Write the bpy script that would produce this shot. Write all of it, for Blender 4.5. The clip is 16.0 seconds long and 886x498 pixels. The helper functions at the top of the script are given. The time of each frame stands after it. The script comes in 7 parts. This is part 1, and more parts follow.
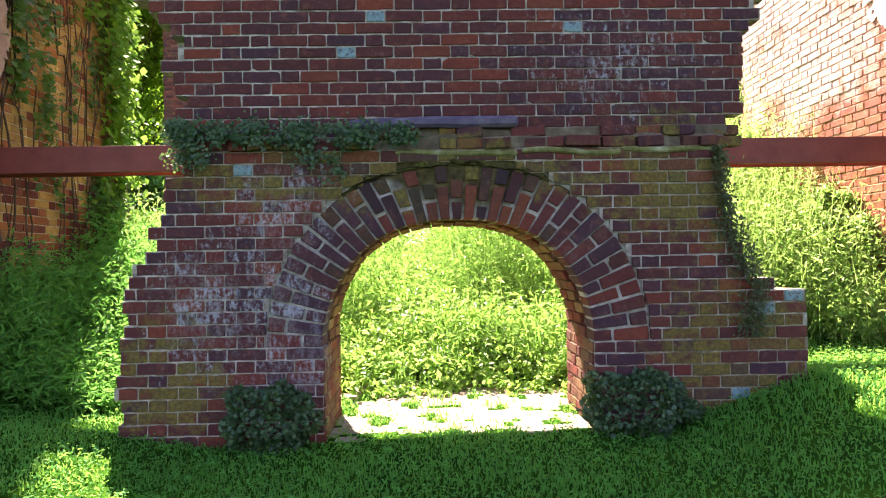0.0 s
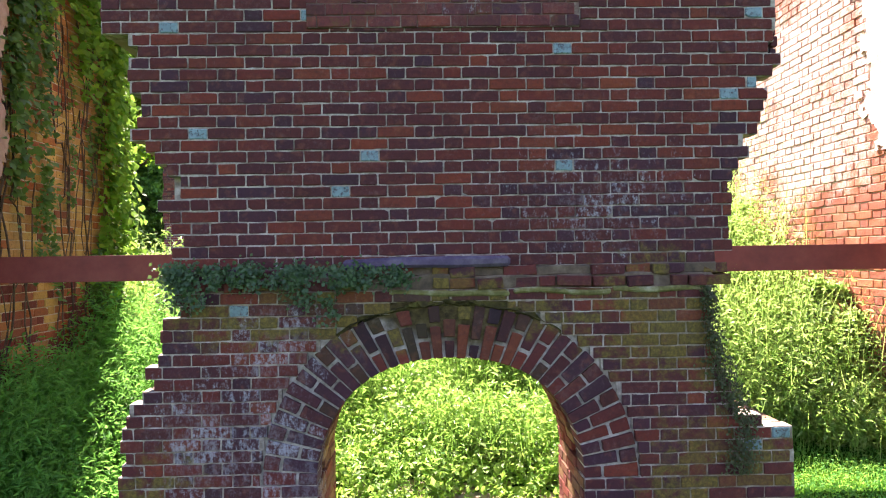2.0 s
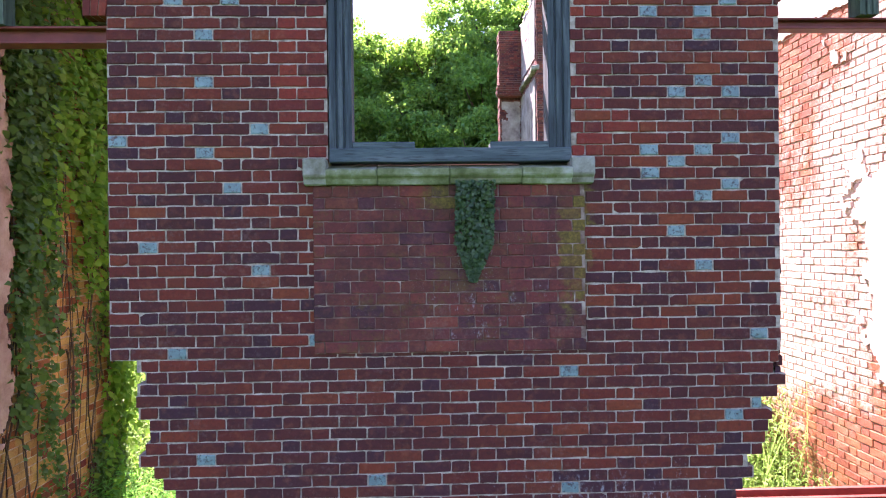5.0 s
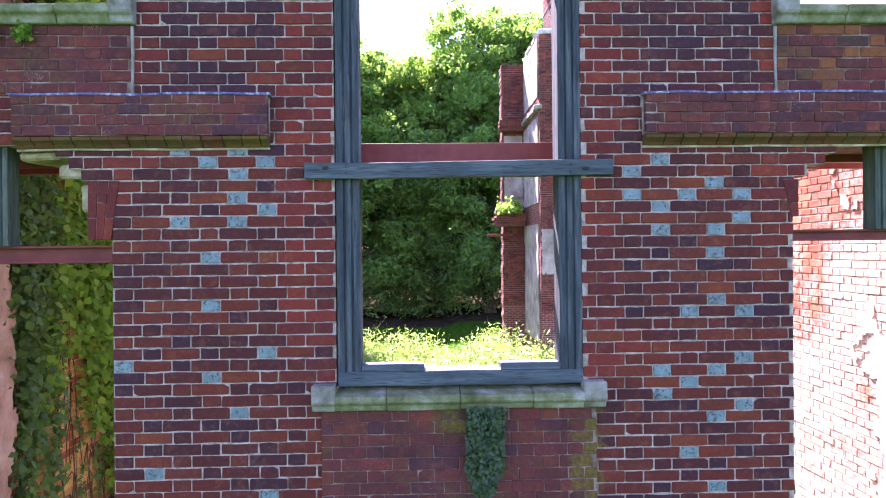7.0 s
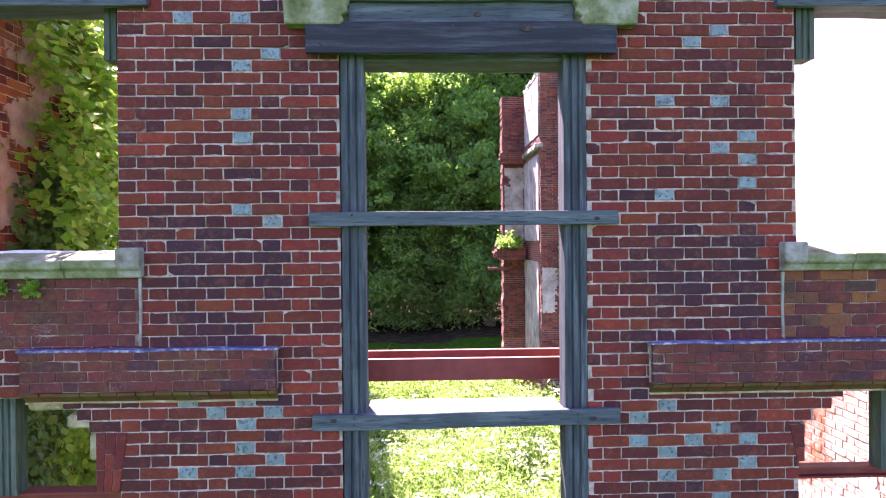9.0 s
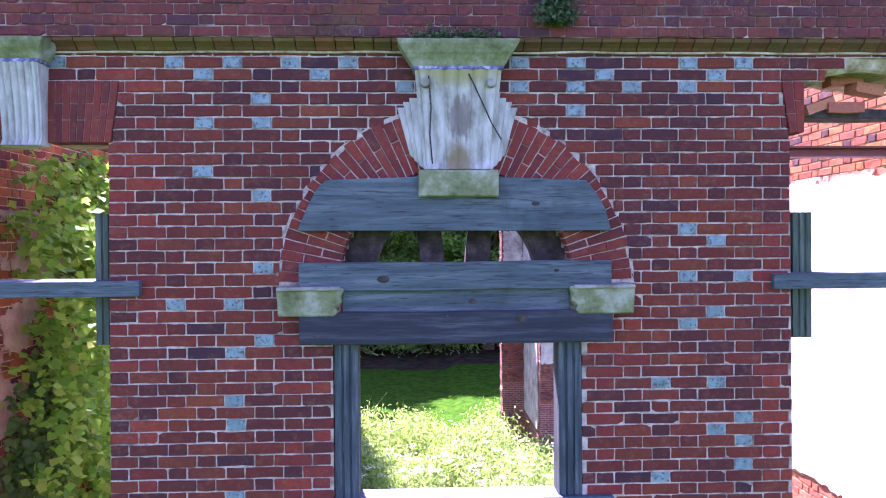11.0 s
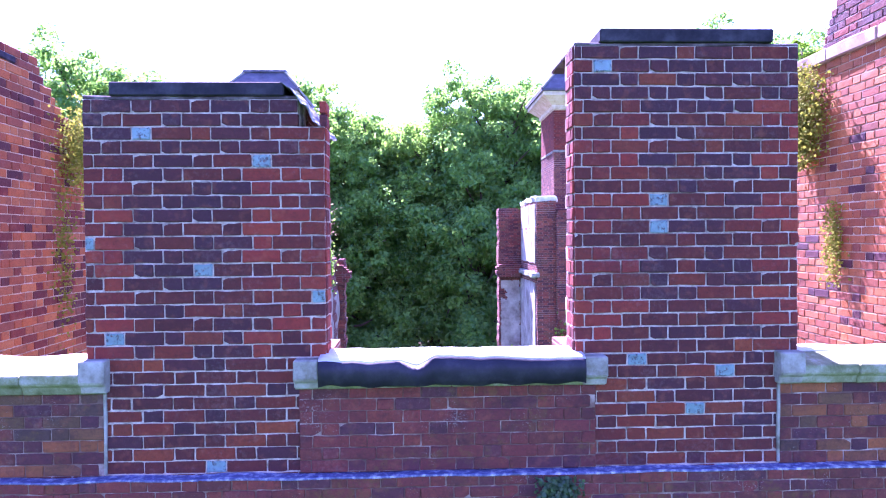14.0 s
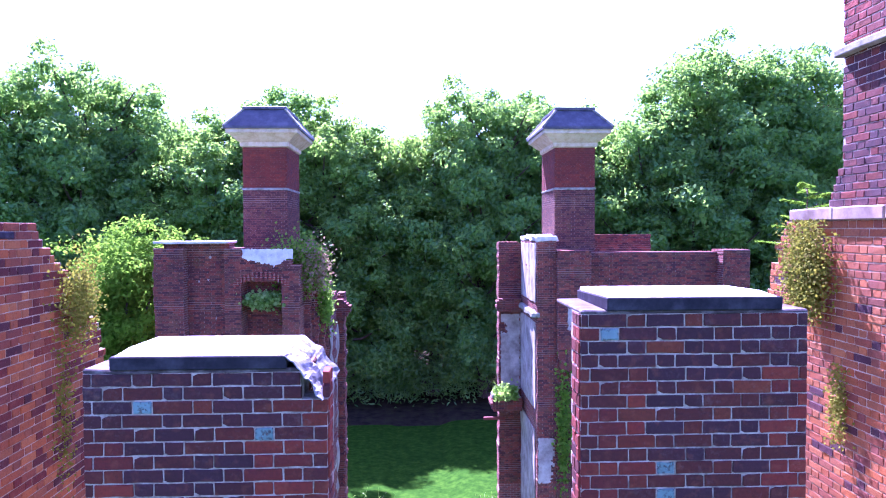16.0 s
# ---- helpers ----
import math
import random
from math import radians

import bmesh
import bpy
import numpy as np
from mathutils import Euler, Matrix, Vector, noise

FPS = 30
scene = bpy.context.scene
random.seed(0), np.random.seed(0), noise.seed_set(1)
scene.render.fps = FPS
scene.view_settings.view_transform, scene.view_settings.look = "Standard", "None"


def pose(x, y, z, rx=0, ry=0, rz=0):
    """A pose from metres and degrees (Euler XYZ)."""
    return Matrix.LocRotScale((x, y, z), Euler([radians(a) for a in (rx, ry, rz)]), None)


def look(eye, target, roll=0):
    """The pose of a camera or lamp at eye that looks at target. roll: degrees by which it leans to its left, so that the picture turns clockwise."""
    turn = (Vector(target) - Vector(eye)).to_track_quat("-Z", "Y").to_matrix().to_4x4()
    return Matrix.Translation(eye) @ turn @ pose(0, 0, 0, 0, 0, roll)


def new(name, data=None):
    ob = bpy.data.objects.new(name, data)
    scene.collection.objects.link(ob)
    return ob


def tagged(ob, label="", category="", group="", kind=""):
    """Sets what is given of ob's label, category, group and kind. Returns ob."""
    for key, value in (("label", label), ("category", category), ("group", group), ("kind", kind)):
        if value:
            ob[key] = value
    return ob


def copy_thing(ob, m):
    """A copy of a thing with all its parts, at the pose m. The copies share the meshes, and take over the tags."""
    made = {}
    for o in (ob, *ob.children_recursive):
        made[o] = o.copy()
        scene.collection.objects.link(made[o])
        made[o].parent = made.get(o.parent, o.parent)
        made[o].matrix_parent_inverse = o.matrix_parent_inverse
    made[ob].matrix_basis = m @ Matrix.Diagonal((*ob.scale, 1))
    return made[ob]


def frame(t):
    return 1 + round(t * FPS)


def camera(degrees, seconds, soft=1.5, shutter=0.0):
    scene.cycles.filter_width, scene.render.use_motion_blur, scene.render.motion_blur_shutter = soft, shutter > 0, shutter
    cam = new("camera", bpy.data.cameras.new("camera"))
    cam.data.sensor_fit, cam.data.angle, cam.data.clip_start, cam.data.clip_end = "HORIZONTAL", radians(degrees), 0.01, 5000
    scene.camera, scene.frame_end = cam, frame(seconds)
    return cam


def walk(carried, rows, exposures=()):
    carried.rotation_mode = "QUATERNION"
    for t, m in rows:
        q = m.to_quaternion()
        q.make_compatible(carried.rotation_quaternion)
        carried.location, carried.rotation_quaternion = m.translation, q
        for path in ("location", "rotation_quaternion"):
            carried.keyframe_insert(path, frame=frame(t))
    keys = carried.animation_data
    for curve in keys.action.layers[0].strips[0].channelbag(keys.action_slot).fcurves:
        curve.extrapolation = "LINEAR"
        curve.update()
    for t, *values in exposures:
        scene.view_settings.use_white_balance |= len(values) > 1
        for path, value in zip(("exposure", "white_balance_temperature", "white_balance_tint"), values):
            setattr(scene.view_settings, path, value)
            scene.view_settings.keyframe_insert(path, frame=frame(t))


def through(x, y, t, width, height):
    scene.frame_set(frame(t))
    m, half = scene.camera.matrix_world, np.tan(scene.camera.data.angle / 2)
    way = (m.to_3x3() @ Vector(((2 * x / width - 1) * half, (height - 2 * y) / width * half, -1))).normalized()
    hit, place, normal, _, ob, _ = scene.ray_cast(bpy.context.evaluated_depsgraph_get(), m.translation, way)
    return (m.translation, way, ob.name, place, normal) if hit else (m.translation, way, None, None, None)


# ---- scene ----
cam = camera(66.0, 16.0, soft=1.1)
PATH = [
    (0, (0.07, -4.029, 0.979), (0.123, -2.03, 1.011), -1.0),
    (0.5, (0.081, -4.037, 1.169), (0.134, -2.038, 1.198), -1.0),
    (1, (0.106, -4.04, 1.364), (0.159, -2.041, 1.389), -0.9),
    (1.5, (0.117, -4.064, 1.58), (0.171, -2.065, 1.602), -0.9),
    (2, (0.117, -4.1, 1.823), (0.173, -2.101, 1.842), -0.9),
    (2.5, (0.111, -4.123, 2.088), (0.17, -2.124, 2.106), -0.8),
    (3, (0.109, -4.136, 2.382), (0.17, -2.137, 2.397), -0.8),
    (3.5, (0.105, -4.138, 2.7), (0.168, -2.139, 2.712), -0.7),
    (4, (0.096, -4.142, 3.064), (0.16, -2.143, 3.073), -0.7),
    (4.2, (0.091, -4.144, 3.229), (0.155, -2.145, 3.235), -0.7),
    (6.3, (0.069, -4.083, 4.668), (0.131, -2.084, 4.67), -0.6),
    (6.5, (0.062, -4.076, 4.815), (0.124, -2.077, 4.816), -0.6),
    (7, (0.041, -4.081, 5.153), (0.103, -2.082, 5.155), -0.6),
    (7.5, (0.014, -4.092, 5.498), (0.077, -2.093, 5.499), -0.6),
    (8, (-0.004, -4.096, 5.883), (0.06, -2.097, 5.875), -0.6),
    (8.5, (-0.007, -4.092, 6.283), (0.056, -2.093, 6.268), -0.5),
    (9, (0.003, -4.078, 6.688), (0.068, -2.079, 6.667), -0.5),
    (9.2, (0.007, -4.06, 6.867), (0.072, -2.061, 6.846), -0.4),
    (11.3, (0.046, -4.026, 8.663), (0.114, -2.027, 8.642), -0.4),
    (11.5, (0.044, -4.009, 8.86), (0.115, -2.01, 8.84), -0.4),
    (12, (0.043, -3.984, 9.313), (0.118, -1.985, 9.294), -0.4),
    (12.5, (0.054, -3.934, 9.778), (0.13, -1.935, 9.756), -0.4),
    (13, (0.07, -3.896, 10.247), (0.145, -1.898, 10.223), -0.4),
    (13.5, (0.081, -3.847, 10.705), (0.155, -1.849, 10.677), -0.4),
    (14, (0.08, -3.808, 11.124), (0.154, -1.809, 11.09), -0.4),
    (14.5, (0.078, -3.765, 11.544), (0.153, -1.767, 11.503), -0.3),
    (15, (0.074, -3.739, 11.948), (0.15, -1.741, 11.902), -0.3),
    (15.5, (0.07, -3.725, 12.325), (0.146, -1.727, 12.274), -0.2),
    (16, (0.06, -3.726, 12.659), (0.136, -1.728, 12.604), -0.2),
]
walk(cam, [(t, look(eye, target, roll)) for t, eye, target, roll in PATH], exposures=[(0.0, 2.94, 6900, 31), (4.0, 2.99, 6480, 43), (7.0, 3.25, 6080, 57), (9.2, 3.21, 6380, 60), (11.5, 3.30, 5500, 74), (12.5, 3.43, 5310, 79), (13.5, 3.42, 5080, 80), (14.5, 3.24, 4910, 80), (16.0, 2.84, 4840, 78)])

# ---- light: a high summer sun behind the ruin and to its left, hazy bright sky ----
SUN_AZ, SUN_EL = -16.0, 51.0      # degrees from +y towards +x, and above the horizon
world = bpy.data.worlds.new("sky")
scene.world = world
world.use_nodes = True
wn, wl = world.node_tree.nodes, world.node_tree.links
sky = wn.new("ShaderNodeTexSky")
sky.sky_type, sky.sun_disc = "NISHITA", False
sky.sun_elevation, sky.sun_rotation = radians(SUN_EL), radians(SUN_AZ)
sky.air_density, sky.dust_density, sky.ozone_density = 1.0, 0.8, 1.5
wl.new(sky.outputs[0], wn["Background"].inputs[0])
wn["Background"].inputs[1].default_value = 0.068
sun = new("sun", bpy.data.lights.new("sun", "SUN"))
sun.data.energy, sun.data.angle, sun.data.color = 5.0, radians(0.6), (1.0, 0.92, 0.79)
sv = Vector((math.sin(radians(SUN_AZ)) * math.cos(radians(SUN_EL)), math.cos(radians(SUN_AZ)) * math.cos(radians(SUN_EL)), math.sin(radians(SUN_EL))))
sun.matrix_world = look(sv * 60, (0, 0, 0))

# ---- materials ----


class Mat:
    """A small builder of node materials over world-space coordinates."""

    def __init__(self, name, rough=0.85, spec=0.3):
        self.m = bpy.data.materials.new(name)
        self.m.use_nodes = True
        self.n, self.l = self.m.node_tree.nodes, self.m.node_tree.links
        self.b = self.n["Principled BSDF"]
        self.b.inputs["Roughness"].default_value = rough
        self.b.inputs["Specular IOR Level"].default_value = spec
        self.geo = self.n.new("ShaderNodeNewGeometry")
        self.pos = self.geo.outputs["Position"]
        self.island = self.geo.outputs["Random Per Island"]
        self.each = self.n.new("ShaderNodeObjectInfo").outputs["Random"]

    def link(self, a, b):
        self.l.new(a, b)

    def scaled(self, vec, s):
        n = self.n.new("ShaderNodeVectorMath")
        n.operation = "MULTIPLY"
        self.link(vec, n.inputs[0])
        n.inputs[1].default_value = s
        return n.outputs[0]

    def noise(self, scale, detail=4, rough=0.6, vec=None):
        n = self.n.new("ShaderNodeTexNoise")
        self.link(vec or self.pos, n.inputs["Vector"])
        n.inputs["Scale"].default_value, n.inputs["Detail"].default_value, n.inputs["Roughness"].default_value = scale, detail, rough
        return n.outputs["Fac"]

    def ramp(self, fac, stops):
        n = self.n.new("ShaderNodeValToRGB")
        e = n.color_ramp.elements
        while len(e) < len(stops):
            e.new(0.5)
        for k, (p, c) in enumerate(stops):
            e[k].position = p
            e[k].color = (*c, 1) if len(c) == 3 else c
        self.link(fac, n.inputs[0])
        return n.outputs[0]

    def step(self, fac, a, b):
        n = self.n.new("ShaderNodeMapRange")
        n.interpolation_type = "SMOOTHSTEP"
        self.link(fac, n.inputs[0])
        n.inputs[1].default_value, n.inputs[2].default_value = a, b
        return n.outputs[0]

    def math(self, op, a, b=0.0):
        n = self.n.new("ShaderNodeMath")
        n.operation = op
        for k, v in enumerate((a, b)):
            if isinstance(v, (int, float)):
                n.inputs[k].default_value = v
            else:
                self.link(v, n.inputs[k])
        return n.outputs[0]

    def mix(self, fac, a, b, how="MIX"):
        n = self.n.new("ShaderNodeMix")
        n.data_type, n.blend_type = "RGBA", how
        for k, v in ((0, fac), (6, a), (7, b)):
            if isinstance(v, (int, float)):
                n.inputs[k].default_value = v
            elif isinstance(v, tuple):
                n.inputs[k].default_value = (*v, 1)
            else:
                self.link(v, n.inputs[k])
        return n.outputs[2]

    def lobe(self, centre, radii):
        """1 in the middle of an ellipsoid, falling to 0 at its rim."""
        sub = self.n.new("ShaderNodeVectorMath")
        sub.operation = "SUBTRACT"
        self.link(self.pos, sub.inputs[0])
        sub.inputs[1].default_value = centre
        ln = self.n.new("ShaderNodeVectorMath")
        ln.operation = "LENGTH"
        self.link(self.scaled(sub.outputs[0], tuple(1 / r for r in radii)), ln.inputs[0])
        return self.math("SUBTRACT", 1.0, ln.outputs["Value"])

    def bump(self, fac, strength=0.4, dist=0.01):
        n = self.n.new("ShaderNodeBump")
        n.inputs["Strength"].default_value, n.inputs["Distance"].default_value = strength, dist
        self.link(fac, n.inputs["Height"])
        self.link(n.outputs[0], self.b.inputs["Normal"])

    def colour(self, c):
        if isinstance(c, tuple):
            self.b.inputs["Base Color"].default_value = (*c, 1)
        else:
            self.link(c, self.b.inputs["Base Color"])
        return self.m


def rgb_steps(*cols):
    return [(k / max(1, len(cols) - 1), c) for k, c in enumerate(cols)]


def stains(k, col, lime=True, moss=True, rnd=None):
    """Lime bloom and moss in their own patches on the old masonry."""
    def patches(spots):
        total = None
        for c, r, g in spots:
            one = k.math("MULTIPLY", k.math("MAXIMUM", k.lobe(c, r), 0.0), g)
            total = one if total is None else k.math("ADD", total, one)
        return k.math("MINIMUM", total, 1.0)

    if lime:
        where = patches((((1.15, 0, 2.12), (1.0, 0.5, 0.62), 0.75), ((-0.80, 0, 0.75), (0.50, 0.5, 0.95), 1.0), ((-1.30, 0, 0.70), (0.36, 0.5, 0.75), 1.0),
                         ((-0.7, 0, 1.40), (0.8, 0.5, 0.35), 0.7), ((0.5, 0, 3.5), (0.5, 0.5, 0.5), 0.45), ((-0.5, 0, 0.4), (0.3, 0.5, 0.5), 0.6)))
        drip = k.noise(1.0, 5, 0.7, k.scaled(k.pos, (26.0, 26.0, 9.0)))
        speck = k.noise(48.0, 4, 0.75)
        fac = k.step(k.math("ADD", k.math("MULTIPLY", where, 0.20), k.mix(0.45, drip, speck)), 0.60, 0.76)
        fac = k.math("MULTIPLY", fac, k.math("MINIMUM", k.math("MULTIPLY", where, 3.0), 0.5))
        if rnd:
            fac = k.math("MULTIPLY", fac, k.math("ADD", 0.35, k.step(k.math("FRACT", k.math("MULTIPLY", rnd, 31.7)), 0.3, 0.8)))
        col = k.mix(fac, col, (0.42, 0.44, 0.48))
    if moss:
        where = patches((((1.95, 0.2, 0.35), (0.85, 1.6, 0.75), 1.0), ((1.7, 0, 1.45), (1.0, 0.5, 0.55), 1.0), ((-0.6, 0, 1.52), (1.3, 0.5, 0.35), 0.9),
                         ((-1.4, 0, 0.30), (0.5, 0.5, 0.55), 0.9), ((0.25, 0, 1.48), (0.9, 0.5, 0.33), 1.0), ((1.02, 0, 3.9), (0.15, 0.5, 0.8), 1.0), ((0.3, 0, 4.15), (0.3, 0.5, 0.25), 0.8)))
        blot = k.noise(11.0, 5, 0.7)
        fac = k.step(k.math("ADD", k.math("MULTIPLY", where, 0.44), blot), 0.56, 0.80)
        fac = k.math("MULTIPLY", fac, k.math("MINIMUM", k.math("MULTIPLY", where, 3.0), 0.85 if rnd else 0.45))
        if rnd:
            fac = k.math("MULTIPLY", fac, k.step(k.math("FRACT", k.math("MULTIPLY", rnd, 17.31)), 0.15, 0.6))
        col = k.mix(fac, col, k.mix(k.step(k.noise(40.0, 4, 0.7), 0.35, 0.7), (0.085, 0.068, 0.018), (0.20, 0.15, 0.028)))
    return col


def brick_mat(name, cols, rough=0.85, spec=0.25, single=False, stained=True, glaze=None, wash=None, grime=False, vary=0.34):
    k = Mat(name, rough, spec)
    rnd = k.each if single else k.island
    col = k.ramp(rnd, rgb_steps(*cols))
    fine = k.noise(55.0, 5, 0.7)
    col = k.mix(k.math("MULTIPLY", k.step(k.math("FRACT", k.math("MULTIPLY", rnd, 7.31)), 0.25, 1.0), vary), col, k.mix(0.62, col, (0.022, 0.014, 0.017)))
    col = k.mix(k.step(fine, 0.38, 0.85), col, k.mix(0.45, col, (0.030, 0.014, 0.016)))
    col = k.mix(k.math("MULTIPLY", k.step(k.noise(1.7, 4, 0.65), 0.40, 0.68), 0.55), col, k.mix(0.5, col, (0.045, 0.02, 0.03)))
    blotch = k.noise(14.0, 3)
    col = k.mix(k.step(blotch, 0.5, 0.75), col, k.mix(0.28, col, (0.30, 0.10, 0.05)))
    burn = k.noise(1.0, 4, 0.65, k.scaled(k.pos, (13.0, 13.0, 34.0)))
    col = k.mix(k.math("MULTIPLY", k.step(burn, 0.50, 0.70), vary), col, k.mix(0.7, col, (0.020, 0.013, 0.017)))
    if glaze:
        col = k.mix(k.step(k.mix(0.5, k.noise(22.0, 4, 0.75), k.noise(60.0, 3, 0.7)), 0.39, 0.50), col, k.mix(k.step(k.noise(9.0, 3), 0.4, 0.62), glaze, tuple(v * 1.35 for v in glaze)))
    film = k.step(k.mix(0.55, k.noise(2.6, 4, 0.7), k.noise(38.0, 5, 0.75)), 0.52, 0.66)
    col = k.mix(k.math("MULTIPLY", film, 0.09), col, (0.40, 0.34, 0.31))
    if grime:
        col = k.mix(k.math("MULTIPLY", k.step(k.mix(0.35, k.noise(2.1, 5, 0.7), k.noise(17.0, 4, 0.7)), 0.48, 0.64), 0.5), col, (0.035, 0.020, 0.026))
        col = k.mix(k.math("MULTIPLY", k.step(k.mix(0.4, k.noise(1.5, 5, 0.7, k.scaled(k.pos, (1.0, 1.0, 1.6))), k.noise(26.0, 4, 0.7)), 0.52, 0.63), 0.55), col, (0.115, 0.070, 0.022))
        col = k.mix(k.math("MULTIPLY", k.step(k.mix(0.62, k.noise(3.3, 3, 0.6), k.noise(95.0, 4, 0.85)), 0.615, 0.635), 0.5), col, (0.38, 0.36, 0.34))
    if stained:
        col = stains(k, col, rnd=rnd)
    if wash:
        spread = k.math("MAXIMUM", k.math("MAXIMUM", k.lobe((3.93, 2.7, 3.3), (1.0, 2.6, 1.2)), k.lobe((3.93, 0.9, 4.6), (1.0, 1.6, 2.6))), 0.0)
        streak = k.mix(0.25, k.noise(1.1, 6, 0.72), k.noise(30.0, 4, 0.7))
        col = k.mix(k.math("MULTIPLY", k.step(k.math("ADD", streak, k.math("MULTIPLY", k.math("MINIMUM", spread, 0.5), 0.35)), 0.50, 0.66), 0.88), col, wash)
    pits = k.step(k.noise(150.0, 3, 0.7), 0.60, 0.70)
    col = k.mix(k.math("MULTIPLY", pits, 0.55), col, (0.018, 0.011, 0.012))
    k.bump(k.math("SUBTRACT", k.mix(0.5, fine, blotch), k.math("MULTIPLY", pits, 0.25)), 0.85, 0.009)
    return k.colour(col)


RED = ((0.180, 0.032, 0.019), (0.140, 0.026, 0.019), (0.205, 0.041, 0.020), (0.155, 0.028, 0.019), (0.120, 0.025, 0.021), (0.225, 0.050, 0.021), (0.165, 0.032, 0.019))
DARK = ((0.105, 0.025, 0.021), (0.082, 0.022, 0.023), (0.125, 0.028, 0.021), (0.090, 0.023, 0.022))
PURPLE = ((0.074, 0.024, 0.030), (0.058, 0.023, 0.033), (0.088, 0.025, 0.027), (0.060, 0.025, 0.037))
GLAZED = ((0.045, 0.055, 0.065), (0.06, 0.06, 0.075), (0.04, 0.055, 0.06))
RUBBED = ((0.25, 0.036, 0.024), (0.21, 0.031, 0.023), (0.28, 0.046, 0.024), (0.18, 0.029, 0.022), (0.14, 0.026, 0.022))
CLASSES = {}
for single in (False, True):
    end = "_piece" if single else ""
    CLASSES[single] = [brick_mat("brick_red" + end, RED, single=single), brick_mat("brick_dark" + end, DARK, single=single),
                       brick_mat("brick_purple" + end, PURPLE, single=single),
                       brick_mat("brick_glazed" + end, GLAZED, 0.35, 0.5, single, False, (0.115, 0.20, 0.215)),
                       brick_mat("brick_rubbed" + end, RUBBED, single=single, stained=False)]
ORANGE = brick_mat("brick_orange", ((0.50, 0.17, 0.075), (0.45, 0.15, 0.07), (0.42, 0.13, 0.075), (0.54, 0.21, 0.11), (0.38, 0.12, 0.075)), stained=False, wash=(0.64, 0.52, 0.46), vary=0.12)
ORANGE_P = brick_mat("brick_orange_piece", ((0.50, 0.17, 0.075), (0.45, 0.15, 0.07), (0.42, 0.13, 0.075), (0.54, 0.21, 0.11), (0.38, 0.12, 0.075)), single=True, stained=False, wash=(0.64, 0.52, 0.46), vary=0.12)
BARE_ORANGE = brick_mat("brick_bare_orange", ((0.44, 0.130, 0.028), (0.36, 0.105, 0.028), (0.28, 0.076, 0.030), (0.46, 0.165, 0.045), (0.20, 0.056, 0.034)), stained=False)
BARE_ORANGE_P = brick_mat("brick_bare_orange_piece", ((0.44, 0.130, 0.028), (0.36, 0.105, 0.028), (0.28, 0.076, 0.030), (0.46, 0.165, 0.045), (0.20, 0.056, 0.034)), single=True, stained=False)
OCHRE = brick_mat("brick_ochre", ((0.52, 0.32, 0.085), (0.45, 0.25, 0.065), (0.56, 0.36, 0.10), (0.40, 0.17, 0.05)), stained=False, vary=0.2)
OCHRE_P = brick_mat("brick_ochre_piece", ((0.52, 0.32, 0.085), (0.45, 0.25, 0.065), (0.56, 0.36, 0.10), (0.40, 0.17, 0.05)), single=True, stained=False, vary=0.2)


def mortar_mat():
    k = Mat("lime_mortar", 0.95, 0.1)
    col = k.ramp(k.noise(18.0, 5, 0.7), [(0.28, (0.13, 0.105, 0.085)), (0.46, (0.34, 0.29, 0.245)), (0.66, (0.52, 0.46, 0.395))])
    col = k.mix(k.math("MULTIPLY", k.step(k.mix(0.5, k.noise(7.0, 4, 0.7), k.noise(1.3, 3)), 0.50, 0.62), 0.62), col, (0.07, 0.05, 0.038))
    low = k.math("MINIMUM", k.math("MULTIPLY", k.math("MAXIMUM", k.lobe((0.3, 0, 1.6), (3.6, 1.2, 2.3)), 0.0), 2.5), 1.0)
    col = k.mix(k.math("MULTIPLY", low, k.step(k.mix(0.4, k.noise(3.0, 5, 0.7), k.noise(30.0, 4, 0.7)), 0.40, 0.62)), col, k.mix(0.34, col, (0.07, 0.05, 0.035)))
    col = stains(k, col, lime=False)
    k.bump(k.noise(120.0, 4), 0.6, 0.004)
    return k.colour(col)


def masonry_mat(name, cols, mortar, scale=1.0, axis="x"):
    """Brickwork too far off to pick apart, and the rough cores of broken walls."""
    k = Mat(name, 0.9, 0.2)
    br = k.n.new("ShaderNodeTexBrick")
    sep = k.n.new("ShaderNodeSeparateXYZ")
    k.link(k.pos, sep.inputs[0])
    com = k.n.new("ShaderNodeCombineXYZ")
    k.link(k.math("ADD", sep.outputs[0], sep.outputs[1]) if axis == "xy" else sep.outputs[0 if axis == "x" else 1], com.inputs[0])
    k.link(sep.outputs[2], com.inputs[1])
    k.link(com.outputs[0], br.inputs["Vector"])
    br.inputs["Color1"].default_value, br.inputs["Color2"].default_value, br.inputs["Mortar"].default_value = (*cols[0], 1), (*cols[1], 1), (*mortar, 1)
    br.inputs["Scale"].default_value, br.inputs["Mortar Size"].default_value = 1.0 / scale, 0.007
    br.inputs["Brick Width"].default_value, br.inputs["Row Height"].default_value = 0.225, 0.072
    br.inputs["Mortar Smooth"].default_value, br.inputs["Bias"].default_value = 0.3, 0.1
    patch = k.noise(1.1, 5, 0.65)
    col = k.mix(k.step(patch, 0.45, 0.72), br.outputs["Color"], k.mix(0.55, br.outputs["Color"], cols[2]))
    col = k.mix(k.math("MULTIPLY", k.step(k.noise(3.5, 5, 0.7), 0.55, 0.75), 0.5), col, (0.09, 0.075, 0.05))
    k.bump(k.math("SUBTRACT", k.noise(25.0, 4), br.outputs["Fac"]), 0.6, 0.012)
    return k.colour(col)


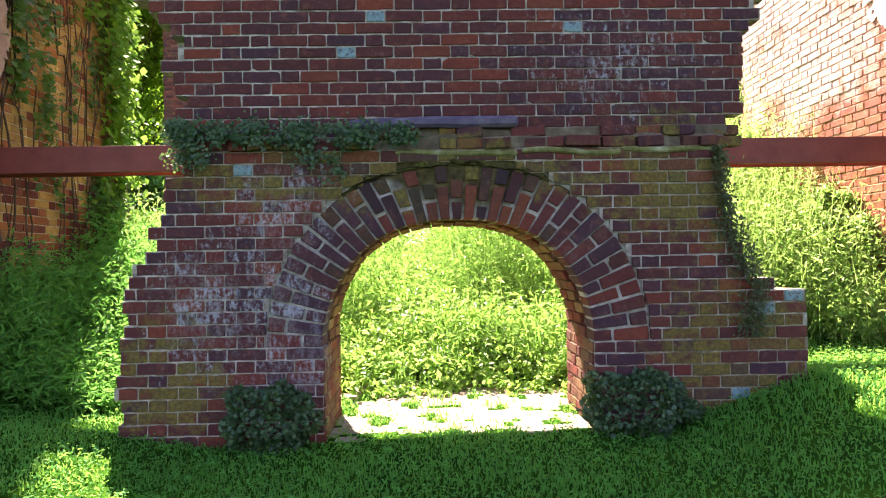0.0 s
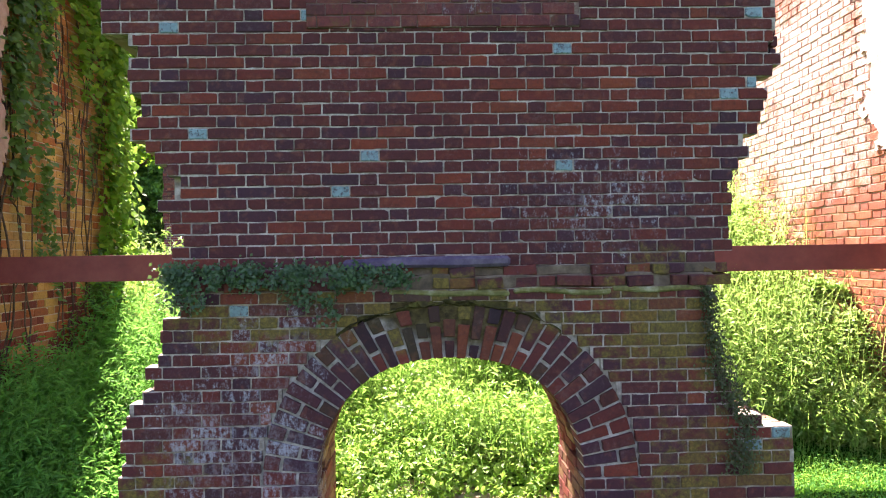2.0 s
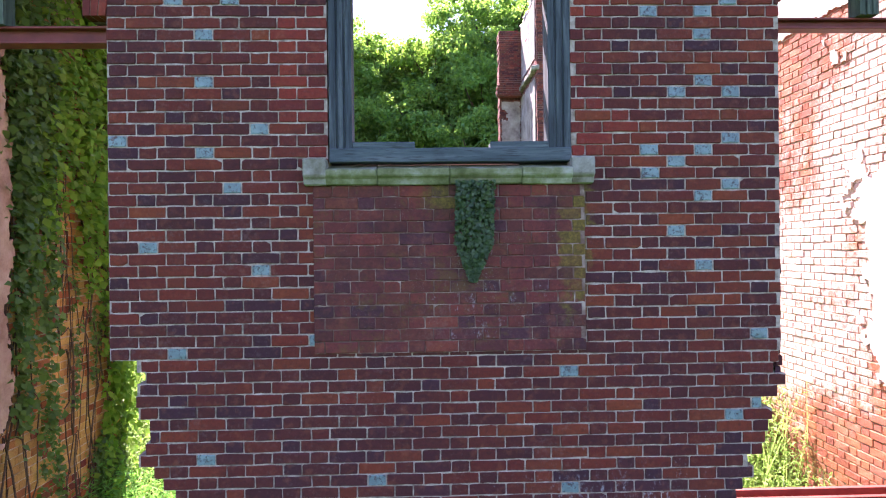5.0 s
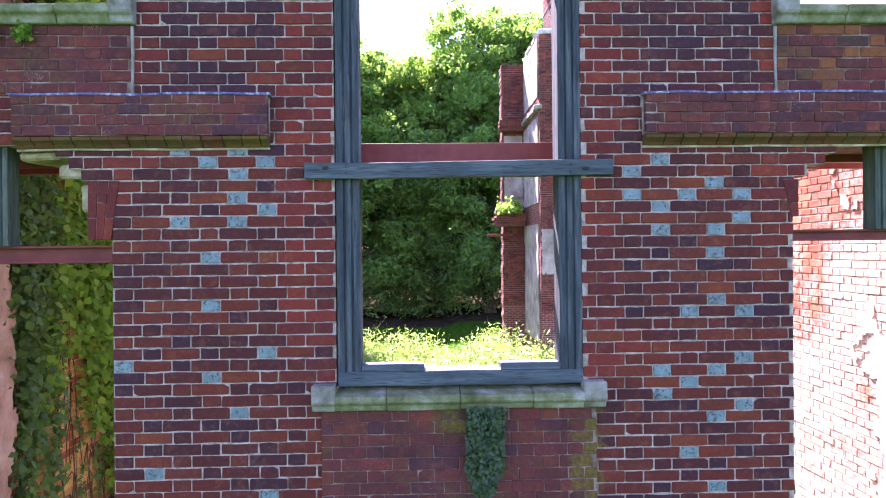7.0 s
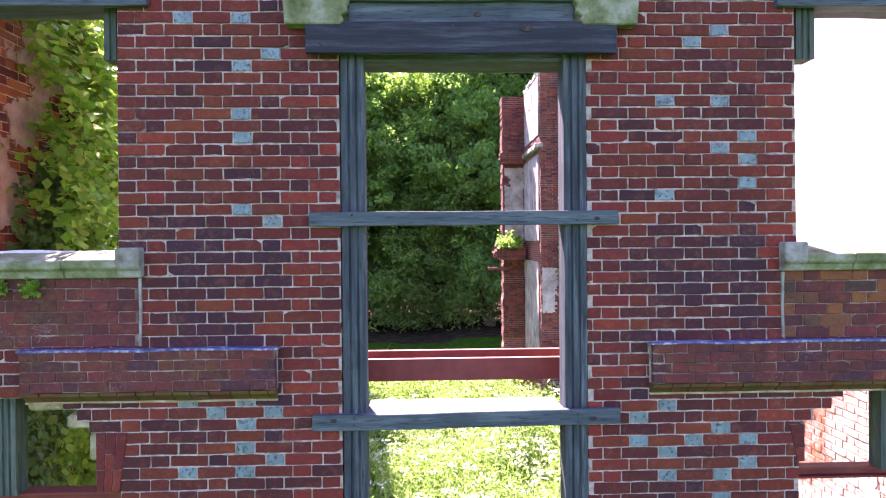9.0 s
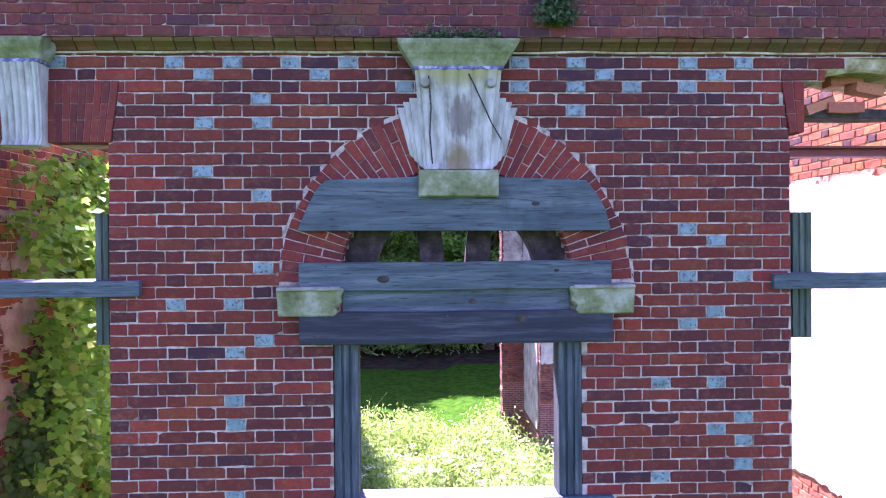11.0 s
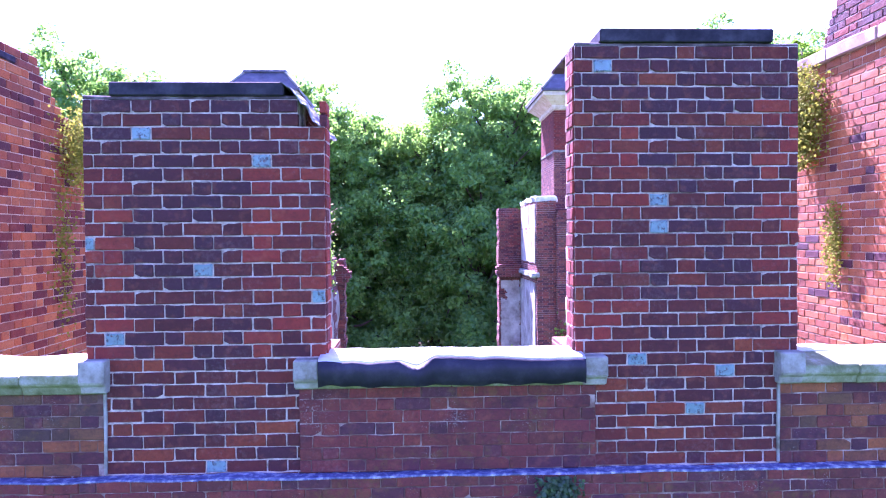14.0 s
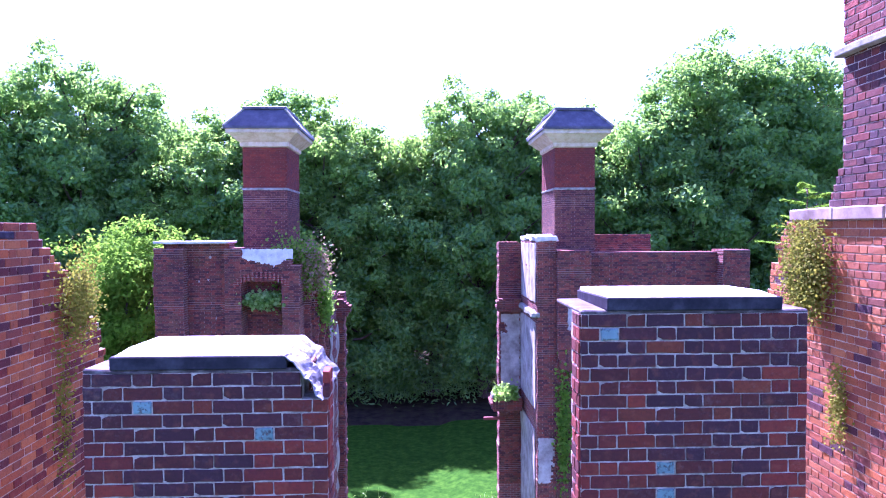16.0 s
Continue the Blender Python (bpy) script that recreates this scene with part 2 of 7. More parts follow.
def wood_mat(name, cols, grain_axis=0):
    k = Mat(name, 0.75, 0.25)
    s = [22.0, 22.0, 22.0]
    s[grain_axis] = 1.6
    grain = k.noise(1.0, 6, 0.65, k.scaled(k.pos, tuple(s)))
    fine = k.noise(1.0, 3, 0.6, k.scaled(k.pos, tuple(v * 4.5 for v in s)))
    col = k.ramp(grain, [(0.25, cols[0]), (0.5, cols[1]), (0.75, cols[2])])
    col = k.mix(k.step(fine, 0.52, 0.68), col, k.mix(0.65, col, (0.02, 0.02, 0.025)))
    col = k.mix(k.math("MULTIPLY", k.step(k.noise(4.0, 4), 0.52, 0.7), 0.5), col, cols[3])
    k.bump(k.mix(0.5, grain, fine), 0.6, 0.006)
    return k.colour(col)


def blotched(name, a, b, c, scale=6.0, rough=0.85, spec=0.3, bump=0.5, dist=0.008, fine=60.0):
    k = Mat(name, rough, spec)
    big, small = k.noise(scale, 5, 0.65), k.noise(fine, 4, 0.7)
    col = k.ramp(big, [(0.32, a), (0.5, b), (0.68, c)])
    col = k.mix(k.step(small, 0.5, 0.8), col, k.mix(0.35, col, (0.03, 0.03, 0.03)))
    k.bump(k.mix(0.5, big, small), bump, dist)
    return k.colour(col)


def leaf_mat(name, cols, rough=0.55, through=0.35, spec=0.35, glow=(0.26, 0.44, 0.07)):
    k = Mat(name, rough, spec)
    col = k.ramp(k.island, rgb_steps(*cols))
    col = k.mix(k.math("MULTIPLY", k.step(k.noise(2.2, 3), 0.42, 0.7), 0.5), col, k.mix(0.5, col, cols[0]))
    k.colour(col)
    tr = k.n.new("ShaderNodeBsdfTranslucent")
    k.link(k.mix(0.6, col, glow), tr.inputs[0])
    ms = k.n.new("ShaderNodeMixShader")
    ms.inputs[0].default_value = through
    k.link(k.b.outputs[0], ms.inputs[1])
    k.link(tr.outputs[0], ms.inputs[2])
    k.link(ms.outputs[0], k.n["Material Output"].inputs[0])
    return k.m


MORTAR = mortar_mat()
CORE = masonry_mat("rough_core", ((0.20, 0.08, 0.05), (0.12, 0.06, 0.05), (0.28, 0.17, 0.10)), (0.36, 0.33, 0.27), 1.0, "xy")
FAR_BRICK = masonry_mat("old_brickwork", ((0.260, 0.060, 0.047), (0.111, 0.044, 0.047), (0.364, 0.156, 0.104)), (0.351, 0.273, 0.234), 1.0, "xy")
CHIMNEY_RED = masonry_mat("rebuilt_brickwork", ((0.25, 0.045, 0.032), (0.18, 0.04, 0.035), (0.24, 0.06, 0.04)), (0.30, 0.24, 0.20), 1.0, "xy")
WOOD_H = wood_mat("weathered_board", ((0.030, 0.046, 0.054), (0.062, 0.094, 0.105), (0.14, 0.18, 0.19), (0.028, 0.040, 0.045)), 0)
WOOD_V = wood_mat("weathered_post", ((0.018, 0.028, 0.036), (0.046, 0.066, 0.076), (0.13, 0.165, 0.175), (0.022, 0.034, 0.040)), 2)
WOOD_MOSSY = wood_mat("mossy_post", ((0.03, 0.048, 0.036), (0.062, 0.092, 0.070), (0.14, 0.175, 0.13), (0.05, 0.065, 0.02)), 2)
WOOD_DARK = wood_mat("dark_board", ((0.012, 0.015, 0.022), (0.026, 0.031, 0.042), (0.085, 0.098, 0.12), (0.02, 0.026, 0.03)), 0)
STONE = blotched("mossy_sandstone", (0.075, 0.095, 0.03), (0.17, 0.20, 0.10), (0.32, 0.35, 0.28), 7.0)
PALE_STONE = blotched("pale_limestone", (0.12, 0.115, 0.075), (0.25, 0.255, 0.215), (0.37, 0.38, 0.35), 6.0)
PLASTER = blotched("old_plaster", (0.50, 0.42, 0.36), (0.66, 0.61, 0.56), (0.74, 0.71, 0.67), 3.0, bump=0.3)
PINK_PLASTER = blotched("pink_plaster", (0.22, 0.13, 0.09), (0.34, 0.23, 0.175), (0.44, 0.33, 0.27), 4.0, bump=0.6)
STEEL = blotched("red_oxide_steel", (0.14, 0.024, 0.018), (0.19, 0.034, 0.026), (0.22, 0.05, 0.036), 5.0, 0.55, 0.4, 0.2, 0.002)
LEAD = blotched("lead_flashing", (0.035, 0.04, 0.11), (0.10, 0.11, 0.24), (0.46, 0.49, 0.56), 22.0, 0.5, 0.4, 0.6, 0.006)
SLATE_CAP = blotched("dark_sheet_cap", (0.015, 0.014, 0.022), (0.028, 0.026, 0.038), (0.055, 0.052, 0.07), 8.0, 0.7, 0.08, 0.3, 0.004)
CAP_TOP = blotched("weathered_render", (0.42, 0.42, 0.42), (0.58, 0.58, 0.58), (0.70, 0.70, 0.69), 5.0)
BURNT = blotched("charred_timber", (0.018, 0.014, 0.014), (0.04, 0.033, 0.030), (0.085, 0.07, 0.062), 14.0)
EARTH = blotched("bare_earth", (0.16, 0.125, 0.085), (0.30, 0.25, 0.18), (0.42, 0.365, 0.28), 5.0, 0.95, 0.1, 0.7, 0.02)
LITTER = blotched("leaf_litter", (0.022, 0.017, 0.013), (0.04, 0.03, 0.02), (0.05, 0.05, 0.02), 1.5, 1.0, 0.0, 0.8, 0.05, 20.0)
GRASS_SOIL = blotched("turf", (0.013, 0.049, 0.006), (0.022, 0.074, 0.007), (0.038, 0.105, 0.009), 3.0, 1.0, 0.0, 0.8, 0.03, 40.0)
BARK = blotched("bark", (0.05, 0.038, 0.028), (0.10, 0.075, 0.055), (0.15, 0.12, 0.09), 9.0, 0.95, 0.1, 0.9, 0.03)
GRASS = leaf_mat("grass_blades", ((0.035, 0.19, 0.03), (0.06, 0.29, 0.045), (0.10, 0.38, 0.065), (0.045, 0.23, 0.05)), 0.6, 0.5, 0.15, (0.34, 0.60, 0.09))
WEED = leaf_mat("weed_leaves", ((0.07, 0.20, 0.02), (0.13, 0.32, 0.03), (0.23, 0.44, 0.06), (0.36, 0.54, 0.18)), 0.45, 0.62, 0.35, (0.36, 0.56, 0.10))
SHRUB = leaf_mat("shrub_leaves", ((0.045, 0.15, 0.03), (0.15, 0.33, 0.065), (0.30, 0.49, 0.13), (0.42, 0.56, 0.22)), 0.4, 0.64, 0.35, (0.40, 0.64, 0.14))
STILT = leaf_mat("fine_grass", ((0.041, 0.197, 0.031), (0.082, 0.286, 0.048), (0.150, 0.381, 0.068), (0.09, 0.36, 0.07)), 0.5, 0.52, 0.2, (0.24, 0.58, 0.10))
MEADOW = leaf_mat("pale_weeds", ((0.10, 0.24, 0.03), (0.21, 0.39, 0.06), (0.37, 0.51, 0.16), (0.52, 0.58, 0.34)), 0.5, 0.5)
# paler copy of the vine leaves: sunlight on the upper sprays put into the colour
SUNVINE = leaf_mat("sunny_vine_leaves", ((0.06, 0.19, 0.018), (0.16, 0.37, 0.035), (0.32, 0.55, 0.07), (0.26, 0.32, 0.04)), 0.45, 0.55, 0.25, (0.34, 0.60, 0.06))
IVY = leaf_mat("ivy_leaves", ((0.014, 0.042, 0.018), (0.03, 0.08, 0.03), (0.075, 0.145, 0.06), (0.022, 0.062, 0.028)), 0.4, 0.25, 0.4)
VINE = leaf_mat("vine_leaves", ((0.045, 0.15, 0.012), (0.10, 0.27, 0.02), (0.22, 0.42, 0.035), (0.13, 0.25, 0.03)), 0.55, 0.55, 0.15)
TREE_LEAF = leaf_mat("tree_leaves", ((0.068, 0.189, 0.074), (0.135, 0.311, 0.088), (0.216, 0.419, 0.088), (0.101, 0.257, 0.115)), 0.6, 0.50, 0.10, (0.30, 0.52, 0.05))
PANEL_MORTAR = blotched("tight_joint", (0.075, 0.04, 0.032), (0.16, 0.10, 0.08), (0.40, 0.33, 0.28), 5.0)
OLD_LIME = blotched("old_lime", (0.16, 0.13, 0.05), (0.34, 0.30, 0.17), (0.50, 0.47, 0.34), 9.0)
ARCH_BRICK = [brick_mat("brick_worn_dark", ((0.032, 0.016, 0.017), (0.048, 0.018, 0.017), (0.026, 0.016, 0.02), (0.075, 0.022, 0.017)), single=True, stained=False), brick_mat("brick_worn_brown", ((0.075, 0.036, 0.018), (0.055, 0.028, 0.018), (0.10, 0.045, 0.02)), single=True, stained=False), brick_mat("brick_worn_mossy", ((0.045, 0.035, 0.014), (0.065, 0.048, 0.014), (0.03, 0.022, 0.015), (0.085, 0.03, 0.015)), single=True, stained=False), brick_mat("brick_worn_orange", ((0.24, 0.062, 0.02), (0.17, 0.042, 0.018), (0.09, 0.03, 0.018)), single=True, stained=False)]


def ring_mortar():
    """Lime joint, mossy and dark round the crown of the low arch."""
    k = Mat("mossy_joint", 0.95, 0.1)
    col = k.ramp(k.noise(16.0, 5, 0.7), [(0.3, (0.15, 0.125, 0.10)), (0.65, (0.46, 0.42, 0.37))])
    moss = k.ramp(k.noise(13.0, 5, 0.7), [(0.36, (0.028, 0.021, 0.012)), (0.54, (0.085, 0.065, 0.026)), (0.75, (0.15, 0.12, 0.065))])
    crown = k.step(k.math("ADD", k.lobe((0.28, 0, 1.62), (0.75, 0.5, 0.5)), k.math("MULTIPLY", k.noise(5.0, 4), 0.6)), 0.45, 0.75)
    k.bump(k.mix(0.5, k.noise(90.0, 4), k.noise(20.0, 4)), 0.9, 0.012)
    return k.colour(k.mix(crown, col, moss))


RING_MORTAR = ring_mortar()
WARM_JOINT = blotched("warm_lime_joint", (0.22, 0.16, 0.10), (0.38, 0.30, 0.20), (0.54, 0.46, 0.35), 6.0)
DIRT = blotched("dirty_mortar", (0.06, 0.045, 0.03), (0.12, 0.085, 0.055), (0.19, 0.15, 0.10), 9.0)

# ---- builders ----


def mesh_of(name, verts, faces, mats, index=None, smooth=False):
    me = bpy.data.meshes.new(name)
    me.from_pydata([tuple(v) for v in verts], [], faces)
    for m in mats:
        me.materials.append(m)
    if index is not None:
        me.polygons.foreach_set("material_index", np.asarray(index, dtype=np.int32))
    if smooth:
        me.polygons.foreach_set("use_smooth", np.ones(len(faces), dtype=bool))
    me.update()
    return me


def part(name, bm, material, parent, label=""):
    """Links a bmesh as one mesh object under a thing or a part."""
    me = bpy.data.meshes.new(name)
    bm.to_mesh(me)
    bm.free()
    me.materials.append(material)
    ob = new(name, me)
    ob.parent = parent
    if label:
        tagged(ob, label)
    return ob


def root(name, label, category, group="", kind="", at=(0, 0, 0)):
    ob = new(name)
    ob.location = at
    bpy.context.view_layer.update()
    return tagged(ob, label, category, group, kind)


def slab(x0, x1, y0, y1, z0, z1, bevel=0.004, wave=0.0, cuts=0, seed=1):
    """A box with softened, slightly uneven edges."""
    bm = bmesh.new()
    bmesh.ops.create_cube(bm, size=1.0)
    for v in bm.verts:
        v.co = Vector(((x0 + x1) / 2 + v.co.x * (x1 - x0), (y0 + y1) / 2 + v.co.y * (y1 - y0), (z0 + z1) / 2 + v.co.z * (z1 - z0)))
    if cuts:
        long = max(range(3), key=lambda a: (x1 - x0, y1 - y0, z1 - z0)[a])
        es = [e for e in bm.edges if abs((e.verts[0].co - e.verts[1].co)[long]) > 1e-4]
        bmesh.ops.subdivide_edges(bm, edges=es, cuts=cuts)
    if wave:
        for v in bm.verts:
            v.co += Vector([noise.noise(v.co * 3.1 + Vector((seed * 7.3 + a * 11, 0, 0))) * wave for a in range(3)])
    if bevel:
        es = [e for e in bm.edges if len(e.link_faces) == 2 and e.calc_face_angle(0) > 0.9]
        bmesh.ops.bevel(bm, geom=es, offset=bevel, segments=1, affect="EDGES")
    return bm


def prism(profile, a, b, axis="x", bevel=0.0):
    """A closed outline carried along an axis. The outline's pairs are the other two axes in order."""
    bm = bmesh.new()
    put = {"x": lambda t, p: (t, p[0], p[1]), "y": lambda t, p: (p[0], t, p[1]), "z": lambda t, p: (p[0], p[1], t)}[axis]
    lo, hi = [bm.verts.new(put(a, p)) for p in profile], [bm.verts.new(put(b, p)) for p in profile]
    n = len(profile)
    bm.faces.new(lo), bm.faces.new(hi)
    for k in range(n):
        bm.faces.new((lo[k], lo[(k + 1) % n], hi[(k + 1) % n], hi[k]))
    bmesh.ops.recalc_face_normals(bm, faces=bm.faces)
    if bevel:
        bmesh.ops.bevel(bm, geom=[e for e in bm.edges if e.calc_face_angle(0) > 0.7], offset=bevel, segments=1, affect="EDGES")
    return bm


def wall_frame(origin, along, out):
    """The pose of a wall's face: x along it, y out of it, z up."""
    a, o = Vector(along).normalized(), Vector(out).normalized()
    m = Matrix.Identity(4)
    for r in range(3):
        m[r][0], m[r][1], m[r][2], m[r][3] = a[r], o[r], (0, 0, 1)[r], origin[r]
    return m


rng = random.Random(7)
QUAD = [(0, 1, 2, 3), (0, 4, 5, 1), (1, 5, 6, 2), (2, 6, 7, 3), (3, 7, 4, 0), (4, 8, 9, 5), (5, 9, 10, 6), (6, 10, 11, 7), (7, 11, 8, 4)]


OCT = [tuple(range(10))] + [(i, 10 + i, 10 + (i + 1) % 10, (i + 1) % 10) for i in range(10)] + [(10 + i, 20 + i, 20 + (i + 1) % 10, 10 + (i + 1) % 10) for i in range(10)]


def brick_shape(u0, u1, v0, v1, proud, depth, r):
    """A worn brick with blunted corners and bowed edges: face, arris, and back, ten corners each."""
    c, j = r.uniform(0.0035, 0.006), 0.0020
    cuts = [r.uniform(0.0015, 0.006) for _ in range(4)]
    if r.random() < 0.09:
        cuts[r.randrange(4)] = r.uniform(0.012, 0.026)
    shape = []
    for (u, v, du, dv), cut in zip(((u0, v0, 1, 1), (u1, v0, -1, 1), (u1, v1, -1, -1), (u0, v1, 1, -1)), cuts):
        a, b = (u, v + dv * cut * 0.8), (u + du * cut * 1.4, v)
        shape += [a, b] if du == dv else [b, a]
    um, vm = (u0 + u1) / 2, (v0 + v1) / 2
    for at, v in ((6, v1), (2, v0)):
        shape.insert(at, (um + r.uniform(-0.25, 0.25) * (u1 - u0), v + r.uniform(-0.0030, 0.0025) * (1 if v > vm else -1)))
    shift = [(r.uniform(-j, j), r.uniform(-j, j)) for _ in shape]
    out = []
    for inset, w in ((c, proud), (0.0, proud - c * 0.9), (0.0, -depth)):
        for (u, v), (su, sv) in zip(shape, shift):
            side = max(-1.0, min(1.0, (um - u) / max(0.02, abs(u1 - u0) * 0.25)))
            out.append((u + su + inset * side, w + (r.uniform(-0.0016, 0.0016) if w > 0 else 0), v + sv + (inset if v < vm else -inset)))
    return out


SHARED = {}


def shared_brick(cls, length, height, mats):
    """One of a few alike bricks, centred on the middle of its back joint."""
    key = (cls, round(length, 2), round(height, 3), rng.randrange(3), mats[cls].name)
    if key not in SHARED:
        r = random.Random(str(key))
        SHARED[key] = mesh_of("brick", brick_shape(-length / 2, length / 2, -height / 2, height / 2, 0.006, 0.03, r), OCT, [mats[cls]])
    return SHARED[key]


def lay(spans, z0, z1, ch, per, phase=0.0, joint=0.0076):
    """Flemish bond: (from, to, bottom, top, header, whole) for every brick of every course."""
    out, long = [], per * 0.67
    for k in range(int(round((z1 - z0) / ch))):
        v = z0 + k * ch
        for a, b in spans(v + ch / 2):
            s = phase + (per / 2 if k % 2 else 0.0)
            s += per * math.floor((a - s) / per) - per
            wobble = rng.uniform(-0.006, 0.006)
            while s < b:
                for header, p0, p1 in ((False, s, s + long), (True, s + long, s + per)):
                    q0, q1 = max(p0 + wobble, a), min(p1 + wobble, b)
                    if q1 - q0 > 0.035:
                        out.append((q0 + joint / 2, q1 - joint / 2, v + joint / 2, v + ch - joint / 2, header, abs(q1 - q0 - (p1 - p0)) < 1e-4))
                s += per
    return out


def masonry(wall, m, bricks, pick, mats, mats_piece, pieces=300, near=lambda u, v: True, name="brickwork"):
    """Lays bricks on a face: whole ones of the chosen stretch as parts of the wall, the rest joined."""
    verts, faces, index, made = [], [], [], 0
    for u0, u1, v0, v1, header, whole in bricks:
        cls = pick((u0 + u1) / 2, (v0 + v1) / 2, header)
        if made < pieces and whole and near((u0 + u1) / 2, (v0 + v1) / 2):
            ob = new("brick", shared_brick(cls, u1 - u0, v1 - v0, mats_piece))
            ob.parent = wall
            ob.matrix_basis = m @ Matrix.Translation(((u0 + u1) / 2, rng.uniform(-0.0025, 0.003), (v0 + v1) / 2)) @ Euler((rng.uniform(-0.01, 0.01), rng.uniform(-0.006, 0.006), 0)).to_matrix().to_4x4()
            made += 1
            continue
        n = len(verts)
        verts += [m @ Vector(p) for p in brick_shape(u0, u1, v0, v1, 0.006 + rng.uniform(-0.003, 0.003), 0.03, rng)]
        faces += [tuple(n + i for i in q) for q in OCT]
        index += [cls] * len(OCT)
    ob = new(name, mesh_of(name, verts, faces, mats, index))
    ob.parent = wall
    return tagged(ob, kind="stuff")


BOX = [(0, 3, 2, 1), (4, 5, 6, 7), (0, 1, 5, 4), (1, 2, 6, 5), (2, 3, 7, 6), (3, 0, 4, 7)]


def bed(wall, m, spans, z0, z1, ch, depth, back=None, name="core", front=0.0, joint=None):
    """The wall's mass behind its bricks: a mortar bed, and a rough core course by course."""
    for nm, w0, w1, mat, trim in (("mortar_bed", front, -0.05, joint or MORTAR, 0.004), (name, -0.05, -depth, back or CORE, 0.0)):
        verts, faces = [], []
        rows = int(round((z1 - z0) / ch))
        for k in range(rows):
            v = z0 + k * ch
            for a, b in spans(v + ch / 2):
                n = len(verts)
                r = rng.uniform(-0.02, 0.01) if nm != "mortar_bed" else 0.0
                for w in (w0, w1):
                    for u, vv in ((a + trim, v), (b - trim, v), (b - trim, v + ch), (a + trim, v + ch)):
                        verts.append(m @ Vector((u, w + (r if w == w1 else 0), vv)))
                faces += [tuple(n + i for i in q) for q in BOX]
        ob = tagged(new(nm, mesh_of(nm, verts, faces, [mat])), kind="stuff")
        ob.parent = wall


def ring(name, wall, centre, r0, r1, a0, a1, count, y0, y1, mats, pick, rows=2, joint=0.019, sag=0.0, rough=0.012):
    """An arch of wedge-shaped bricks, course by course through the wall's depth, each a part."""
    cx, cz = centre
    step = (a1 - a0) / count
    for k in range(count):
        b0, b1 = a0 + k * step, a0 + (k + 1) * step
        cut = r0 + (r1 - r0) * ((0.64 if k % 2 else 0.36) if rows == 2 else 1.0)
        for p0, p1 in (((r0, cut), (cut, r1)) if rows == 2 else ((r0, r1),)):
            wob = rng.uniform(-rough, rough) if p1 == r1 else rng.uniform(-rough, rough) * 0.3
            jr = joint / 2
            v = []
            push = rng.uniform(-0.004, 0.006) - (rng.uniform(0.0, 0.012) if rough > 0.02 and rng.random() < 0.4 else 0.0)
            turn = rng.uniform(-0.5, 0.5) * rough
            for inset, y in ((0.004, y0 - push), (0.0, y0 - push + 0.004), (0.0, y0 + 0.2 + 0.03 * (k % 2))):
                for r, side in ((p0 + jr + inset, 0), (p0 + jr + inset, 1), (p1 - jr - inset + wob, 1), (p1 - jr - inset + wob, 0)):
                    a = (b0 + (jr + inset) / r) if side == 0 else (b1 - (jr + inset) / r)
                    a += turn * (r - p0) * 0.8 + rng.uniform(-0.12, 0.12) * rough
                    v.append((cx + r * math.cos(a), y, cz + r * math.sin(a) - sag * math.sin(a) ** 6))
            ob = new(name, mesh_of(name, v, QUAD + [(8, 11, 10, 9)], [mats[pick(k, p0)]]))
            ob.parent = wall


def tube(points, r0, r1, sides=7):
    """A tapered branch along points."""
    v, f = [], []
    n = len(points)
    for k, p in enumerate(points):
        p = Vector(p)
        d = (Vector(points[min(k + 1, n - 1)]) - Vector(points[max(k - 1, 0)])).normalized()
        a = d.orthogonal().normalized()
        b = d.cross(a)
        r = r0 + (r1 - r0) * k / (n - 1)
        v += [tuple(p + (a * math.cos(2 * math.pi * i / sides) + b * math.sin(2 * math.pi * i / sides)) * r) for i in range(sides)]
    for k in range(n - 1):
        f += [(k * sides + i, k * sides + (i + 1) % sides, (k + 1) * sides + (i + 1) % sides, (k + 1) * sides + i) for i in range(sides)]
    return v, f


def ramp_line(points):
    """A broken edge: straight between (z, x) pairs."""
    zs, xs = [p[0] for p in points], [p[1] for p in points]
    return lambda z: float(np.interp(z, zs, xs))


def ragged(z, salt, amount):
    return (noise.noise(Vector((salt * 3.7, z * 23.0, 0.5)))) * amount


# ---- the ground: one sheet to the horizon ----
def ground_height(x, y):
    h = -0.05 + 0.05 * noise.noise(Vector((x * 0.35, y * 0.35, 0.0)))
    if y > 0.6:
        h += min(0.25, (y - 0.6) * 0.1)
    near = max(0.0, min(1.0, (y + 1.5) / 1.3))
    h += 0.30 * near * max(0.0, min(1.0, (x - 1.45) / 0.9)) + 0.10 * near * max(0.0, min(1.0, (-1.2 - x) / 0.6))
    return h + 0.03 * max(0.0, min(1.0, (x - 1.2) / 2.0))


def bare(x, y):
    """Trodden earth under the arch, with a wandering edge."""
    d = Vector((x * 2.1, y * 2.1, 3.0))
    edge = 0.9 + 0.45 * noise.noise(d) + 0.25 * noise.noise(d * 3.7)
    return abs(x - 0.3) < edge and 0.02 + 0.3 * noise.noise(d * 1.7) < y < 1.35 + 0.5 * noise.noise(d * 1.3 + Vector((5, 5, 5))) and noise.noise(d * 3.1) < 0.28


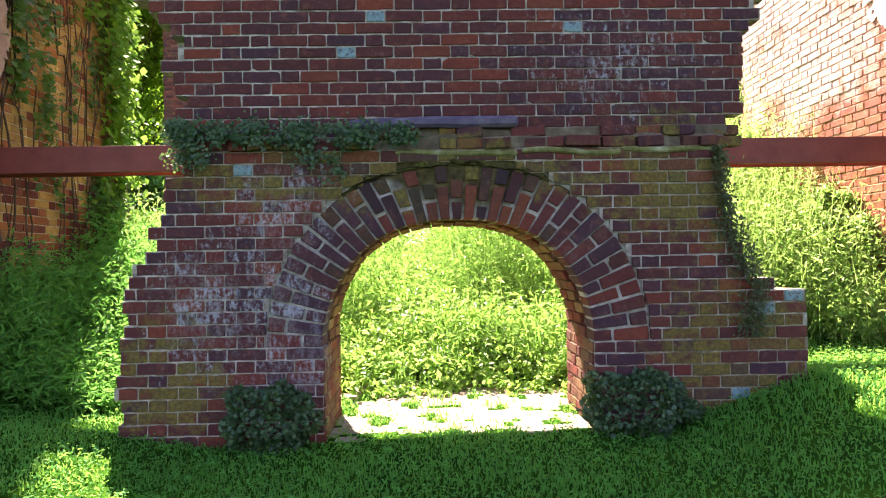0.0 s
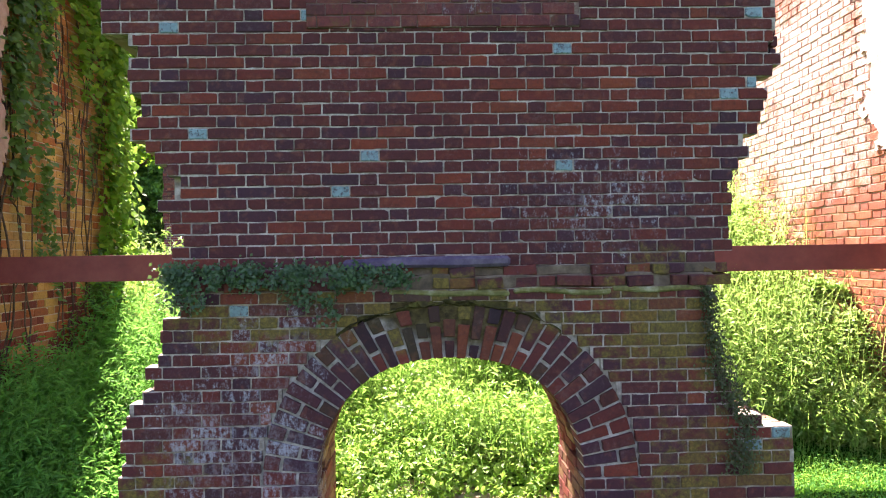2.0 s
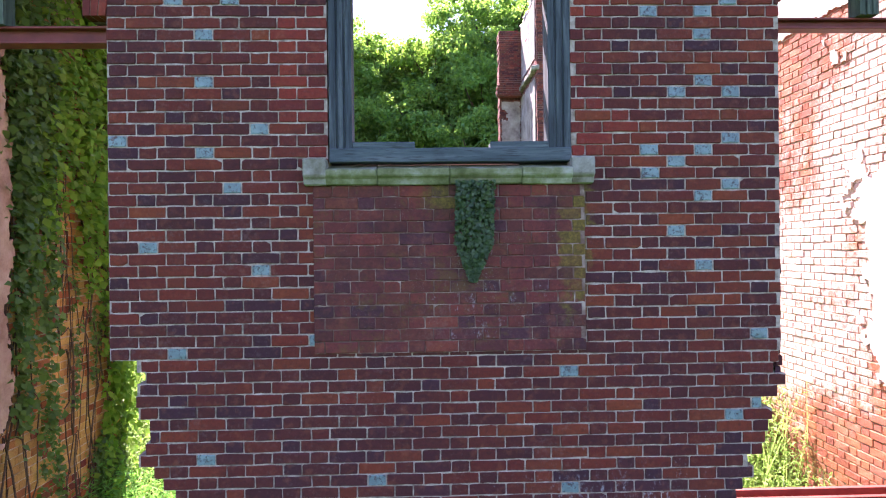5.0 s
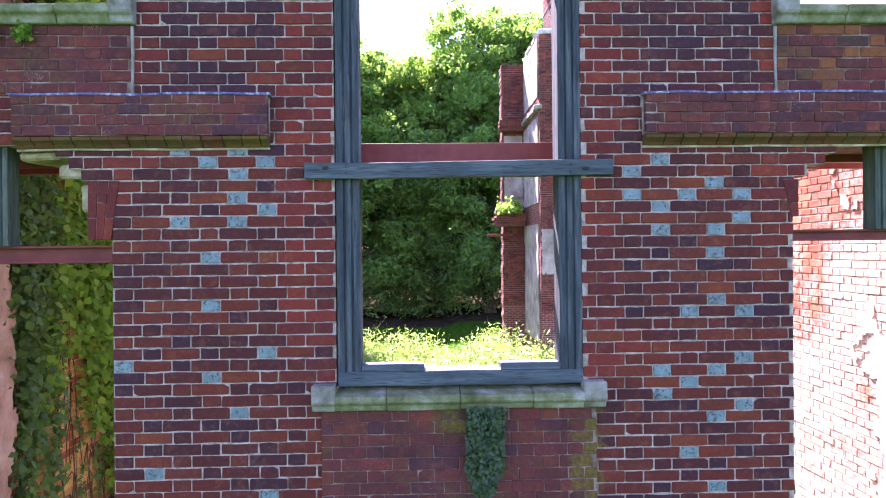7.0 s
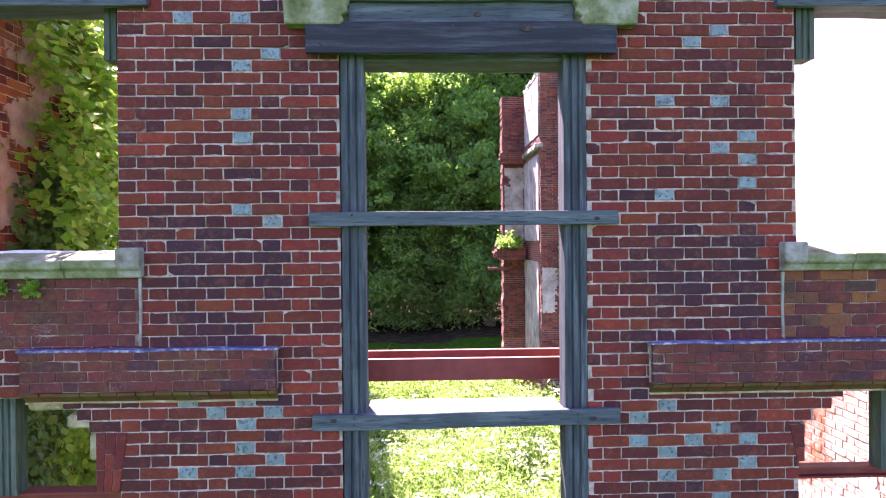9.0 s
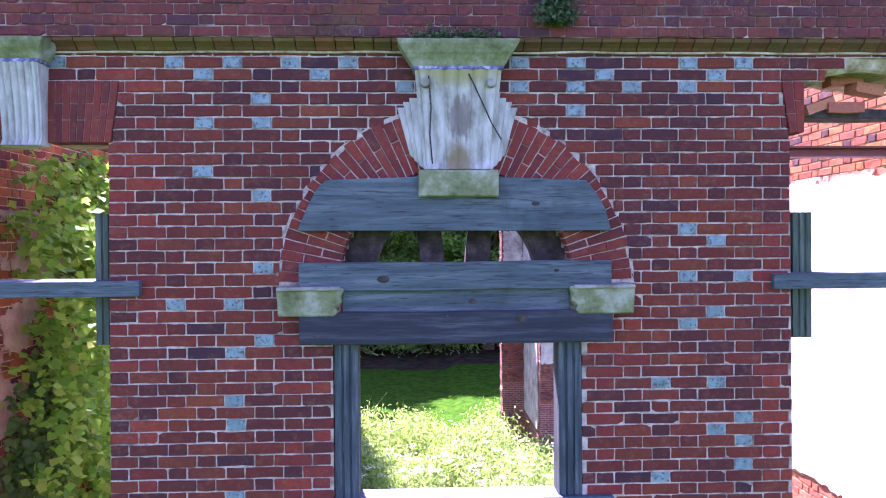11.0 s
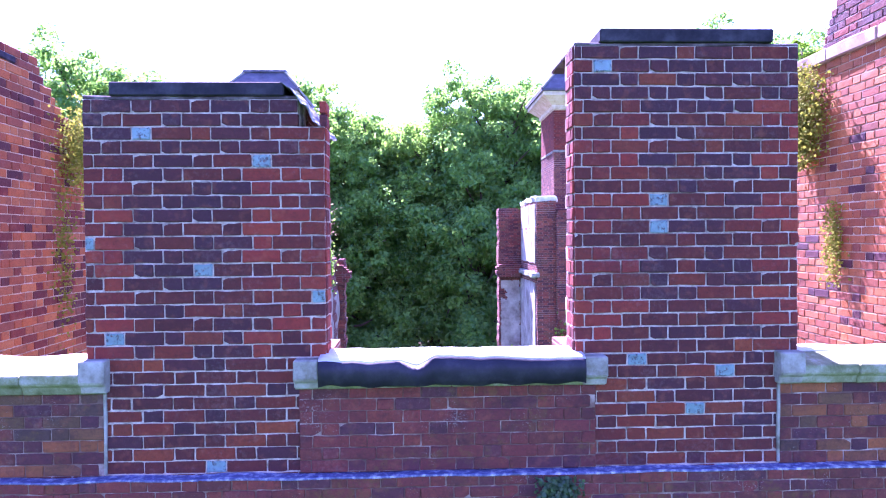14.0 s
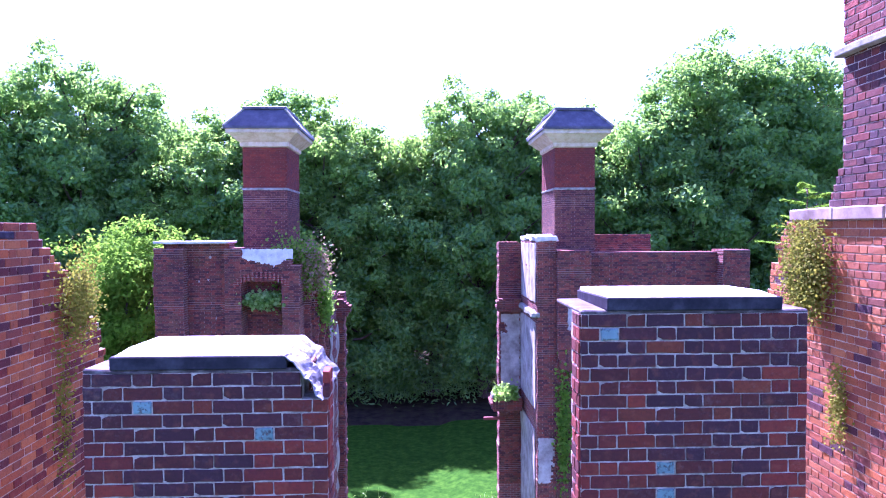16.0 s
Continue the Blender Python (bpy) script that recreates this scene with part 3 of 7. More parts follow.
def ground_sheet():
    def axis(lo, hi, *runs):
        out = {lo, lo / 3, hi / 3, hi}
        for a, b, n in runs:
            out |= {round(a + (b - a) * k / n, 4) for k in range(n + 1)}
        return sorted(out)

    xs, ys = axis(-900.0, 900.0, (-12, -1.6, 30), (-1.6, 2.2, 64), (2.2, 14, 34)), axis(-900.0, 900.0, (-9, -0.8, 24), (-0.8, 2.6, 60), (2.6, 50, 90))
    verts = [(x, y, ground_height(x, y)) for y in ys for x in xs]
    w = len(xs)
    faces = [(j * w + i, j * w + i + 1, (j + 1) * w + i + 1, (j + 1) * w + i) for j in range(len(ys) - 1) for i in range(w - 1)]
    far = lambda f: sum(verts[i][1] for i in f) / 4 > 39.5 + 1.2 * noise.noise(Vector((verts[f[0]][0] * 0.2, 1, 1)))  # noqa: E731
    mid = [2 if far(f) else 1 if bare(sum(verts[i][0] for i in f) / 4, sum(verts[i][1] for i in f) / 4) else 0 for f in faces]
    return tagged(new("ground", mesh_of("ground", verts, faces, [GRASS_SOIL, EARTH, LITTER], mid, True)), "green lawn with bare earth under the arch", "ground", kind="structure")


ground_sheet()

# ---- the tall front wall ----
X0 = 0.26                       # its middle
CH, PER = 0.0708, 0.337         # course height, and a stretcher with a header
T = 0.66                        # thickness
FRONT = wall_frame((0, 0, 0), (1, 0, 0), (0, -1, 0))
LOW = wall_frame((0, -0.07, 0), (1, 0, 0), (0, -1, 0))
AR, AO, AZ, SAG = 0.785, 1.12, 0.485, 0.06     # the low arch, sunken at its crown
UR, UO, UZ = 0.69, 1.04, 8.13       # the window's round head

low_left = ramp_line([(-0.2, -1.69), (0.35, -1.68), (0.9, -1.62), (1.14, -1.49), (1.5, -1.35), (1.7, -1.34)])
low_right = ramp_line([(-0.2, 2.31), (0.76, 2.31), (0.78, 2.13), (0.84, 2.12), (0.88, 2.0), (1.15, 1.87), (1.4, 1.83), (1.7, 1.83)])
mid_left = ramp_line([(1.7, -1.33), (2.05, -1.37), (2.38, -1.43), (2.54, -1.54), (2.86, -1.61), (3.15, -1.64), (3.2, -1.785), (5.3, -1.785), (12.5, -1.745)])
mid_right = ramp_line([(1.7, 1.90), (1.9, 1.96), (2.3, 2.03), (2.5, 2.13), (2.62, 2.19), (2.94, 2.235), (2.99, 2.29), (5.3, 2.30), (12.5, 2.245)])


def minus(span, a, b):
    out = []
    for s, e in span:
        if b <= s or a >= e:
            out.append((s, e))
        else:
            if a - s > 0.03:
                out.append((s, a))
            if e - b > 0.03:
                out.append((b, e))
    return out


def low_spans(z):
    s = [(low_left(z) + ragged(z, 1, 0.10), low_right(z) + ragged(z, 2, 0.05 if z > 0.85 else 0.01))]
    if z < AZ:
        return minus(s, X0 - AR, X0 + AR)
    if z < AZ + AO:
        h = math.sqrt(max(0, AO**2 - (z + SAG * ((z - AZ) / AO) ** 6 - AZ) ** 2))
        return minus(s, X0 - h, X0 + h)
    return s


def low_core(z):
    s = [(low_left(z) + 0.02, low_right(z) - 0.02)]
    if z < AZ:
        return minus(s, X0 - AR, X0 + AR)
    if z < AZ + AR + 0.03:
        h = math.sqrt(max(0, (AR + 0.03) ** 2 - (z + SAG * ((z - AZ) / AR) ** 6 - AZ) ** 2))
        return minus(s, X0 - h, X0 + h)
    return s


XL, XR = -2.95, 3.45             # where the flanking bays end
flank_left = ramp_line([(5.30, -1.785), (5.42, -1.80), (5.50, -1.86), (5.58, -1.93), (5.65, -2.0), (5.72, -2.07), (5.76, -2.12)])
flank_right = ramp_line([(5.45, 2.30), (5.55, 2.31), (5.60, 2.36), (5.64, 2.46), (5.70, 2.52), (5.76, 2.58)])


def edges(z):
    """The outer ends of the front wall at a height, with the spandrels of the flanking windows."""
    a, b = mid_left(z), mid_right(z)
    if 5.30 < z < 5.77:
        a, b = min(a, flank_left(z)), max(b, flank_right(z))
    elif 5.77 <= z < 6.50 or 9.5 <= z < 10.29:
        a, b = XL, XR
    elif 8.97 < z < 9.33:
        a, b = -1.745 + 0.12 * (z - 8.97), 2.27 - 0.14 * (z - 8.97)
    elif 9.33 <= z < 9.5:
        a, b = XL, 2.42 + (z - 9.33) * 1.9
    return a, b


def mid_spans(z):
    a, b = edges(z)
    if z < 3.15:
        a, b = a + ragged(z, 3, 0.13), b + ragged(z, 4, 0.11)
    s = [(a, b)] if z < 10.30 else [(a, -0.43), (0.96, b)]
    if 4.3 < z < 8.1:
        s = minus(s, X0 - 0.73, X0 + 0.74)
    elif 8.1 <= z < UZ + UO:
        h = math.sqrt(max(0, UO**2 - (z - UZ) ** 2))
        s = minus(s, X0 - max(h, 0.2), X0 + max(h, 0.2))
    return s


def mid_core(z):
    a, b = edges(z)
    s = [(a + 0.012, b - 0.012)] if z < 10.30 else [(a + 0.012, -0.43), (0.96, b - 0.012)]
    if 4.3 < z < UZ:
        s = minus(s, X0 - 0.745, X0 + 0.75)
    elif UZ <= z < UZ + UR:
        h = math.sqrt(max(0, UR**2 - (z - UZ) ** 2))
        s = minus(s, X0 - h, X0 + h)
    return s


def pick_low(u, v, header):
    r, d = rng.random(), noise.noise(Vector((u * 1.7, v * 1.7, 3.0))) * 0.3
    if header:
        return 3 if r < 0.05 else 2 if r < 0.30 + d else 1 if r < 0.68 + d else 0
    return 2 if r < 0.22 + d * 0.5 else 1 if r < 0.72 + d else 0


def pick_mid(u, v, header):
    r, d = rng.random(), noise.noise(Vector((u * 1.2, v * 1.2, 7.0))) * 0.35
    if 4.4 < v < 8.4 and abs(u - X0) < 1.05:
        return 4 if r < 0.62 else 0 if r < 0.8 else 1
    if v > 5.2 and (u < -1.5 or u > 2.03) and v < 9.4:
        return 4 if r < 0.5 else 0 if r < 0.75 else 1
    if 6.75 < v < 9.25:
        if header and rng.random() < (0.17 if abs(u + 1.08) < 0.3 or abs(u - 1.78) < 0.35 else 0.05):
            return 3
        return 2 if r < 0.05 else 1 if r < (0.36 if header else 0.24) + d * 0.5 else 0
    if 5.95 < v < 6.75 and (-1.65 < u < -0.85 or 1.35 < u < 2.2) and rng.random() < 0.5:
        return 2
    dark = 0.55 if v < 3.4 or 6.05 < v < 6.65 or v > 9.7 else 0.36
    if header:
        belt = 5.25 < v < 5.72 or 9.25 < v < 9.5
        column = (abs(u + 1.08) < 0.22 or abs(u - 1.78) < 0.3) and v > 3.7
        if rng.random() < (0.52 if belt else 0.33 if column and v < 6.0 else 0.12 if column else 0.025):
            return 3
        return 2 if r < 0.26 + d * 0.6 else 1 if r < 0.26 + dark + d else 0
    return 2 if r < 0.10 + d * 0.4 else 1 if r < 0.06 + dark + d else 0


def face_wall(name, label, m, spans, core, z0, z1, pick, depth, near, per=PER, ch=CH, phase=0.0, pieces=300):
    w = root(name, label, "wall", kind="structure")
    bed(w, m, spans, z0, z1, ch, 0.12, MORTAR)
    bed(w, m @ Matrix.Translation((0, -0.10, 0)), core, z0, z1, ch, depth - 0.10, CORE, "core")
    masonry(w, m, lay(spans, z0, z1, ch, per, phase), pick, CLASSES[False], CLASSES[True], pieces, near)
    return w


wall_base = face_wall("wall_front_base", "weathered brick base wall with mossy and lime-stained courses", LOW, low_spans, low_core, -0.22, 1.62, pick_low, 0.75,
                      lambda u, v: v > 0.0, phase=0.1)


def worn_arch(count=37):
    """The low arch: two rows of battered bricks on end, some broken short or pushed back."""
    step, rm = math.pi / count, (AR + AO) / 2
    for k in range(count):
        mid = (k + 0.5) * step
        crown = max(0.0, 1 - abs(mid - 1.62) / 0.62)
        cut = AR + (AO - AR) * ((0.65 if k % 2 else 0.35) + rng.uniform(-0.04, 0.04))
        for row, (p0, p1) in enumerate(((AR, cut), (cut, AO))):
            if row and rng.random() < 0.22 * crown:
                p1 -= (p1 - p0) * rng.uniform(0.25, 0.6)
            if row and rng.random() < 0.04 * crown:
                continue
            gap = 0.0045 + 0.005 * rng.random() + 0.002 * crown
            v = brick_shape(-step * rm / 2 + gap, step * rm / 2 - gap, p0 + 0.006, p1 - 0.007 - rng.uniform(0, 0.02) * (0.4 + crown), 0.0, 0.2, rng)
            push, lean = rng.uniform(-0.008, 0.008) + 0.010 * rng.random() * crown, rng.uniform(-0.02, 0.02) * (0.4 + crown)
            pts = []
            for u, w, r in v:
                a = mid + u / rm + lean * (r - p0)
                pts.append((X0 + r * math.cos(a), -0.07 + push - w, AZ + r * math.sin(a) - SAG * math.sin(a) ** 6))
            mat = ARCH_BRICK[rng.choice((0, 1, 2) if rng.random() < crown else (0, 0, 1))] if rng.random() < 0.35 + 0.45 * crown else CLASSES[True][rng.choice((1, 2, 2, 2, 0, 1))]
            if crown > 0.2 and not row and rng.random() < 0.5:
                mat = ARCH_BRICK[3]
            new("brick", mesh_of("brick", pts, OCT, [mat])).parent = wall_base


worn_arch()
wall_low = face_wall("wall_front_lower", "dark red brick wall in Flemish bond with broken edges", FRONT, mid_spans, mid_core, 1.755, 4.304, pick_mid, T,
                     lambda u, v: 2.3 < v < 3.9, phase=0.02)
wall_mid = face_wall("wall_front_middle", "red brick wall with blue glazed headers round the tall window", FRONT, mid_spans, mid_core, 4.304, 8.127, pick_mid, T,
                     lambda u, v: 4.4 < v < 6.4, phase=0.02)
wall_high = face_wall("wall_front_upper", "red brick wall round the arched window head", FRONT, mid_spans, mid_core, 8.127, 10.463, pick_mid, T,
                      lambda u, v: 8.2 < v < 9.5, phase=0.02)


def pick_top(u, v, header):
    r = rng.random()
    if header and r < 0.05:
        return 3
    edge = (u < -1.5 or -0.8 < u < -0.4 or 0.9 < u < 1.3 or u > 2.0)
    if v > (11.62 if u < 0.3 else 11.90):
        return 2 if r < 0.72 else 1 if r < 0.93 else 0
    if edge:
        return 4 if r < 0.55 else 0 if r < 0.75 else 1
    return 2 if r < 0.42 else 1 if r < 0.80 else 0


def pier(name, label, x0, x1, top, nib):
    """An upright of the top storey, with the thinner nib towards its window."""
    ch, per = 0.0752, 0.322
    spans = lambda z: [(x0 + ragged(z, 9, 0.006), x1 + ragged(z, 8, 0.006) - (0.14 if nib > 0 and z > top - 0.17 else 0.0))]  # noqa: E731
    core = lambda z: [(x0 + (0.13 if nib < 0 else 0.012), x1 - (0.13 if nib > 0 else 0.012))]  # noqa: E731
    rows = int(round((top - 10.463) / ch))
    w = root(name, label, "wall", kind="structure")
    z1 = 10.463 + rows * ch
    bed(w, FRONT, spans, 10.463, z1, ch, 0.2, MORTAR)
    bed(w, FRONT @ Matrix.Translation((0, -0.15, 0)), core, 10.463, z1, ch, T - 0.15, CORE, "core")
    masonry(w, FRONT, lay(spans, 10.463, z1, ch, per, x0 + 0.05), pick_top, CLASSES[False], CLASSES[True], 300)
    side = x1 if nib > 0 else x0
    sm = wall_frame((side, 0, 0), (0, nib, 0), (nib, 0, 0))
    back = (lambda z: [(0.006, 0.19)]) if nib > 0 else (lambda z: [(-0.19, -0.006)])
    masonry(w, sm, lay(back, 10.463, z1, ch, 0.22, 0.01), lambda u, v, h: rng.choice((4, 4, 0, 1)), CLASSES[False], CLASSES[True], 0, name="reveal_bricks")
    sm = wall_frame((side - nib * 0.13, 0, 0), (0, nib, 0), (nib, 0, 0))
    back = (lambda z: [(0.2, T)]) if nib > 0 else (lambda z: [(-T, -0.2)])
    masonry(w, sm, lay(back, 10.463, z1, ch, per, 0.01), lambda u, v, h: rng.choice((4, 0, 0, 1)), CLASSES[False], CLASSES[True], 0, name="reveal_bricks")
    return w, z1


pier_l, top_l = pier("wall_pier_1", "broken brick pier of the top storey under a dark cap", -1.745, -0.43, 11.90, 1)
pier_r, top_r = pier("wall_pier_2", "tall brick pier of the top storey under a dark cap", 0.96, 2.245, 12.20, -1)


def side_faces():
    """Brick on the outer and window-side ends of the front wall."""
    for wall, x, sgn, z0, z1, d0, d1 in ((wall_low, -1.785, -1, 3.2, 4.304, 0.006, T), (wall_low, 2.295, 1, 3.0, 4.304, 0.006, T),
                                         (wall_mid, X0 + 0.74, -1, 4.35, 8.1, 0.13, T), (wall_mid, X0 - 0.73, 1, 4.35, 8.1, 0.13, T)):
        sm = wall_frame((x, 0, 0), (0, 1, 0), (sgn, 0, 0))
        masonry(wall, sm, lay(lambda z: [(d0, d1)], z0, z1, CH, PER, 0.02), pick_low, CLASSES[False], CLASSES[True], 0, name="reveal_bricks")


side_faces()


def arch_bed():
    """Crumbling mortar between the wedge bricks of the low arch."""
    n, rows = 150, 9
    v, f = [], []
    for k in range(n + 1):
        a = math.pi * k / n
        ring_pts = [(AR + 0.010, 0.12)] + [(AR + 0.010 + (AO + 0.045 - AR - 0.010) * j / rows, -0.058) for j in range(rows + 1)] + [(AO + 0.045, 0.12)]
        for r, y in ring_pts:
            d = Vector((r * math.cos(a) * 14, r * math.sin(a) * 14, 2.0))
            y = y + 0.006 + 0.008 * noise.noise(d) + 0.006 * noise.noise(d * 2.7) if y < 0 else y
            v.append((X0 + r * math.cos(a), y, AZ + r * math.sin(a) - SAG * math.sin(a) ** 6))
    w = rows + 3
    f = [(w * k + j, w * k + j + 1, w * (k + 1) + j + 1, w * (k + 1) + j) for k in range(n) for j in range(w - 1)]
    ob = new("mortar_bed", mesh_of("mortar_bed", v, f, [RING_MORTAR]))
    ob.parent = wall_base


arch_bed()


def arch_crust():
    """Moss and crumbled mortar lying on the crown of the low arch."""
    v, f, n, m = [], [], 70, 5
    for i in range(n + 1):
        a = radians(48 + 88 * i / n)
        fade = min(1.0, 5 * i / n, 5 * (n - i) / n)
        for j in range(m + 1):
            t = j / m
            d = Vector((i * 0.23, j * 0.6, 4.0))
            r = AO - 0.02 + 0.085 * t * max(0.05, 0.45 + 0.9 * noise.noise(d * 0.7)) * fade
            out = -0.056 - 0.05 * math.sin(math.pi * t) * fade * (0.45 + 1.1 * noise.noise(d * 1.9))
            v.append((X0 + r * math.cos(a), out, AZ + r * math.sin(a) - SAG * math.sin(a) ** 6))
    f = [(i * (m + 1) + j, i * (m + 1) + j + 1, (i + 1) * (m + 1) + j + 1, (i + 1) * (m + 1) + j) for i in range(n) for j in range(m)]
    ob = new("moss_crust", mesh_of("moss_crust", v, f, [CRUST]))
    ob.parent = wall_base
    tagged(ob, "dark mossy crust on the arch crown")


CRUST = blotched("moss_crust", (0.022, 0.018, 0.012), (0.06, 0.05, 0.018), (0.12, 0.11, 0.03), 11.0, 0.95, 0.1, 0.9, 0.02)
arch_crust()


JAMB = brick_mat("brick_jamb", ((0.30, 0.175, 0.060), (0.22, 0.11, 0.042), (0.17, 0.065, 0.032), (0.26, 0.15, 0.05)))


def arch_lining():
    """Bricks lining the underside of the low arch and its jambs."""
    verts, faces, index = [], [], []
    rows = 34
    for k in range(rows):
        a0, a1 = math.pi * k / rows, math.pi * (k + 1) / rows
        y = 0.14 + (0.11 if k % 2 else 0.0)
        while y < 0.68:
            y2 = min(y + 0.215, 0.69)
            n, push = len(verts), rng.uniform(-0.004, 0.004)
            for inset, r in ((0.004, AR + push), (0.0, AR + push + 0.004), (0.0, AR + 0.06)):
                for yy, a in ((y + inset, a0 + 0.007), (y2 - 0.011 - inset, a0 + 0.007), (y2 - 0.011 - inset, a1 - 0.007), (y + inset, a1 - 0.007)):
                    verts.append((X0 + r * math.cos(a), yy, AZ + r * math.sin(a) - SAG * math.sin(a) ** 6))
            faces += [tuple(n + i for i in q) for q in QUAD]
            index += [rng.choice((0, 0, 1, 4))] * 9
            y = y2
    ob = new("lining_bricks", mesh_of("lining_bricks", verts, faces, [JAMB, CLASSES[False][0], JAMB, CLASSES[False][2], JAMB], index))
    ob.parent = wall_base
    tagged(ob, kind="stuff")
    for x, sgn in ((X0 - AR, 1), (X0 + AR, -1)):
        sm = wall_frame((x, 0, 0), (0, 1, 0), (sgn, 0, 0))
        masonry(wall_base, sm, lay(lambda z: [(-0.066, 0.69)], -0.22, AZ, CH, PER, 0.02), lambda u, v, h: rng.choice((0, 0, 1)), [JAMB, CLASSES[False][0]], [JAMB, CLASSES[True][0]], 0, name="jamb_bricks")


arch_lining()


# ---- the side walls of the hall behind ----
def side_wall(name, label, x, sgn, y0, y1, top, mats, mats_p, high, turn, thick=0.6):
    w = root(name, label, "wall", kind="structure")
    m = wall_frame((x, 0, 0), (0, 1, 0), (sgn, 0, 0))
    spans = lambda z: [(y0, e)] if (e := top(z)) > y0 + 0.1 else []  # noqa: E731
    bed(w, m, spans, -0.2, 12.75, 0.0735, thick, joint=WARM_JOINT)
    masonry(w, m, lay(spans, -0.2, 12.75, 0.0735, 0.34, 0.05), lambda u, v, h: (0 if sgn < 0 else rng.choice((0, 0, 0, 0, 4) if v > 1.75 else (4, 4, 0, 1))) if v < turn else rng.choice(high), mats, mats_p, 300, lambda u, v: 9.5 < v < 12.5)
    return w


def left_end(z):
    return float(np.interp(z, [0, 11.4, 11.7, 12.0, 12.3, 12.56, 12.6], [3.62, 3.62, 3.5, 3.1, 2.85, 2.5, 2.45])) + ragged(z, 21, 0.10)


def right_end(z):
    return float(np.interp(z, [0, 1.4, 2.2, 4.5, 9, 12.2, 12.7, 12.71], [4.4, 4.3, 4.1, 4.0, 3.9, 3.6, 3.3, 0.0])) + ragged(z, 22, 0.12)


LX, RX = -3.28, 3.93
BOND = [OCHRE, CLASSES[False][0], CLASSES[False][1], CLASSES[False][2], BARE_ORANGE]
BOND_P = [OCHRE_P, CLASSES[True][0], CLASSES[True][1], CLASSES[True][2], BARE_ORANGE_P]
wall_left = side_wall("wall_side_1", "ochre and red brick side wall hung with vines", LX, 1, -0.3, 3.5, left_end, BOND, BOND_P, (4, 4, 4, 4, 1, 4, 1, 2), 6.5)
wall_right = side_wall("wall_side_2", "sunlit orange brick side wall with remnants of plaster", RX, -1, -0.3, 3.5, right_end,
                       [ORANGE, BARE_ORANGE, CLASSES[False][2]], [ORANGE_P, BARE_ORANGE_P, CLASSES[True][2]], (1, 1, 1, 1, 1, 1, 1, 1, 1, 1, 2), 9.0)


def wall_ends():
    """Plain unseen masonry that closes the front wall beyond the flanking bays, joined to the side walls."""
    for name, x0, x1 in (("wall_end_1", XL - 0.95, XL), ("wall_end_2", XR, XR + 1.1)):
        # left open below 2.3 m so sky light reaches the grass
        part_bm = slab(x0, x1, 0.0, T, 2.3, 12.4, 0.01)
        tagged(part(name, part_bm, CORE, None), "unseen plain brick end of the front wall, left open below", "wall", kind="structure")


wall_ends()


def plaster(wall, name, m, u0, u1, v0, v1, keep, label, cell=0.04, thick=0.018):
    """A remnant of plaster with a broken outline."""
    nu, nv = int((u1 - u0) / cell), int((v1 - v0) / cell)
    on = {(i, j) for i in range(nu) for j in range(nv) if keep(u0 + (i + 0.5) * cell, v0 + (j + 0.5) * cell)}
    verts, faces, at = [], [], {}

    def corner(i, j, w):
        if (i, j, w) not in at:
            u, v = u0 + i * cell, v0 + j * cell
            d = Vector((u * 17.1, v * 17.1, 2.0))
            at[(i, j, w)] = len(verts)
            verts.append(m @ Vector((u + noise.noise(d) * cell * 1.1, (thick + 0.004 * noise.noise(d * 0.3)) if w else 0.0, v + noise.noise(d + Vector((9, 4, 1))) * cell * 1.1)))
        return at[(i, j, w)]

    for i, j in on:
        faces.append(tuple(corner(a, b, 1) for a, b in ((i, j), (i + 1, j), (i + 1, j + 1), (i, j + 1))))
        for (di, dj), (p, q) in (((-1, 0), ((i, j), (i, j + 1))), ((1, 0), ((i + 1, j), (i + 1, j + 1))), ((0, -1), ((i, j), (i + 1, j))), ((0, 1), ((i, j + 1), (i + 1, j + 1)))):
            if (i + di, j + dj) not in on:
                faces.append((corner(*p, 1), corner(*q, 1), corner(*q, 0), corner(*p, 0)))
    ob = new(name, mesh_of(name, verts, faces, [PLASTER]))
    ob.parent = wall
    return tagged(ob, label, kind="stuff")


def fuzz(u, v, s, salt=0.0):
    return noise.fractal(Vector((u * s, v * s, salt)), 1.0, 2.0, 4)


LEFT_FACE, RIGHT_FACE = wall_frame((LX, 0, 0), (0, 1, 0), (1, 0, 0)), wall_frame((RX, 0, 0), (0, 1, 0), (-1, 0, 0))


def right_plaster(u, v):
    if u > right_end(v) - 0.1:
        return False
    f = fuzz(u, v, 1.3, 4.0) + 0.25 * fuzz(u, v, 7.0, 9.0)
    if v > 6.0:
        return v < 8.95 + 0.1 * f and f > -1.3
    if v > 5.0:
        return f > 0.75
    return 2.7 + 0.3 * f < v < 4.4 + 0.4 * f and u < 1.65 + 0.45 * f


plaster(wall_right, "plaster", RIGHT_FACE, -0.25, 4.2, 1.6, 9.1, right_plaster, "sun-bleached cream plaster remnant")
plaster(wall_left, "plaster", LEFT_FACE, -0.28, 1.6, 2.3, 9.0, lambda u, v: v < 6.1 + 0.3 * fuzz(u, v, 2.0, 5) and u < 1.38 + 0.12 * fuzz(u, v, 2.0) and (v > 2.45 or fuzz(u, v, 3) > 0), "pinkish plaster edge strip", thick=0.09).data.materials[0] = PINK_PLASTER
plaster(wall_left, "plaster", LEFT_FACE, 1.0, 3.5, 5.9, 8.7, lambda u, v: u < 2.6 and fuzz(u, v, 1.2, 8) > 0.0, "faded plaster on the side wall").data.materials[0] = PINK_PLASTER

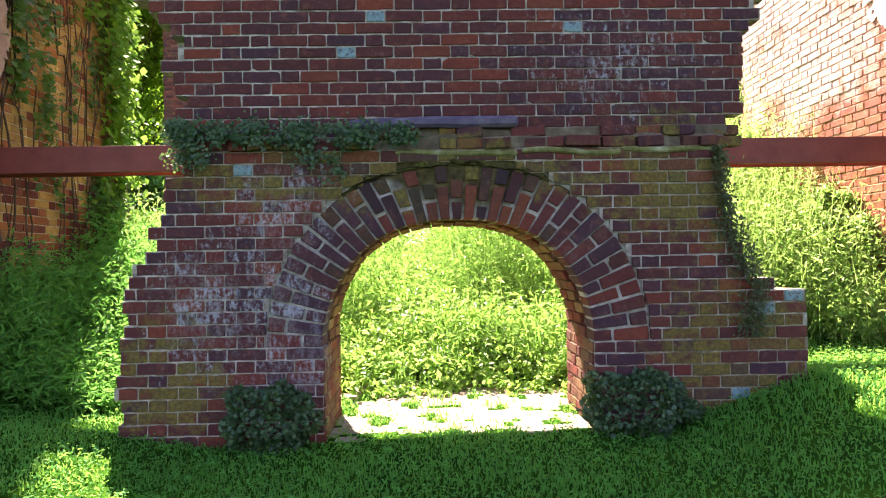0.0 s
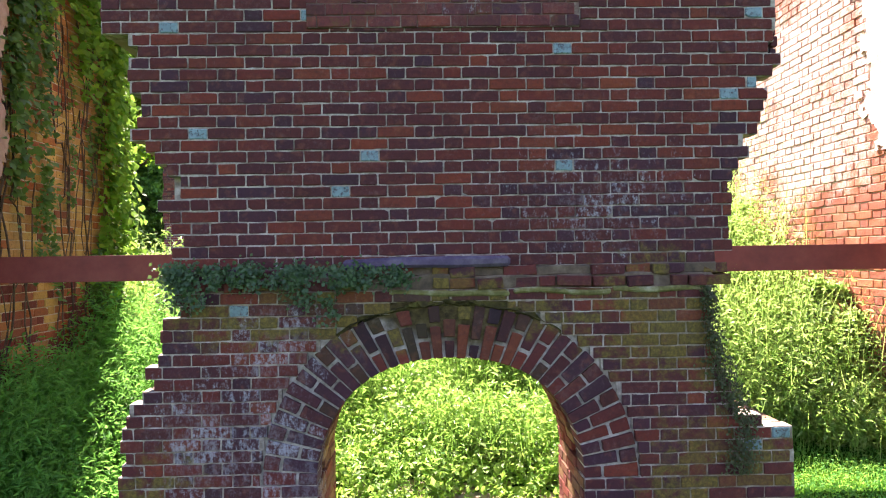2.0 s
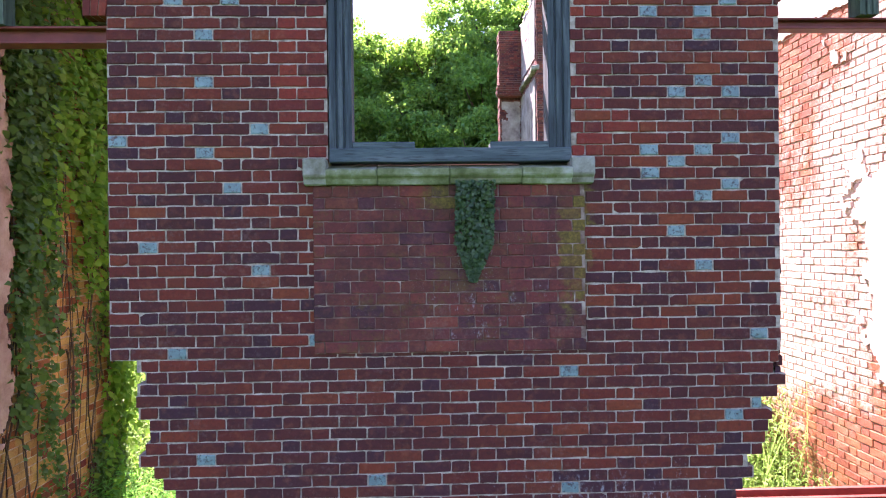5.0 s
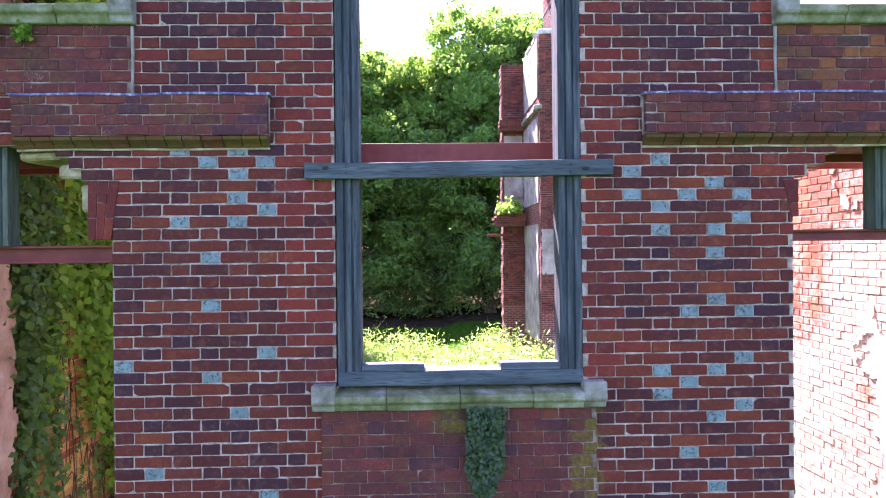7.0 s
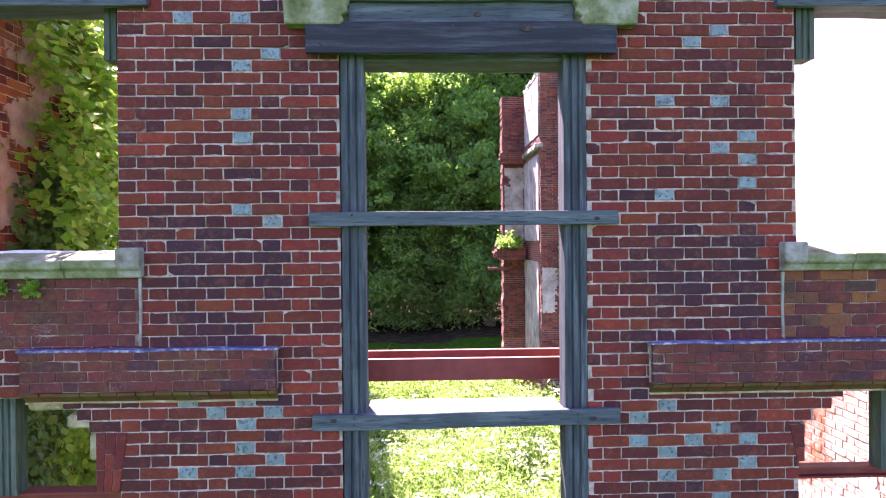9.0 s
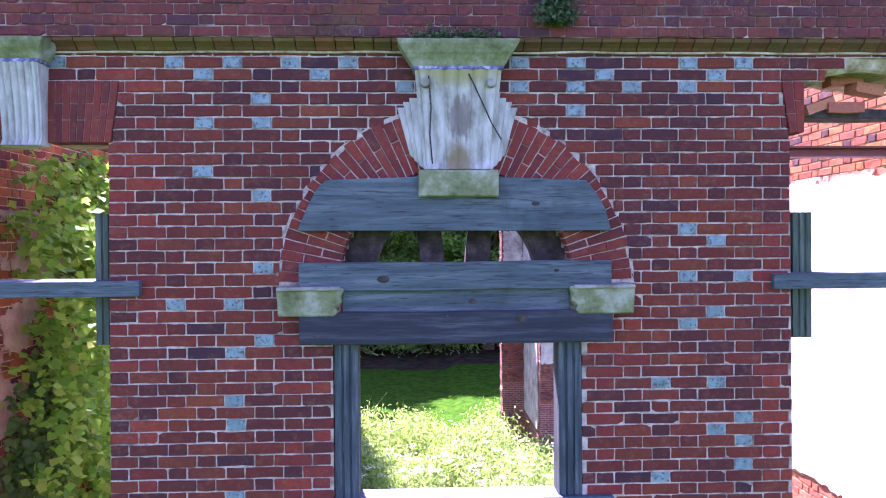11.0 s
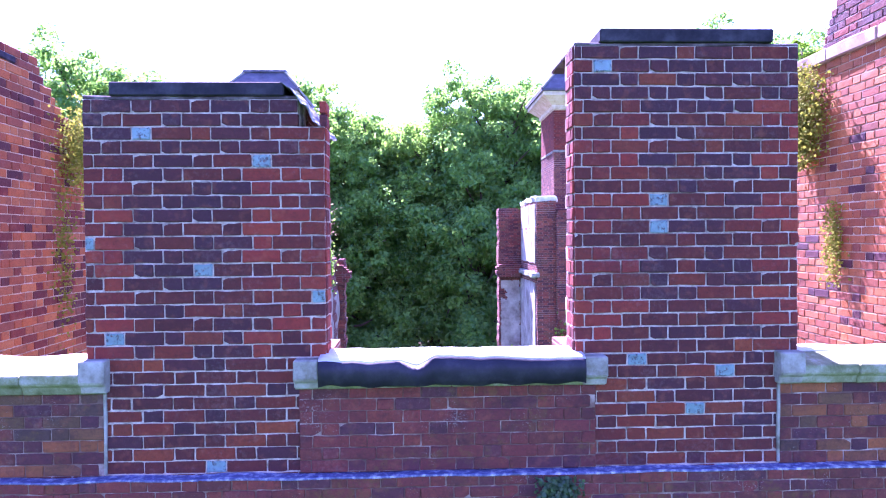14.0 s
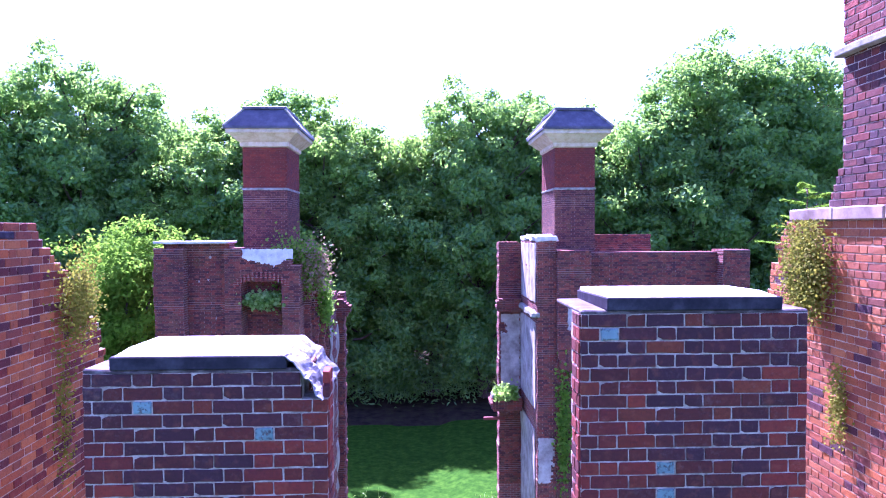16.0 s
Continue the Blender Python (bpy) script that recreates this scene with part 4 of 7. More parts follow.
# ---- water table and mossy ledge over the base ----
SLAB = blotched("purple_slab", (0.05, 0.035, 0.065), (0.085, 0.06, 0.10), (0.14, 0.115, 0.15), 9.0, 0.7, 0.3)


def water_table():
    w = root("water_table", "crumbling moulded brick ledge over the base, broken and mossy", "ledge", kind="structure")
    part("bedding", slab(-1.34, 1.86, -0.05, 0.3, 1.60, 1.70, 0.01, 0.03, 40, 3), DIRT, w)
    part("bedding", slab(-1.30, 1.88, -0.02, 0.3, 1.695, 1.757, 0.008, 0.02, 40, 5), DIRT, w)
    part("ledge_slab", slab(-0.36, 0.64, -0.075, 0.05, 1.748, 1.812, 0.018, 0.016, 20, 8), SLAB, w, "smooth purple-grey ledge slab")
    x = -1.32
    while x < 1.82:
        n = rng.choice((0.105, 0.105, 0.21, 0.16))
        for z0, y0 in ((1.625, -0.085), (1.69, -0.05)):
            if rng.random() < 0.85:
                r = random.Random(int((x + 9) * 1000 + z0 * 100))
                v = brick_shape(-n / 2 + 0.005, n / 2 - 0.005, -0.03, 0.03, 0.05, 0.08, r)
                ob = new("brick", mesh_of("brick", v, OCT, [CLASSES[True][r.choice((0, 1, 1, 2, 2))]]))
                ob.parent = w
                ob.matrix_basis = Matrix.Translation((x + n / 2, y0 + 0.05 + r.uniform(-0.02, 0.03), z0 + 0.032)) @ Euler((r.uniform(-0.12, 0.12), r.uniform(-0.06, 0.06), r.uniform(-0.1, 0.1))).to_matrix().to_4x4() @ Matrix.Diagonal((1, -1, 1, 1))
        x += n
    for x0, x1, seed in ((-0.10, 0.62, 2), (0.64, 1.22, 7), (1.24, 1.80, 9)):
        part("render_strip", slab(x0, x1, -0.088, 0.0, 1.584, 1.617, 0.010, 0.022, 16, seed), MOSSY_RENDER, w, "mossy pale render strip")


MOSSY_RENDER = blotched("mossy_render", (0.07, 0.065, 0.02), (0.17, 0.16, 0.06), (0.33, 0.32, 0.20), 8.0, 0.95, 0.1)
water_table()


# ---- brick panels, bands and sills ----
def panel(name, label, x0, x1, z0, z1, proud, classes, ch=CH, per=0.30):
    """A panel of close-jointed rubbed brick."""
    w = root(name, label, "panel", kind="structure")
    m = wall_frame((0, -proud, 0), (1, 0, 0), (0, -1, 0))
    rows = int(round((z1 - z0) / ch))
    ch = (z1 - z0) / rows
    spans = lambda z: [(x0, x1)]  # noqa: E731
    bed(w, m, spans, z0, z1, ch, proud + 0.03, MORTAR, front=0.0012, joint=PANEL_MORTAR)
    masonry(w, m, lay(spans, z0, z1, ch, per, x0 + 0.07, 0.0042), lambda u, v, h: rng.choice(classes), PANEL, PANEL_P, 300)
    return w


PANEL = [brick_mat("panel_red", ((0.192, 0.042, 0.033), (0.154, 0.038, 0.036), (0.211, 0.049, 0.033)), grime=True), brick_mat("panel_brown", ((0.134, 0.036, 0.031), (0.154, 0.044, 0.031), (0.109, 0.032, 0.032)), grime=True),
         brick_mat("panel_purple", ((0.090, 0.033, 0.044), (0.115, 0.035, 0.038)), grime=True), brick_mat("panel_mossy", ((0.256, 0.102, 0.031), (0.294, 0.092, 0.032), (0.128, 0.070, 0.036), (0.077, 0.045, 0.038)), grime=True)]
PANEL_P = [brick_mat("panel_red_piece", ((0.192, 0.042, 0.033), (0.154, 0.038, 0.036), (0.211, 0.049, 0.033)), single=True, grime=True), brick_mat("panel_brown_piece", ((0.134, 0.036, 0.031), (0.154, 0.044, 0.031), (0.109, 0.032, 0.032)), single=True, grime=True),
           brick_mat("panel_purple_piece", ((0.090, 0.033, 0.044), (0.115, 0.035, 0.038)), single=True, grime=True), brick_mat("panel_mossy_piece", ((0.256, 0.102, 0.031), (0.294, 0.092, 0.032), (0.128, 0.070, 0.036), (0.077, 0.045, 0.038)), single=True, grime=True)]
panel("panel_1", "close-jointed dark red brick panel under the window sill", -0.567, 1.08, 3.195, 4.205, 0.016, (0, 0, 1, 1, 2))
panel("panel_2", "close-jointed red brick panel under the covered top sill", -0.583, 1.075, 9.825, 10.30, 0.016, (0, 0, 1, 2, 0))
panel("panel_3", "mossy brick panel below a side window sill", XL, -1.655, 6.09, 6.50, 0.010, (0, 0, 1, 1))
panel("panel_4", "green-stained brick panel below a side window sill", 2.20, XR, 6.09, 6.50, 0.010, (3, 1, 3, 1, 0))
panel("panel_5", "brown brick panel below a top side sill", XL, -1.645, 9.825, 10.29, 0.010, (3, 3, 1, 3, 2))
panel("panel_6", "brown and ochre brick panel below a top side sill", 2.13, XR, 9.825, 10.29, 0.010, (3, 3, 3, 2, 1))
for x, z0, z1 in ((-1.65, 6.09, 6.49), (2.195, 6.09, 6.49), (-1.64, 9.83, 10.28), (2.125, 9.83, 10.28)):
    tagged(part("trim", slab(x - 0.008, x + 0.008, -0.02, 0.01, z0, z1, 0.003, 0.006, 8), PALE_STONE, None), "pale mortar fillet beside the brick panel", "trim", kind="structure")


def band(name, label, x0, x1, z0, z1, out=0.075):
    """A projecting string course with a moulded foot and a lead-covered top."""
    w = panel(name, label, x0, x1, z0 + 0.068, z1, out, (0, 0, 1, 0, 2), ch=0.061, per=0.27)
    w["category"] = "string course"
    x = x0
    while x < x1 - 0.02:
        n = min(rng.uniform(0.10, 0.125), x1 - x)
        d = rng.uniform(-0.004, 0.004)
        prof = [(0.0, z0), (-0.018 + d, z0 + 0.004), (-0.03 + d, z0 + 0.02), (-0.05 + d, z0 + 0.034), (-0.068 + d, z0 + 0.044), (-0.074 + d, z0 + 0.064), (0.0, z0 + 0.064)]
        part("moulded_brick", prism(prof, x + 0.003, x + n - 0.003, "x"), MOSSY_FOOT, w)
        x += n
    part("foot_joint", slab(x0, x1, -0.016, 0.004, z0 - 0.010, z0 + 0.003, 0.002, 0.006, 60, 6), OLD_LIME, w, "yellowish lime joint")
    part("flashing", slab(x0 - 0.01, x1 + 0.01, -out - 0.010, 0.01, z1 - 0.008, z1 + 0.006, 0.003, 0.010, 120, 4), LEAD, w, "pale lead flashing along the top")
    return w


MOSSY_FOOT = brick_mat("mossy_foot", ((0.14, 0.090, 0.020), (0.11, 0.072, 0.022), (0.16, 0.070, 0.022), (0.12, 0.085, 0.022), (0.15, 0.050, 0.022)), single=True, stained=False, vary=0.2)
band("string_course", "projecting red brick string course with lead flashing, broken off", XL + 0.63, -0.85, 5.765, 6.075)
band("string_course", "projecting red brick string course with lead flashing, broken off", 1.375, XR, 5.765, 6.075)
band("string_course", "long projecting red brick string course with lead flashing", XL, XR, 9.498, 9.815)


def sill(name, label, x0, x1, z0, z1, out=0.085, ends=(True, True)):
    w = root(name, label, "window sill", kind="structure")
    h = z1 - z0
    prof = [(0.12, z0), (-out * 0.55, z0), (-out * 0.7, z0 + 0.25 * h), (-out, z0 + 0.38 * h), (-out, z0 + 0.66 * h), (0.12, z1)]
    n = max(2, int((x1 - x0) / 0.42))
    for k in range(n):
        a, b = x0 + (x1 - x0) * k / n, x0 + (x1 - x0) * (k + 1) / n
        part("sill_stone", prism([(y + rng.uniform(-0.003, 0.003), z + rng.uniform(-0.003, 0.003)) for y, z in prof], a + 0.001, b - 0.001, "x", 0.006), STONE, w)
    for on, a, b in ((ends[0], x0 - 0.004, x0 + 0.135), (ends[1], x1 - 0.135, x1 + 0.004)):
        if on:
            part("end_block", prism([(y - 0.004 if y < 0 else y, z) for y, z in prof[:-2]] + [(-out, z1 + 0.02), (0.12, z1 + 0.02)], a, b, "x", 0.008), PALE_STONE, w)
    return w


sill("sill_1", "mossy green stone sill of the tall window", -0.61, 1.125, 4.205, 4.345)
sill("sill_2", "mossy stone sill of a side window", XL, -1.63, 6.495, 6.65, ends=(False, True))
sill("sill_3", "mossy stone sill of a side window", 2.18, XR, 6.495, 6.65, ends=(True, False))
sill("sill_4", "mossy stone sill of a top side window", XL, -1.62, 10.285, 10.45, ends=(False, True))
sill("sill_5", "mossy stone sill of a top side window", 2.11, XR, 10.285, 10.45, ends=(True, False))
sill("sill_6", "stone sill of the top window under a dark sheet", -0.60, 1.125, 10.295, 10.44)
for x0, x1, z in ((XL, -1.76, 6.652), (2.31, XR, 6.652), (XL, -1.76, 10.452), (2.26, XR, 10.452)):
    tagged(part("trim", slab(x0, x1, 0.1, 0.3, z - 0.14, z, 0.01, 0.02, 8), CAP_TOP, None), "pale rendered top of the wall behind the sill", "trim", kind="structure")


def sheet_cover():
    """The sheet laid over the top sill: a top coloured pale as sunlit and a dark front lip with a fold."""
    root_ob = root("sheet_cover", "dark folded sheet draped over the top sill, pale on top", "sheet")
    xs = [-0.465 + (1.0 + 0.465) * k / 60 for k in range(61)]
    prof = [(0.27, 10.31), (0.255, 10.468), (0.12, 10.49), (-0.07, 10.478), (-0.105, 10.462), (-0.112, 10.40), (-0.105, 10.318)]
    verts = []
    for x in xs:
        f = max(0.0, 1 - abs(x - 0.07) / 0.10)
        wav = 0.010 * noise.noise(Vector((x * 4, 0, 0))) + 0.006 * noise.noise(Vector((x * 13, 3, 0)))
        for k, (y, z) in enumerate(prof):
            dz = (0.012 * math.sin(x * 5.5) + wav) if k in (3, 4) else wav * 0.6 if k > 4 else 0.4 * wav
            dy = -0.05 * f if k in (5, 6) else -0.02 * f if k == 4 else 0.0
            verts.append((x, y + dy + wav, z + dz - (0.045 * f if k in (3, 4) else 0) + (0.012 * noise.noise(Vector((x * 9, 7, 0))) if k == 6 else 0)))
    w = len(prof)
    for name, k0, k1, mat, label in (("top_sheet", 0, 4, SHEET_TOP, "pale top coloured for the sun glare on it"), ("front_lip", 4, w - 1, SHEET, "dark navy folded lip")):
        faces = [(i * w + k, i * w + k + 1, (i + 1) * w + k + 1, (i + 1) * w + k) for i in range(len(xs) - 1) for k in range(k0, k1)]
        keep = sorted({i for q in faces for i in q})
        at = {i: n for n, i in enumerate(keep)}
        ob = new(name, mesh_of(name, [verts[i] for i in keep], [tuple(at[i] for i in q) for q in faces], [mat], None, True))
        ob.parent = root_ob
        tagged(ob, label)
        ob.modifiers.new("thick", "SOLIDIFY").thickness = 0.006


# the dark sheet's top, coloured pale for sun glancing off it
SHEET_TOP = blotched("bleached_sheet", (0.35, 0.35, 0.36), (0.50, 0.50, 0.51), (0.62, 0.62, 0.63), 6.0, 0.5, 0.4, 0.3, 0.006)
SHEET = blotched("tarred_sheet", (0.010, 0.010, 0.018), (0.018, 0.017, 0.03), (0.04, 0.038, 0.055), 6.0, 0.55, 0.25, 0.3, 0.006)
sheet_cover()


CRUMPLED = blotched("crumpled_metal", (0.05, 0.05, 0.06), (0.18, 0.18, 0.20), (0.46, 0.46, 0.48), 9.0, 0.5, 0.4, 0.8, 0.012)
SHOULDER = blotched("crumbling_mortar", (0.03, 0.023, 0.025), (0.07, 0.055, 0.058), (0.20, 0.185, 0.185), 7.0)


def cap(name, label, x0, x1, z, broken):
    """The sheet-edged render cap on a pier."""
    w = root(name, label, "wall cap")
    part("shoulder", slab(x0 + 0.006, x1 - (0.15 if broken else 0.006), -0.002, T, z - 0.006, z + 0.020, 0.008, 0.012, 12, 3), SHOULDER, w, "dark weathered shoulder")
    a, b = x0 + 0.15, x1 - (0.22 if broken else 0.16)
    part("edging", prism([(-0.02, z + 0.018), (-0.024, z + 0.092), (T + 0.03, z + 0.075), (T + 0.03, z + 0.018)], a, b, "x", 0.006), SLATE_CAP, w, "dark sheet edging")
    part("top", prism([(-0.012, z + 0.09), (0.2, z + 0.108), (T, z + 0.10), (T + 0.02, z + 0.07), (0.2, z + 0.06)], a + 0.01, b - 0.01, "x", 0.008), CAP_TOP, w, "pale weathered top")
    if broken:
        v, f, nu, nv = [], [], 16, 14
        for i in range(nu + 1):
            for j in range(nv + 1):
                a, b2 = i / nu, j / nv
                d = Vector((a * 3.2, b2 * 4.5, 1.0))
                fold = noise.noise(d) + 0.6 * noise.noise(d * 2.3)
                v.append((b - 0.02 + 0.215 * a + 0.02 * fold * a, -0.028 + (T + 0.05) * b2 - 0.015 * a, z + 0.090 - 0.24 * a ** 1.35 + 0.030 * fold * min(1.0, a * 3)))
        f = [(i * (nv + 1) + j, i * (nv + 1) + j + 1, (i + 1) * (nv + 1) + j + 1, (i + 1) * (nv + 1) + j) for i in range(nu) for j in range(nv)]
        ob = new("bent_sheet", mesh_of("bent_sheet", v, f, [CRUMPLED]))
        ob.parent = w
        ob.modifiers.new("thick", "SOLIDIFY").thickness = 0.006
        tagged(ob, "crumpled pale metal sheet hanging at the broken end")
    return w


cap("pier_cap", "dark-edged cap on the lower pier with a crumpled sheet", -1.745, -0.43, top_l, True)
cap("pier_cap", "dark-edged render cap on the taller brick pier", 0.955, 2.25, top_r, False)


# ---- the tall window: frame, rails, boards, round head ----
def post_profile(x0, x1, y0, y1, z0, z1, grooves=2):
    """A window post with a beaded face."""
    pts = [(x0, y1), (x0, y0)]
    for k in range(grooves):
        g = x0 + (x1 - x0) * (k + 1) / (grooves + 1)
        pts += [(g - 0.008, y0), (g - 0.003, y0 + 0.012), (g + 0.003, y0 + 0.012), (g + 0.008, y0)]
    pts += [(x1, y0), (x1, y1)]
    return prism(pts, z0, z1, "z")


def window_frame():
    w = root("window_1", "tall weathered grey-blue wooden window frame without glass", "window", kind="structure")
    part("post", post_profile(-0.463, -0.328, -0.005, 0.16, 4.345, 7.83), WOOD_V, w)
    part("post", post_profile(0.865, 1.0, -0.005, 0.16, 4.345, 7.83), WOOD_V, w)
    part("bottom_rail", slab(-0.463, 1.0, -0.02, 0.17, 4.345, 4.43, 0.005, 0.004, 10, 2), WOOD_H, w)
    part("stop_block", slab(-0.325, 0.05, -0.01, 0.12, 4.43, 4.468, 0.004, 0.003, 6, 3), WOOD_H, w)
    part("stop_block", slab(0.51, 0.865, -0.01, 0.12, 4.43, 4.468, 0.004, 0.003, 6, 4), WOOD_H, w)
    part("transom", slab(-0.33, 0.866, 0.0, 0.34, 5.62, 5.672, 0.004, 0.004, 8, 5), WOOD_H, w)
    part("transom", slab(-0.33, 0.866, 0.0, 0.16, 6.79, 6.862, 0.004, 0.004, 8, 6), WOOD_H, w)
    part("head", slab(-0.40, 0.93, 0.02, 0.3, 7.77, 7.86, 0.004, 0.004, 8, 7), WOOD_H, w)
    for a0, a1 in ((0.06, 0.95), (2.2, 3.08)):
        v = []
        for k in range(13):
            a = a0 + (a1 - a0) * k / 12
            v += [(X0 + r * math.cos(a), y, UZ + r * math.sin(a)) for r, y in ((0.70, 0.12), (0.50, 0.12), (0.50, 0.24), (0.70, 0.24))]
        f = [(4 * k + j, 4 * k + (j + 1) % 4, 4 * k + 4 + (j + 1) % 4, 4 * k + 4 + j) for k in range(12) for j in range(4)]
        ob = new("curved_head", mesh_of("curved_head", v, f, [BURNT]))
        ob.parent = w
    for x0, x1, lean in ((0.05, 0.20, -0.06), (0.32, 0.47, 0.06)):
        bm = slab(x0, x1, 0.2, 0.3, 8.2, 8.85, 0.004)
        for v in bm.verts:
            v.co.x += lean * (v.co.z - 8.2) / 0.65
        part("fan_bar", bm, BURNT, w, "dark charred bar of the fan light")
    return w


window_frame()


def board(name, label, x0, x1, z0, z1, y0, y1, mat=None, cat="board", tilt=0.0, seed=1):
    bm = slab(x0, x1, y0, y1, z0, z1, 0.004, 0.006, 10, seed)
    for v in bm.verts:
        v.co.z += tilt * (v.co.x - (x0 + x1) / 2)
    return tagged(part(name, bm, mat or WOOD_H, None), label, cat)


rail_a = board("cross_rail", "weathered grey-green wooden rail nailed across the window", -0.645, 1.185, 5.585, 5.678, -0.055, -0.008, seed=2, tilt=0.008)
rail_b = board("cross_rail", "weathered grey-green wooden rail nailed across the window", -0.655, 1.180, 6.785, 6.868, -0.055, -0.008, seed=3)
head_a = board("head_board", "wide weathered grey board over the window opening", -0.655, 1.165, 7.79, 7.975, -0.09, -0.045, WOOD_DARK, seed=4)
head_b = board("head_board", "grey board recessed between the stone imposts", -0.41, 0.925, 7.972, 8.115, -0.04, 0.0, seed=5)
head_c = board("head_board", "weathered grey board with knots across the round head", -0.66, 1.165, 8.10, 8.265, -0.075, -0.042, seed=6)


def arched_board():
    pts = [(-0.665, 8.448), (-0.60, 8.60), (-0.55, 8.69), (-0.50, 8.742), (0.05, 8.760), (0.50, 8.758), (1.02, 8.735), (1.08, 8.66), (1.13, 8.57), (1.165, 8.44), (0.6, 8.442), (0, 8.446)]
    return tagged(part("arched_board", prism(pts, -0.075, -0.03, "y", 0.004), WOOD_H, None), "broad weathered board cut to the curve of the arch", "board")


head_d = arched_board()


def knots():
    for x, z, r, y, on in ((-0.17, 8.165, 0.028, -0.077, head_c), (0.63, 7.935, 0.03, -0.092, head_a), (0.72, 8.60, 0.018, -0.077, head_d), (-0.52, 5.64, 0.016, -0.057, rail_a), (1.02, 5.628, 0.016, -0.057, rail_a),
                           (0.84, 8.21, 0.012, -0.077, head_c), (-0.56, 7.84, 0.012, -0.092, head_a), (1.05, 6.82, 0.013, -0.057, rail_b), (0.35, 8.03, 0.02, -0.042, head_b)):
        bm = bmesh.new()
        bmesh.ops.create_uvsphere(bm, u_segments=10, v_segments=6, radius=1.0)
        for v in bm.verts:
            v.co = Vector((x + v.co.x * r * 1.4, y + v.co.y * 0.005, z + v.co.z * r * 0.75))
        part("knot", bm, BURNT, on, "dark knot in the board")
    for on, y, spots in ((rail_a, -0.058, ((-0.40, 5.655), (-0.40, 5.61), (0.93, 5.655), (0.93, 5.61))), (rail_b, -0.058, ((-0.40, 6.85), (0.93, 6.81))), (head_a, -0.094, ((-0.5, 7.95), (1.02, 7.83), (0.2, 7.95))), (head_c, -0.078, ((-0.5, 8.24), (1.03, 8.13)))):
        for x, z in spots:
            bm = bmesh.new()
            bmesh.ops.create_cone(bm, cap_ends=True, segments=8, radius1=0.006, radius2=0.005, depth=0.006)
            bmesh.ops.rotate(bm, verts=bm.verts, matrix=Matrix.Rotation(radians(90), 3, "X"))
            bmesh.ops.translate(bm, verts=bm.verts, vec=(x, y, z))
            part("nail", bm, BURNT, on, "rusted nail head")


knots()


def impost(x0, x1, flip):
    w = root("impost", "mossy moulded stone impost, cracked at its inner end", "impost", "imposts of the round head")
    inner = [(0.0, 0.0), (0.02, 0.03), (0.0, 0.05), (0.045, 0.08), (0.03, 0.11), (0.055, 0.15), (0.04, 0.165)]
    z0 = 7.955
    pts = ([(x0, z0 + 0.165), (x0 + 0.01, z0)] + [(x1 - 0.06 + a, z0 + b) for a, b in inner]) if not flip else ([(x1, z0 + 0.165), (x1 - 0.01, z0)] + [(x0 + 0.06 - a, z0 + b) for a, b in inner])
    part("block", prism(pts, -0.10, 0.10, "y", 0.008), STONE, w)
    part("fillet", slab(x0 + 0.004, x1 - 0.03 if not flip else x1 - 0.004, -0.115, 0.05, z0 + 0.148, z0 + 0.17, 0.005) if not flip else slab(x0 + 0.03, x1 - 0.004, -0.115, 0.05, z0 + 0.148, z0 + 0.17, 0.005), PALE_STONE, w)


impost(-0.785, -0.39, False)
impost(0.905, 1.30, True)
round_head = root("arch_head", "round head of fine red rubbed brick over the window", "arch", kind="structure")
ring("brick", round_head, (X0, UZ), UR, UO, 0.02, math.pi - 0.02, 50, -0.012, 0.2, CLASSES[True], lambda k, p: 4, joint=0.0065)


def head_bed():
    n = 40
    v, f = [], []
    for k in range(n + 1):
        a = math.pi * k / n
        for r, y in ((UR + 0.004, 0.0), (UO + 0.02, 0.0), (UO + 0.02, 0.12), (UR + 0.004, 0.12)):
            v.append((X0 + r * math.cos(a), y - 0.004, UZ + r * math.sin(a)))
    for k in range(n):
        f += [(4 * k + j, 4 * k + (j + 1) % 4, 4 * k + 4 + (j + 1) % 4, 4 * k + 4 + j) for j in range(4)]
    ob = new("mortar_bed", mesh_of("mortar_bed", v, f, [MORTAR]))
    ob.parent = round_head


head_bed()


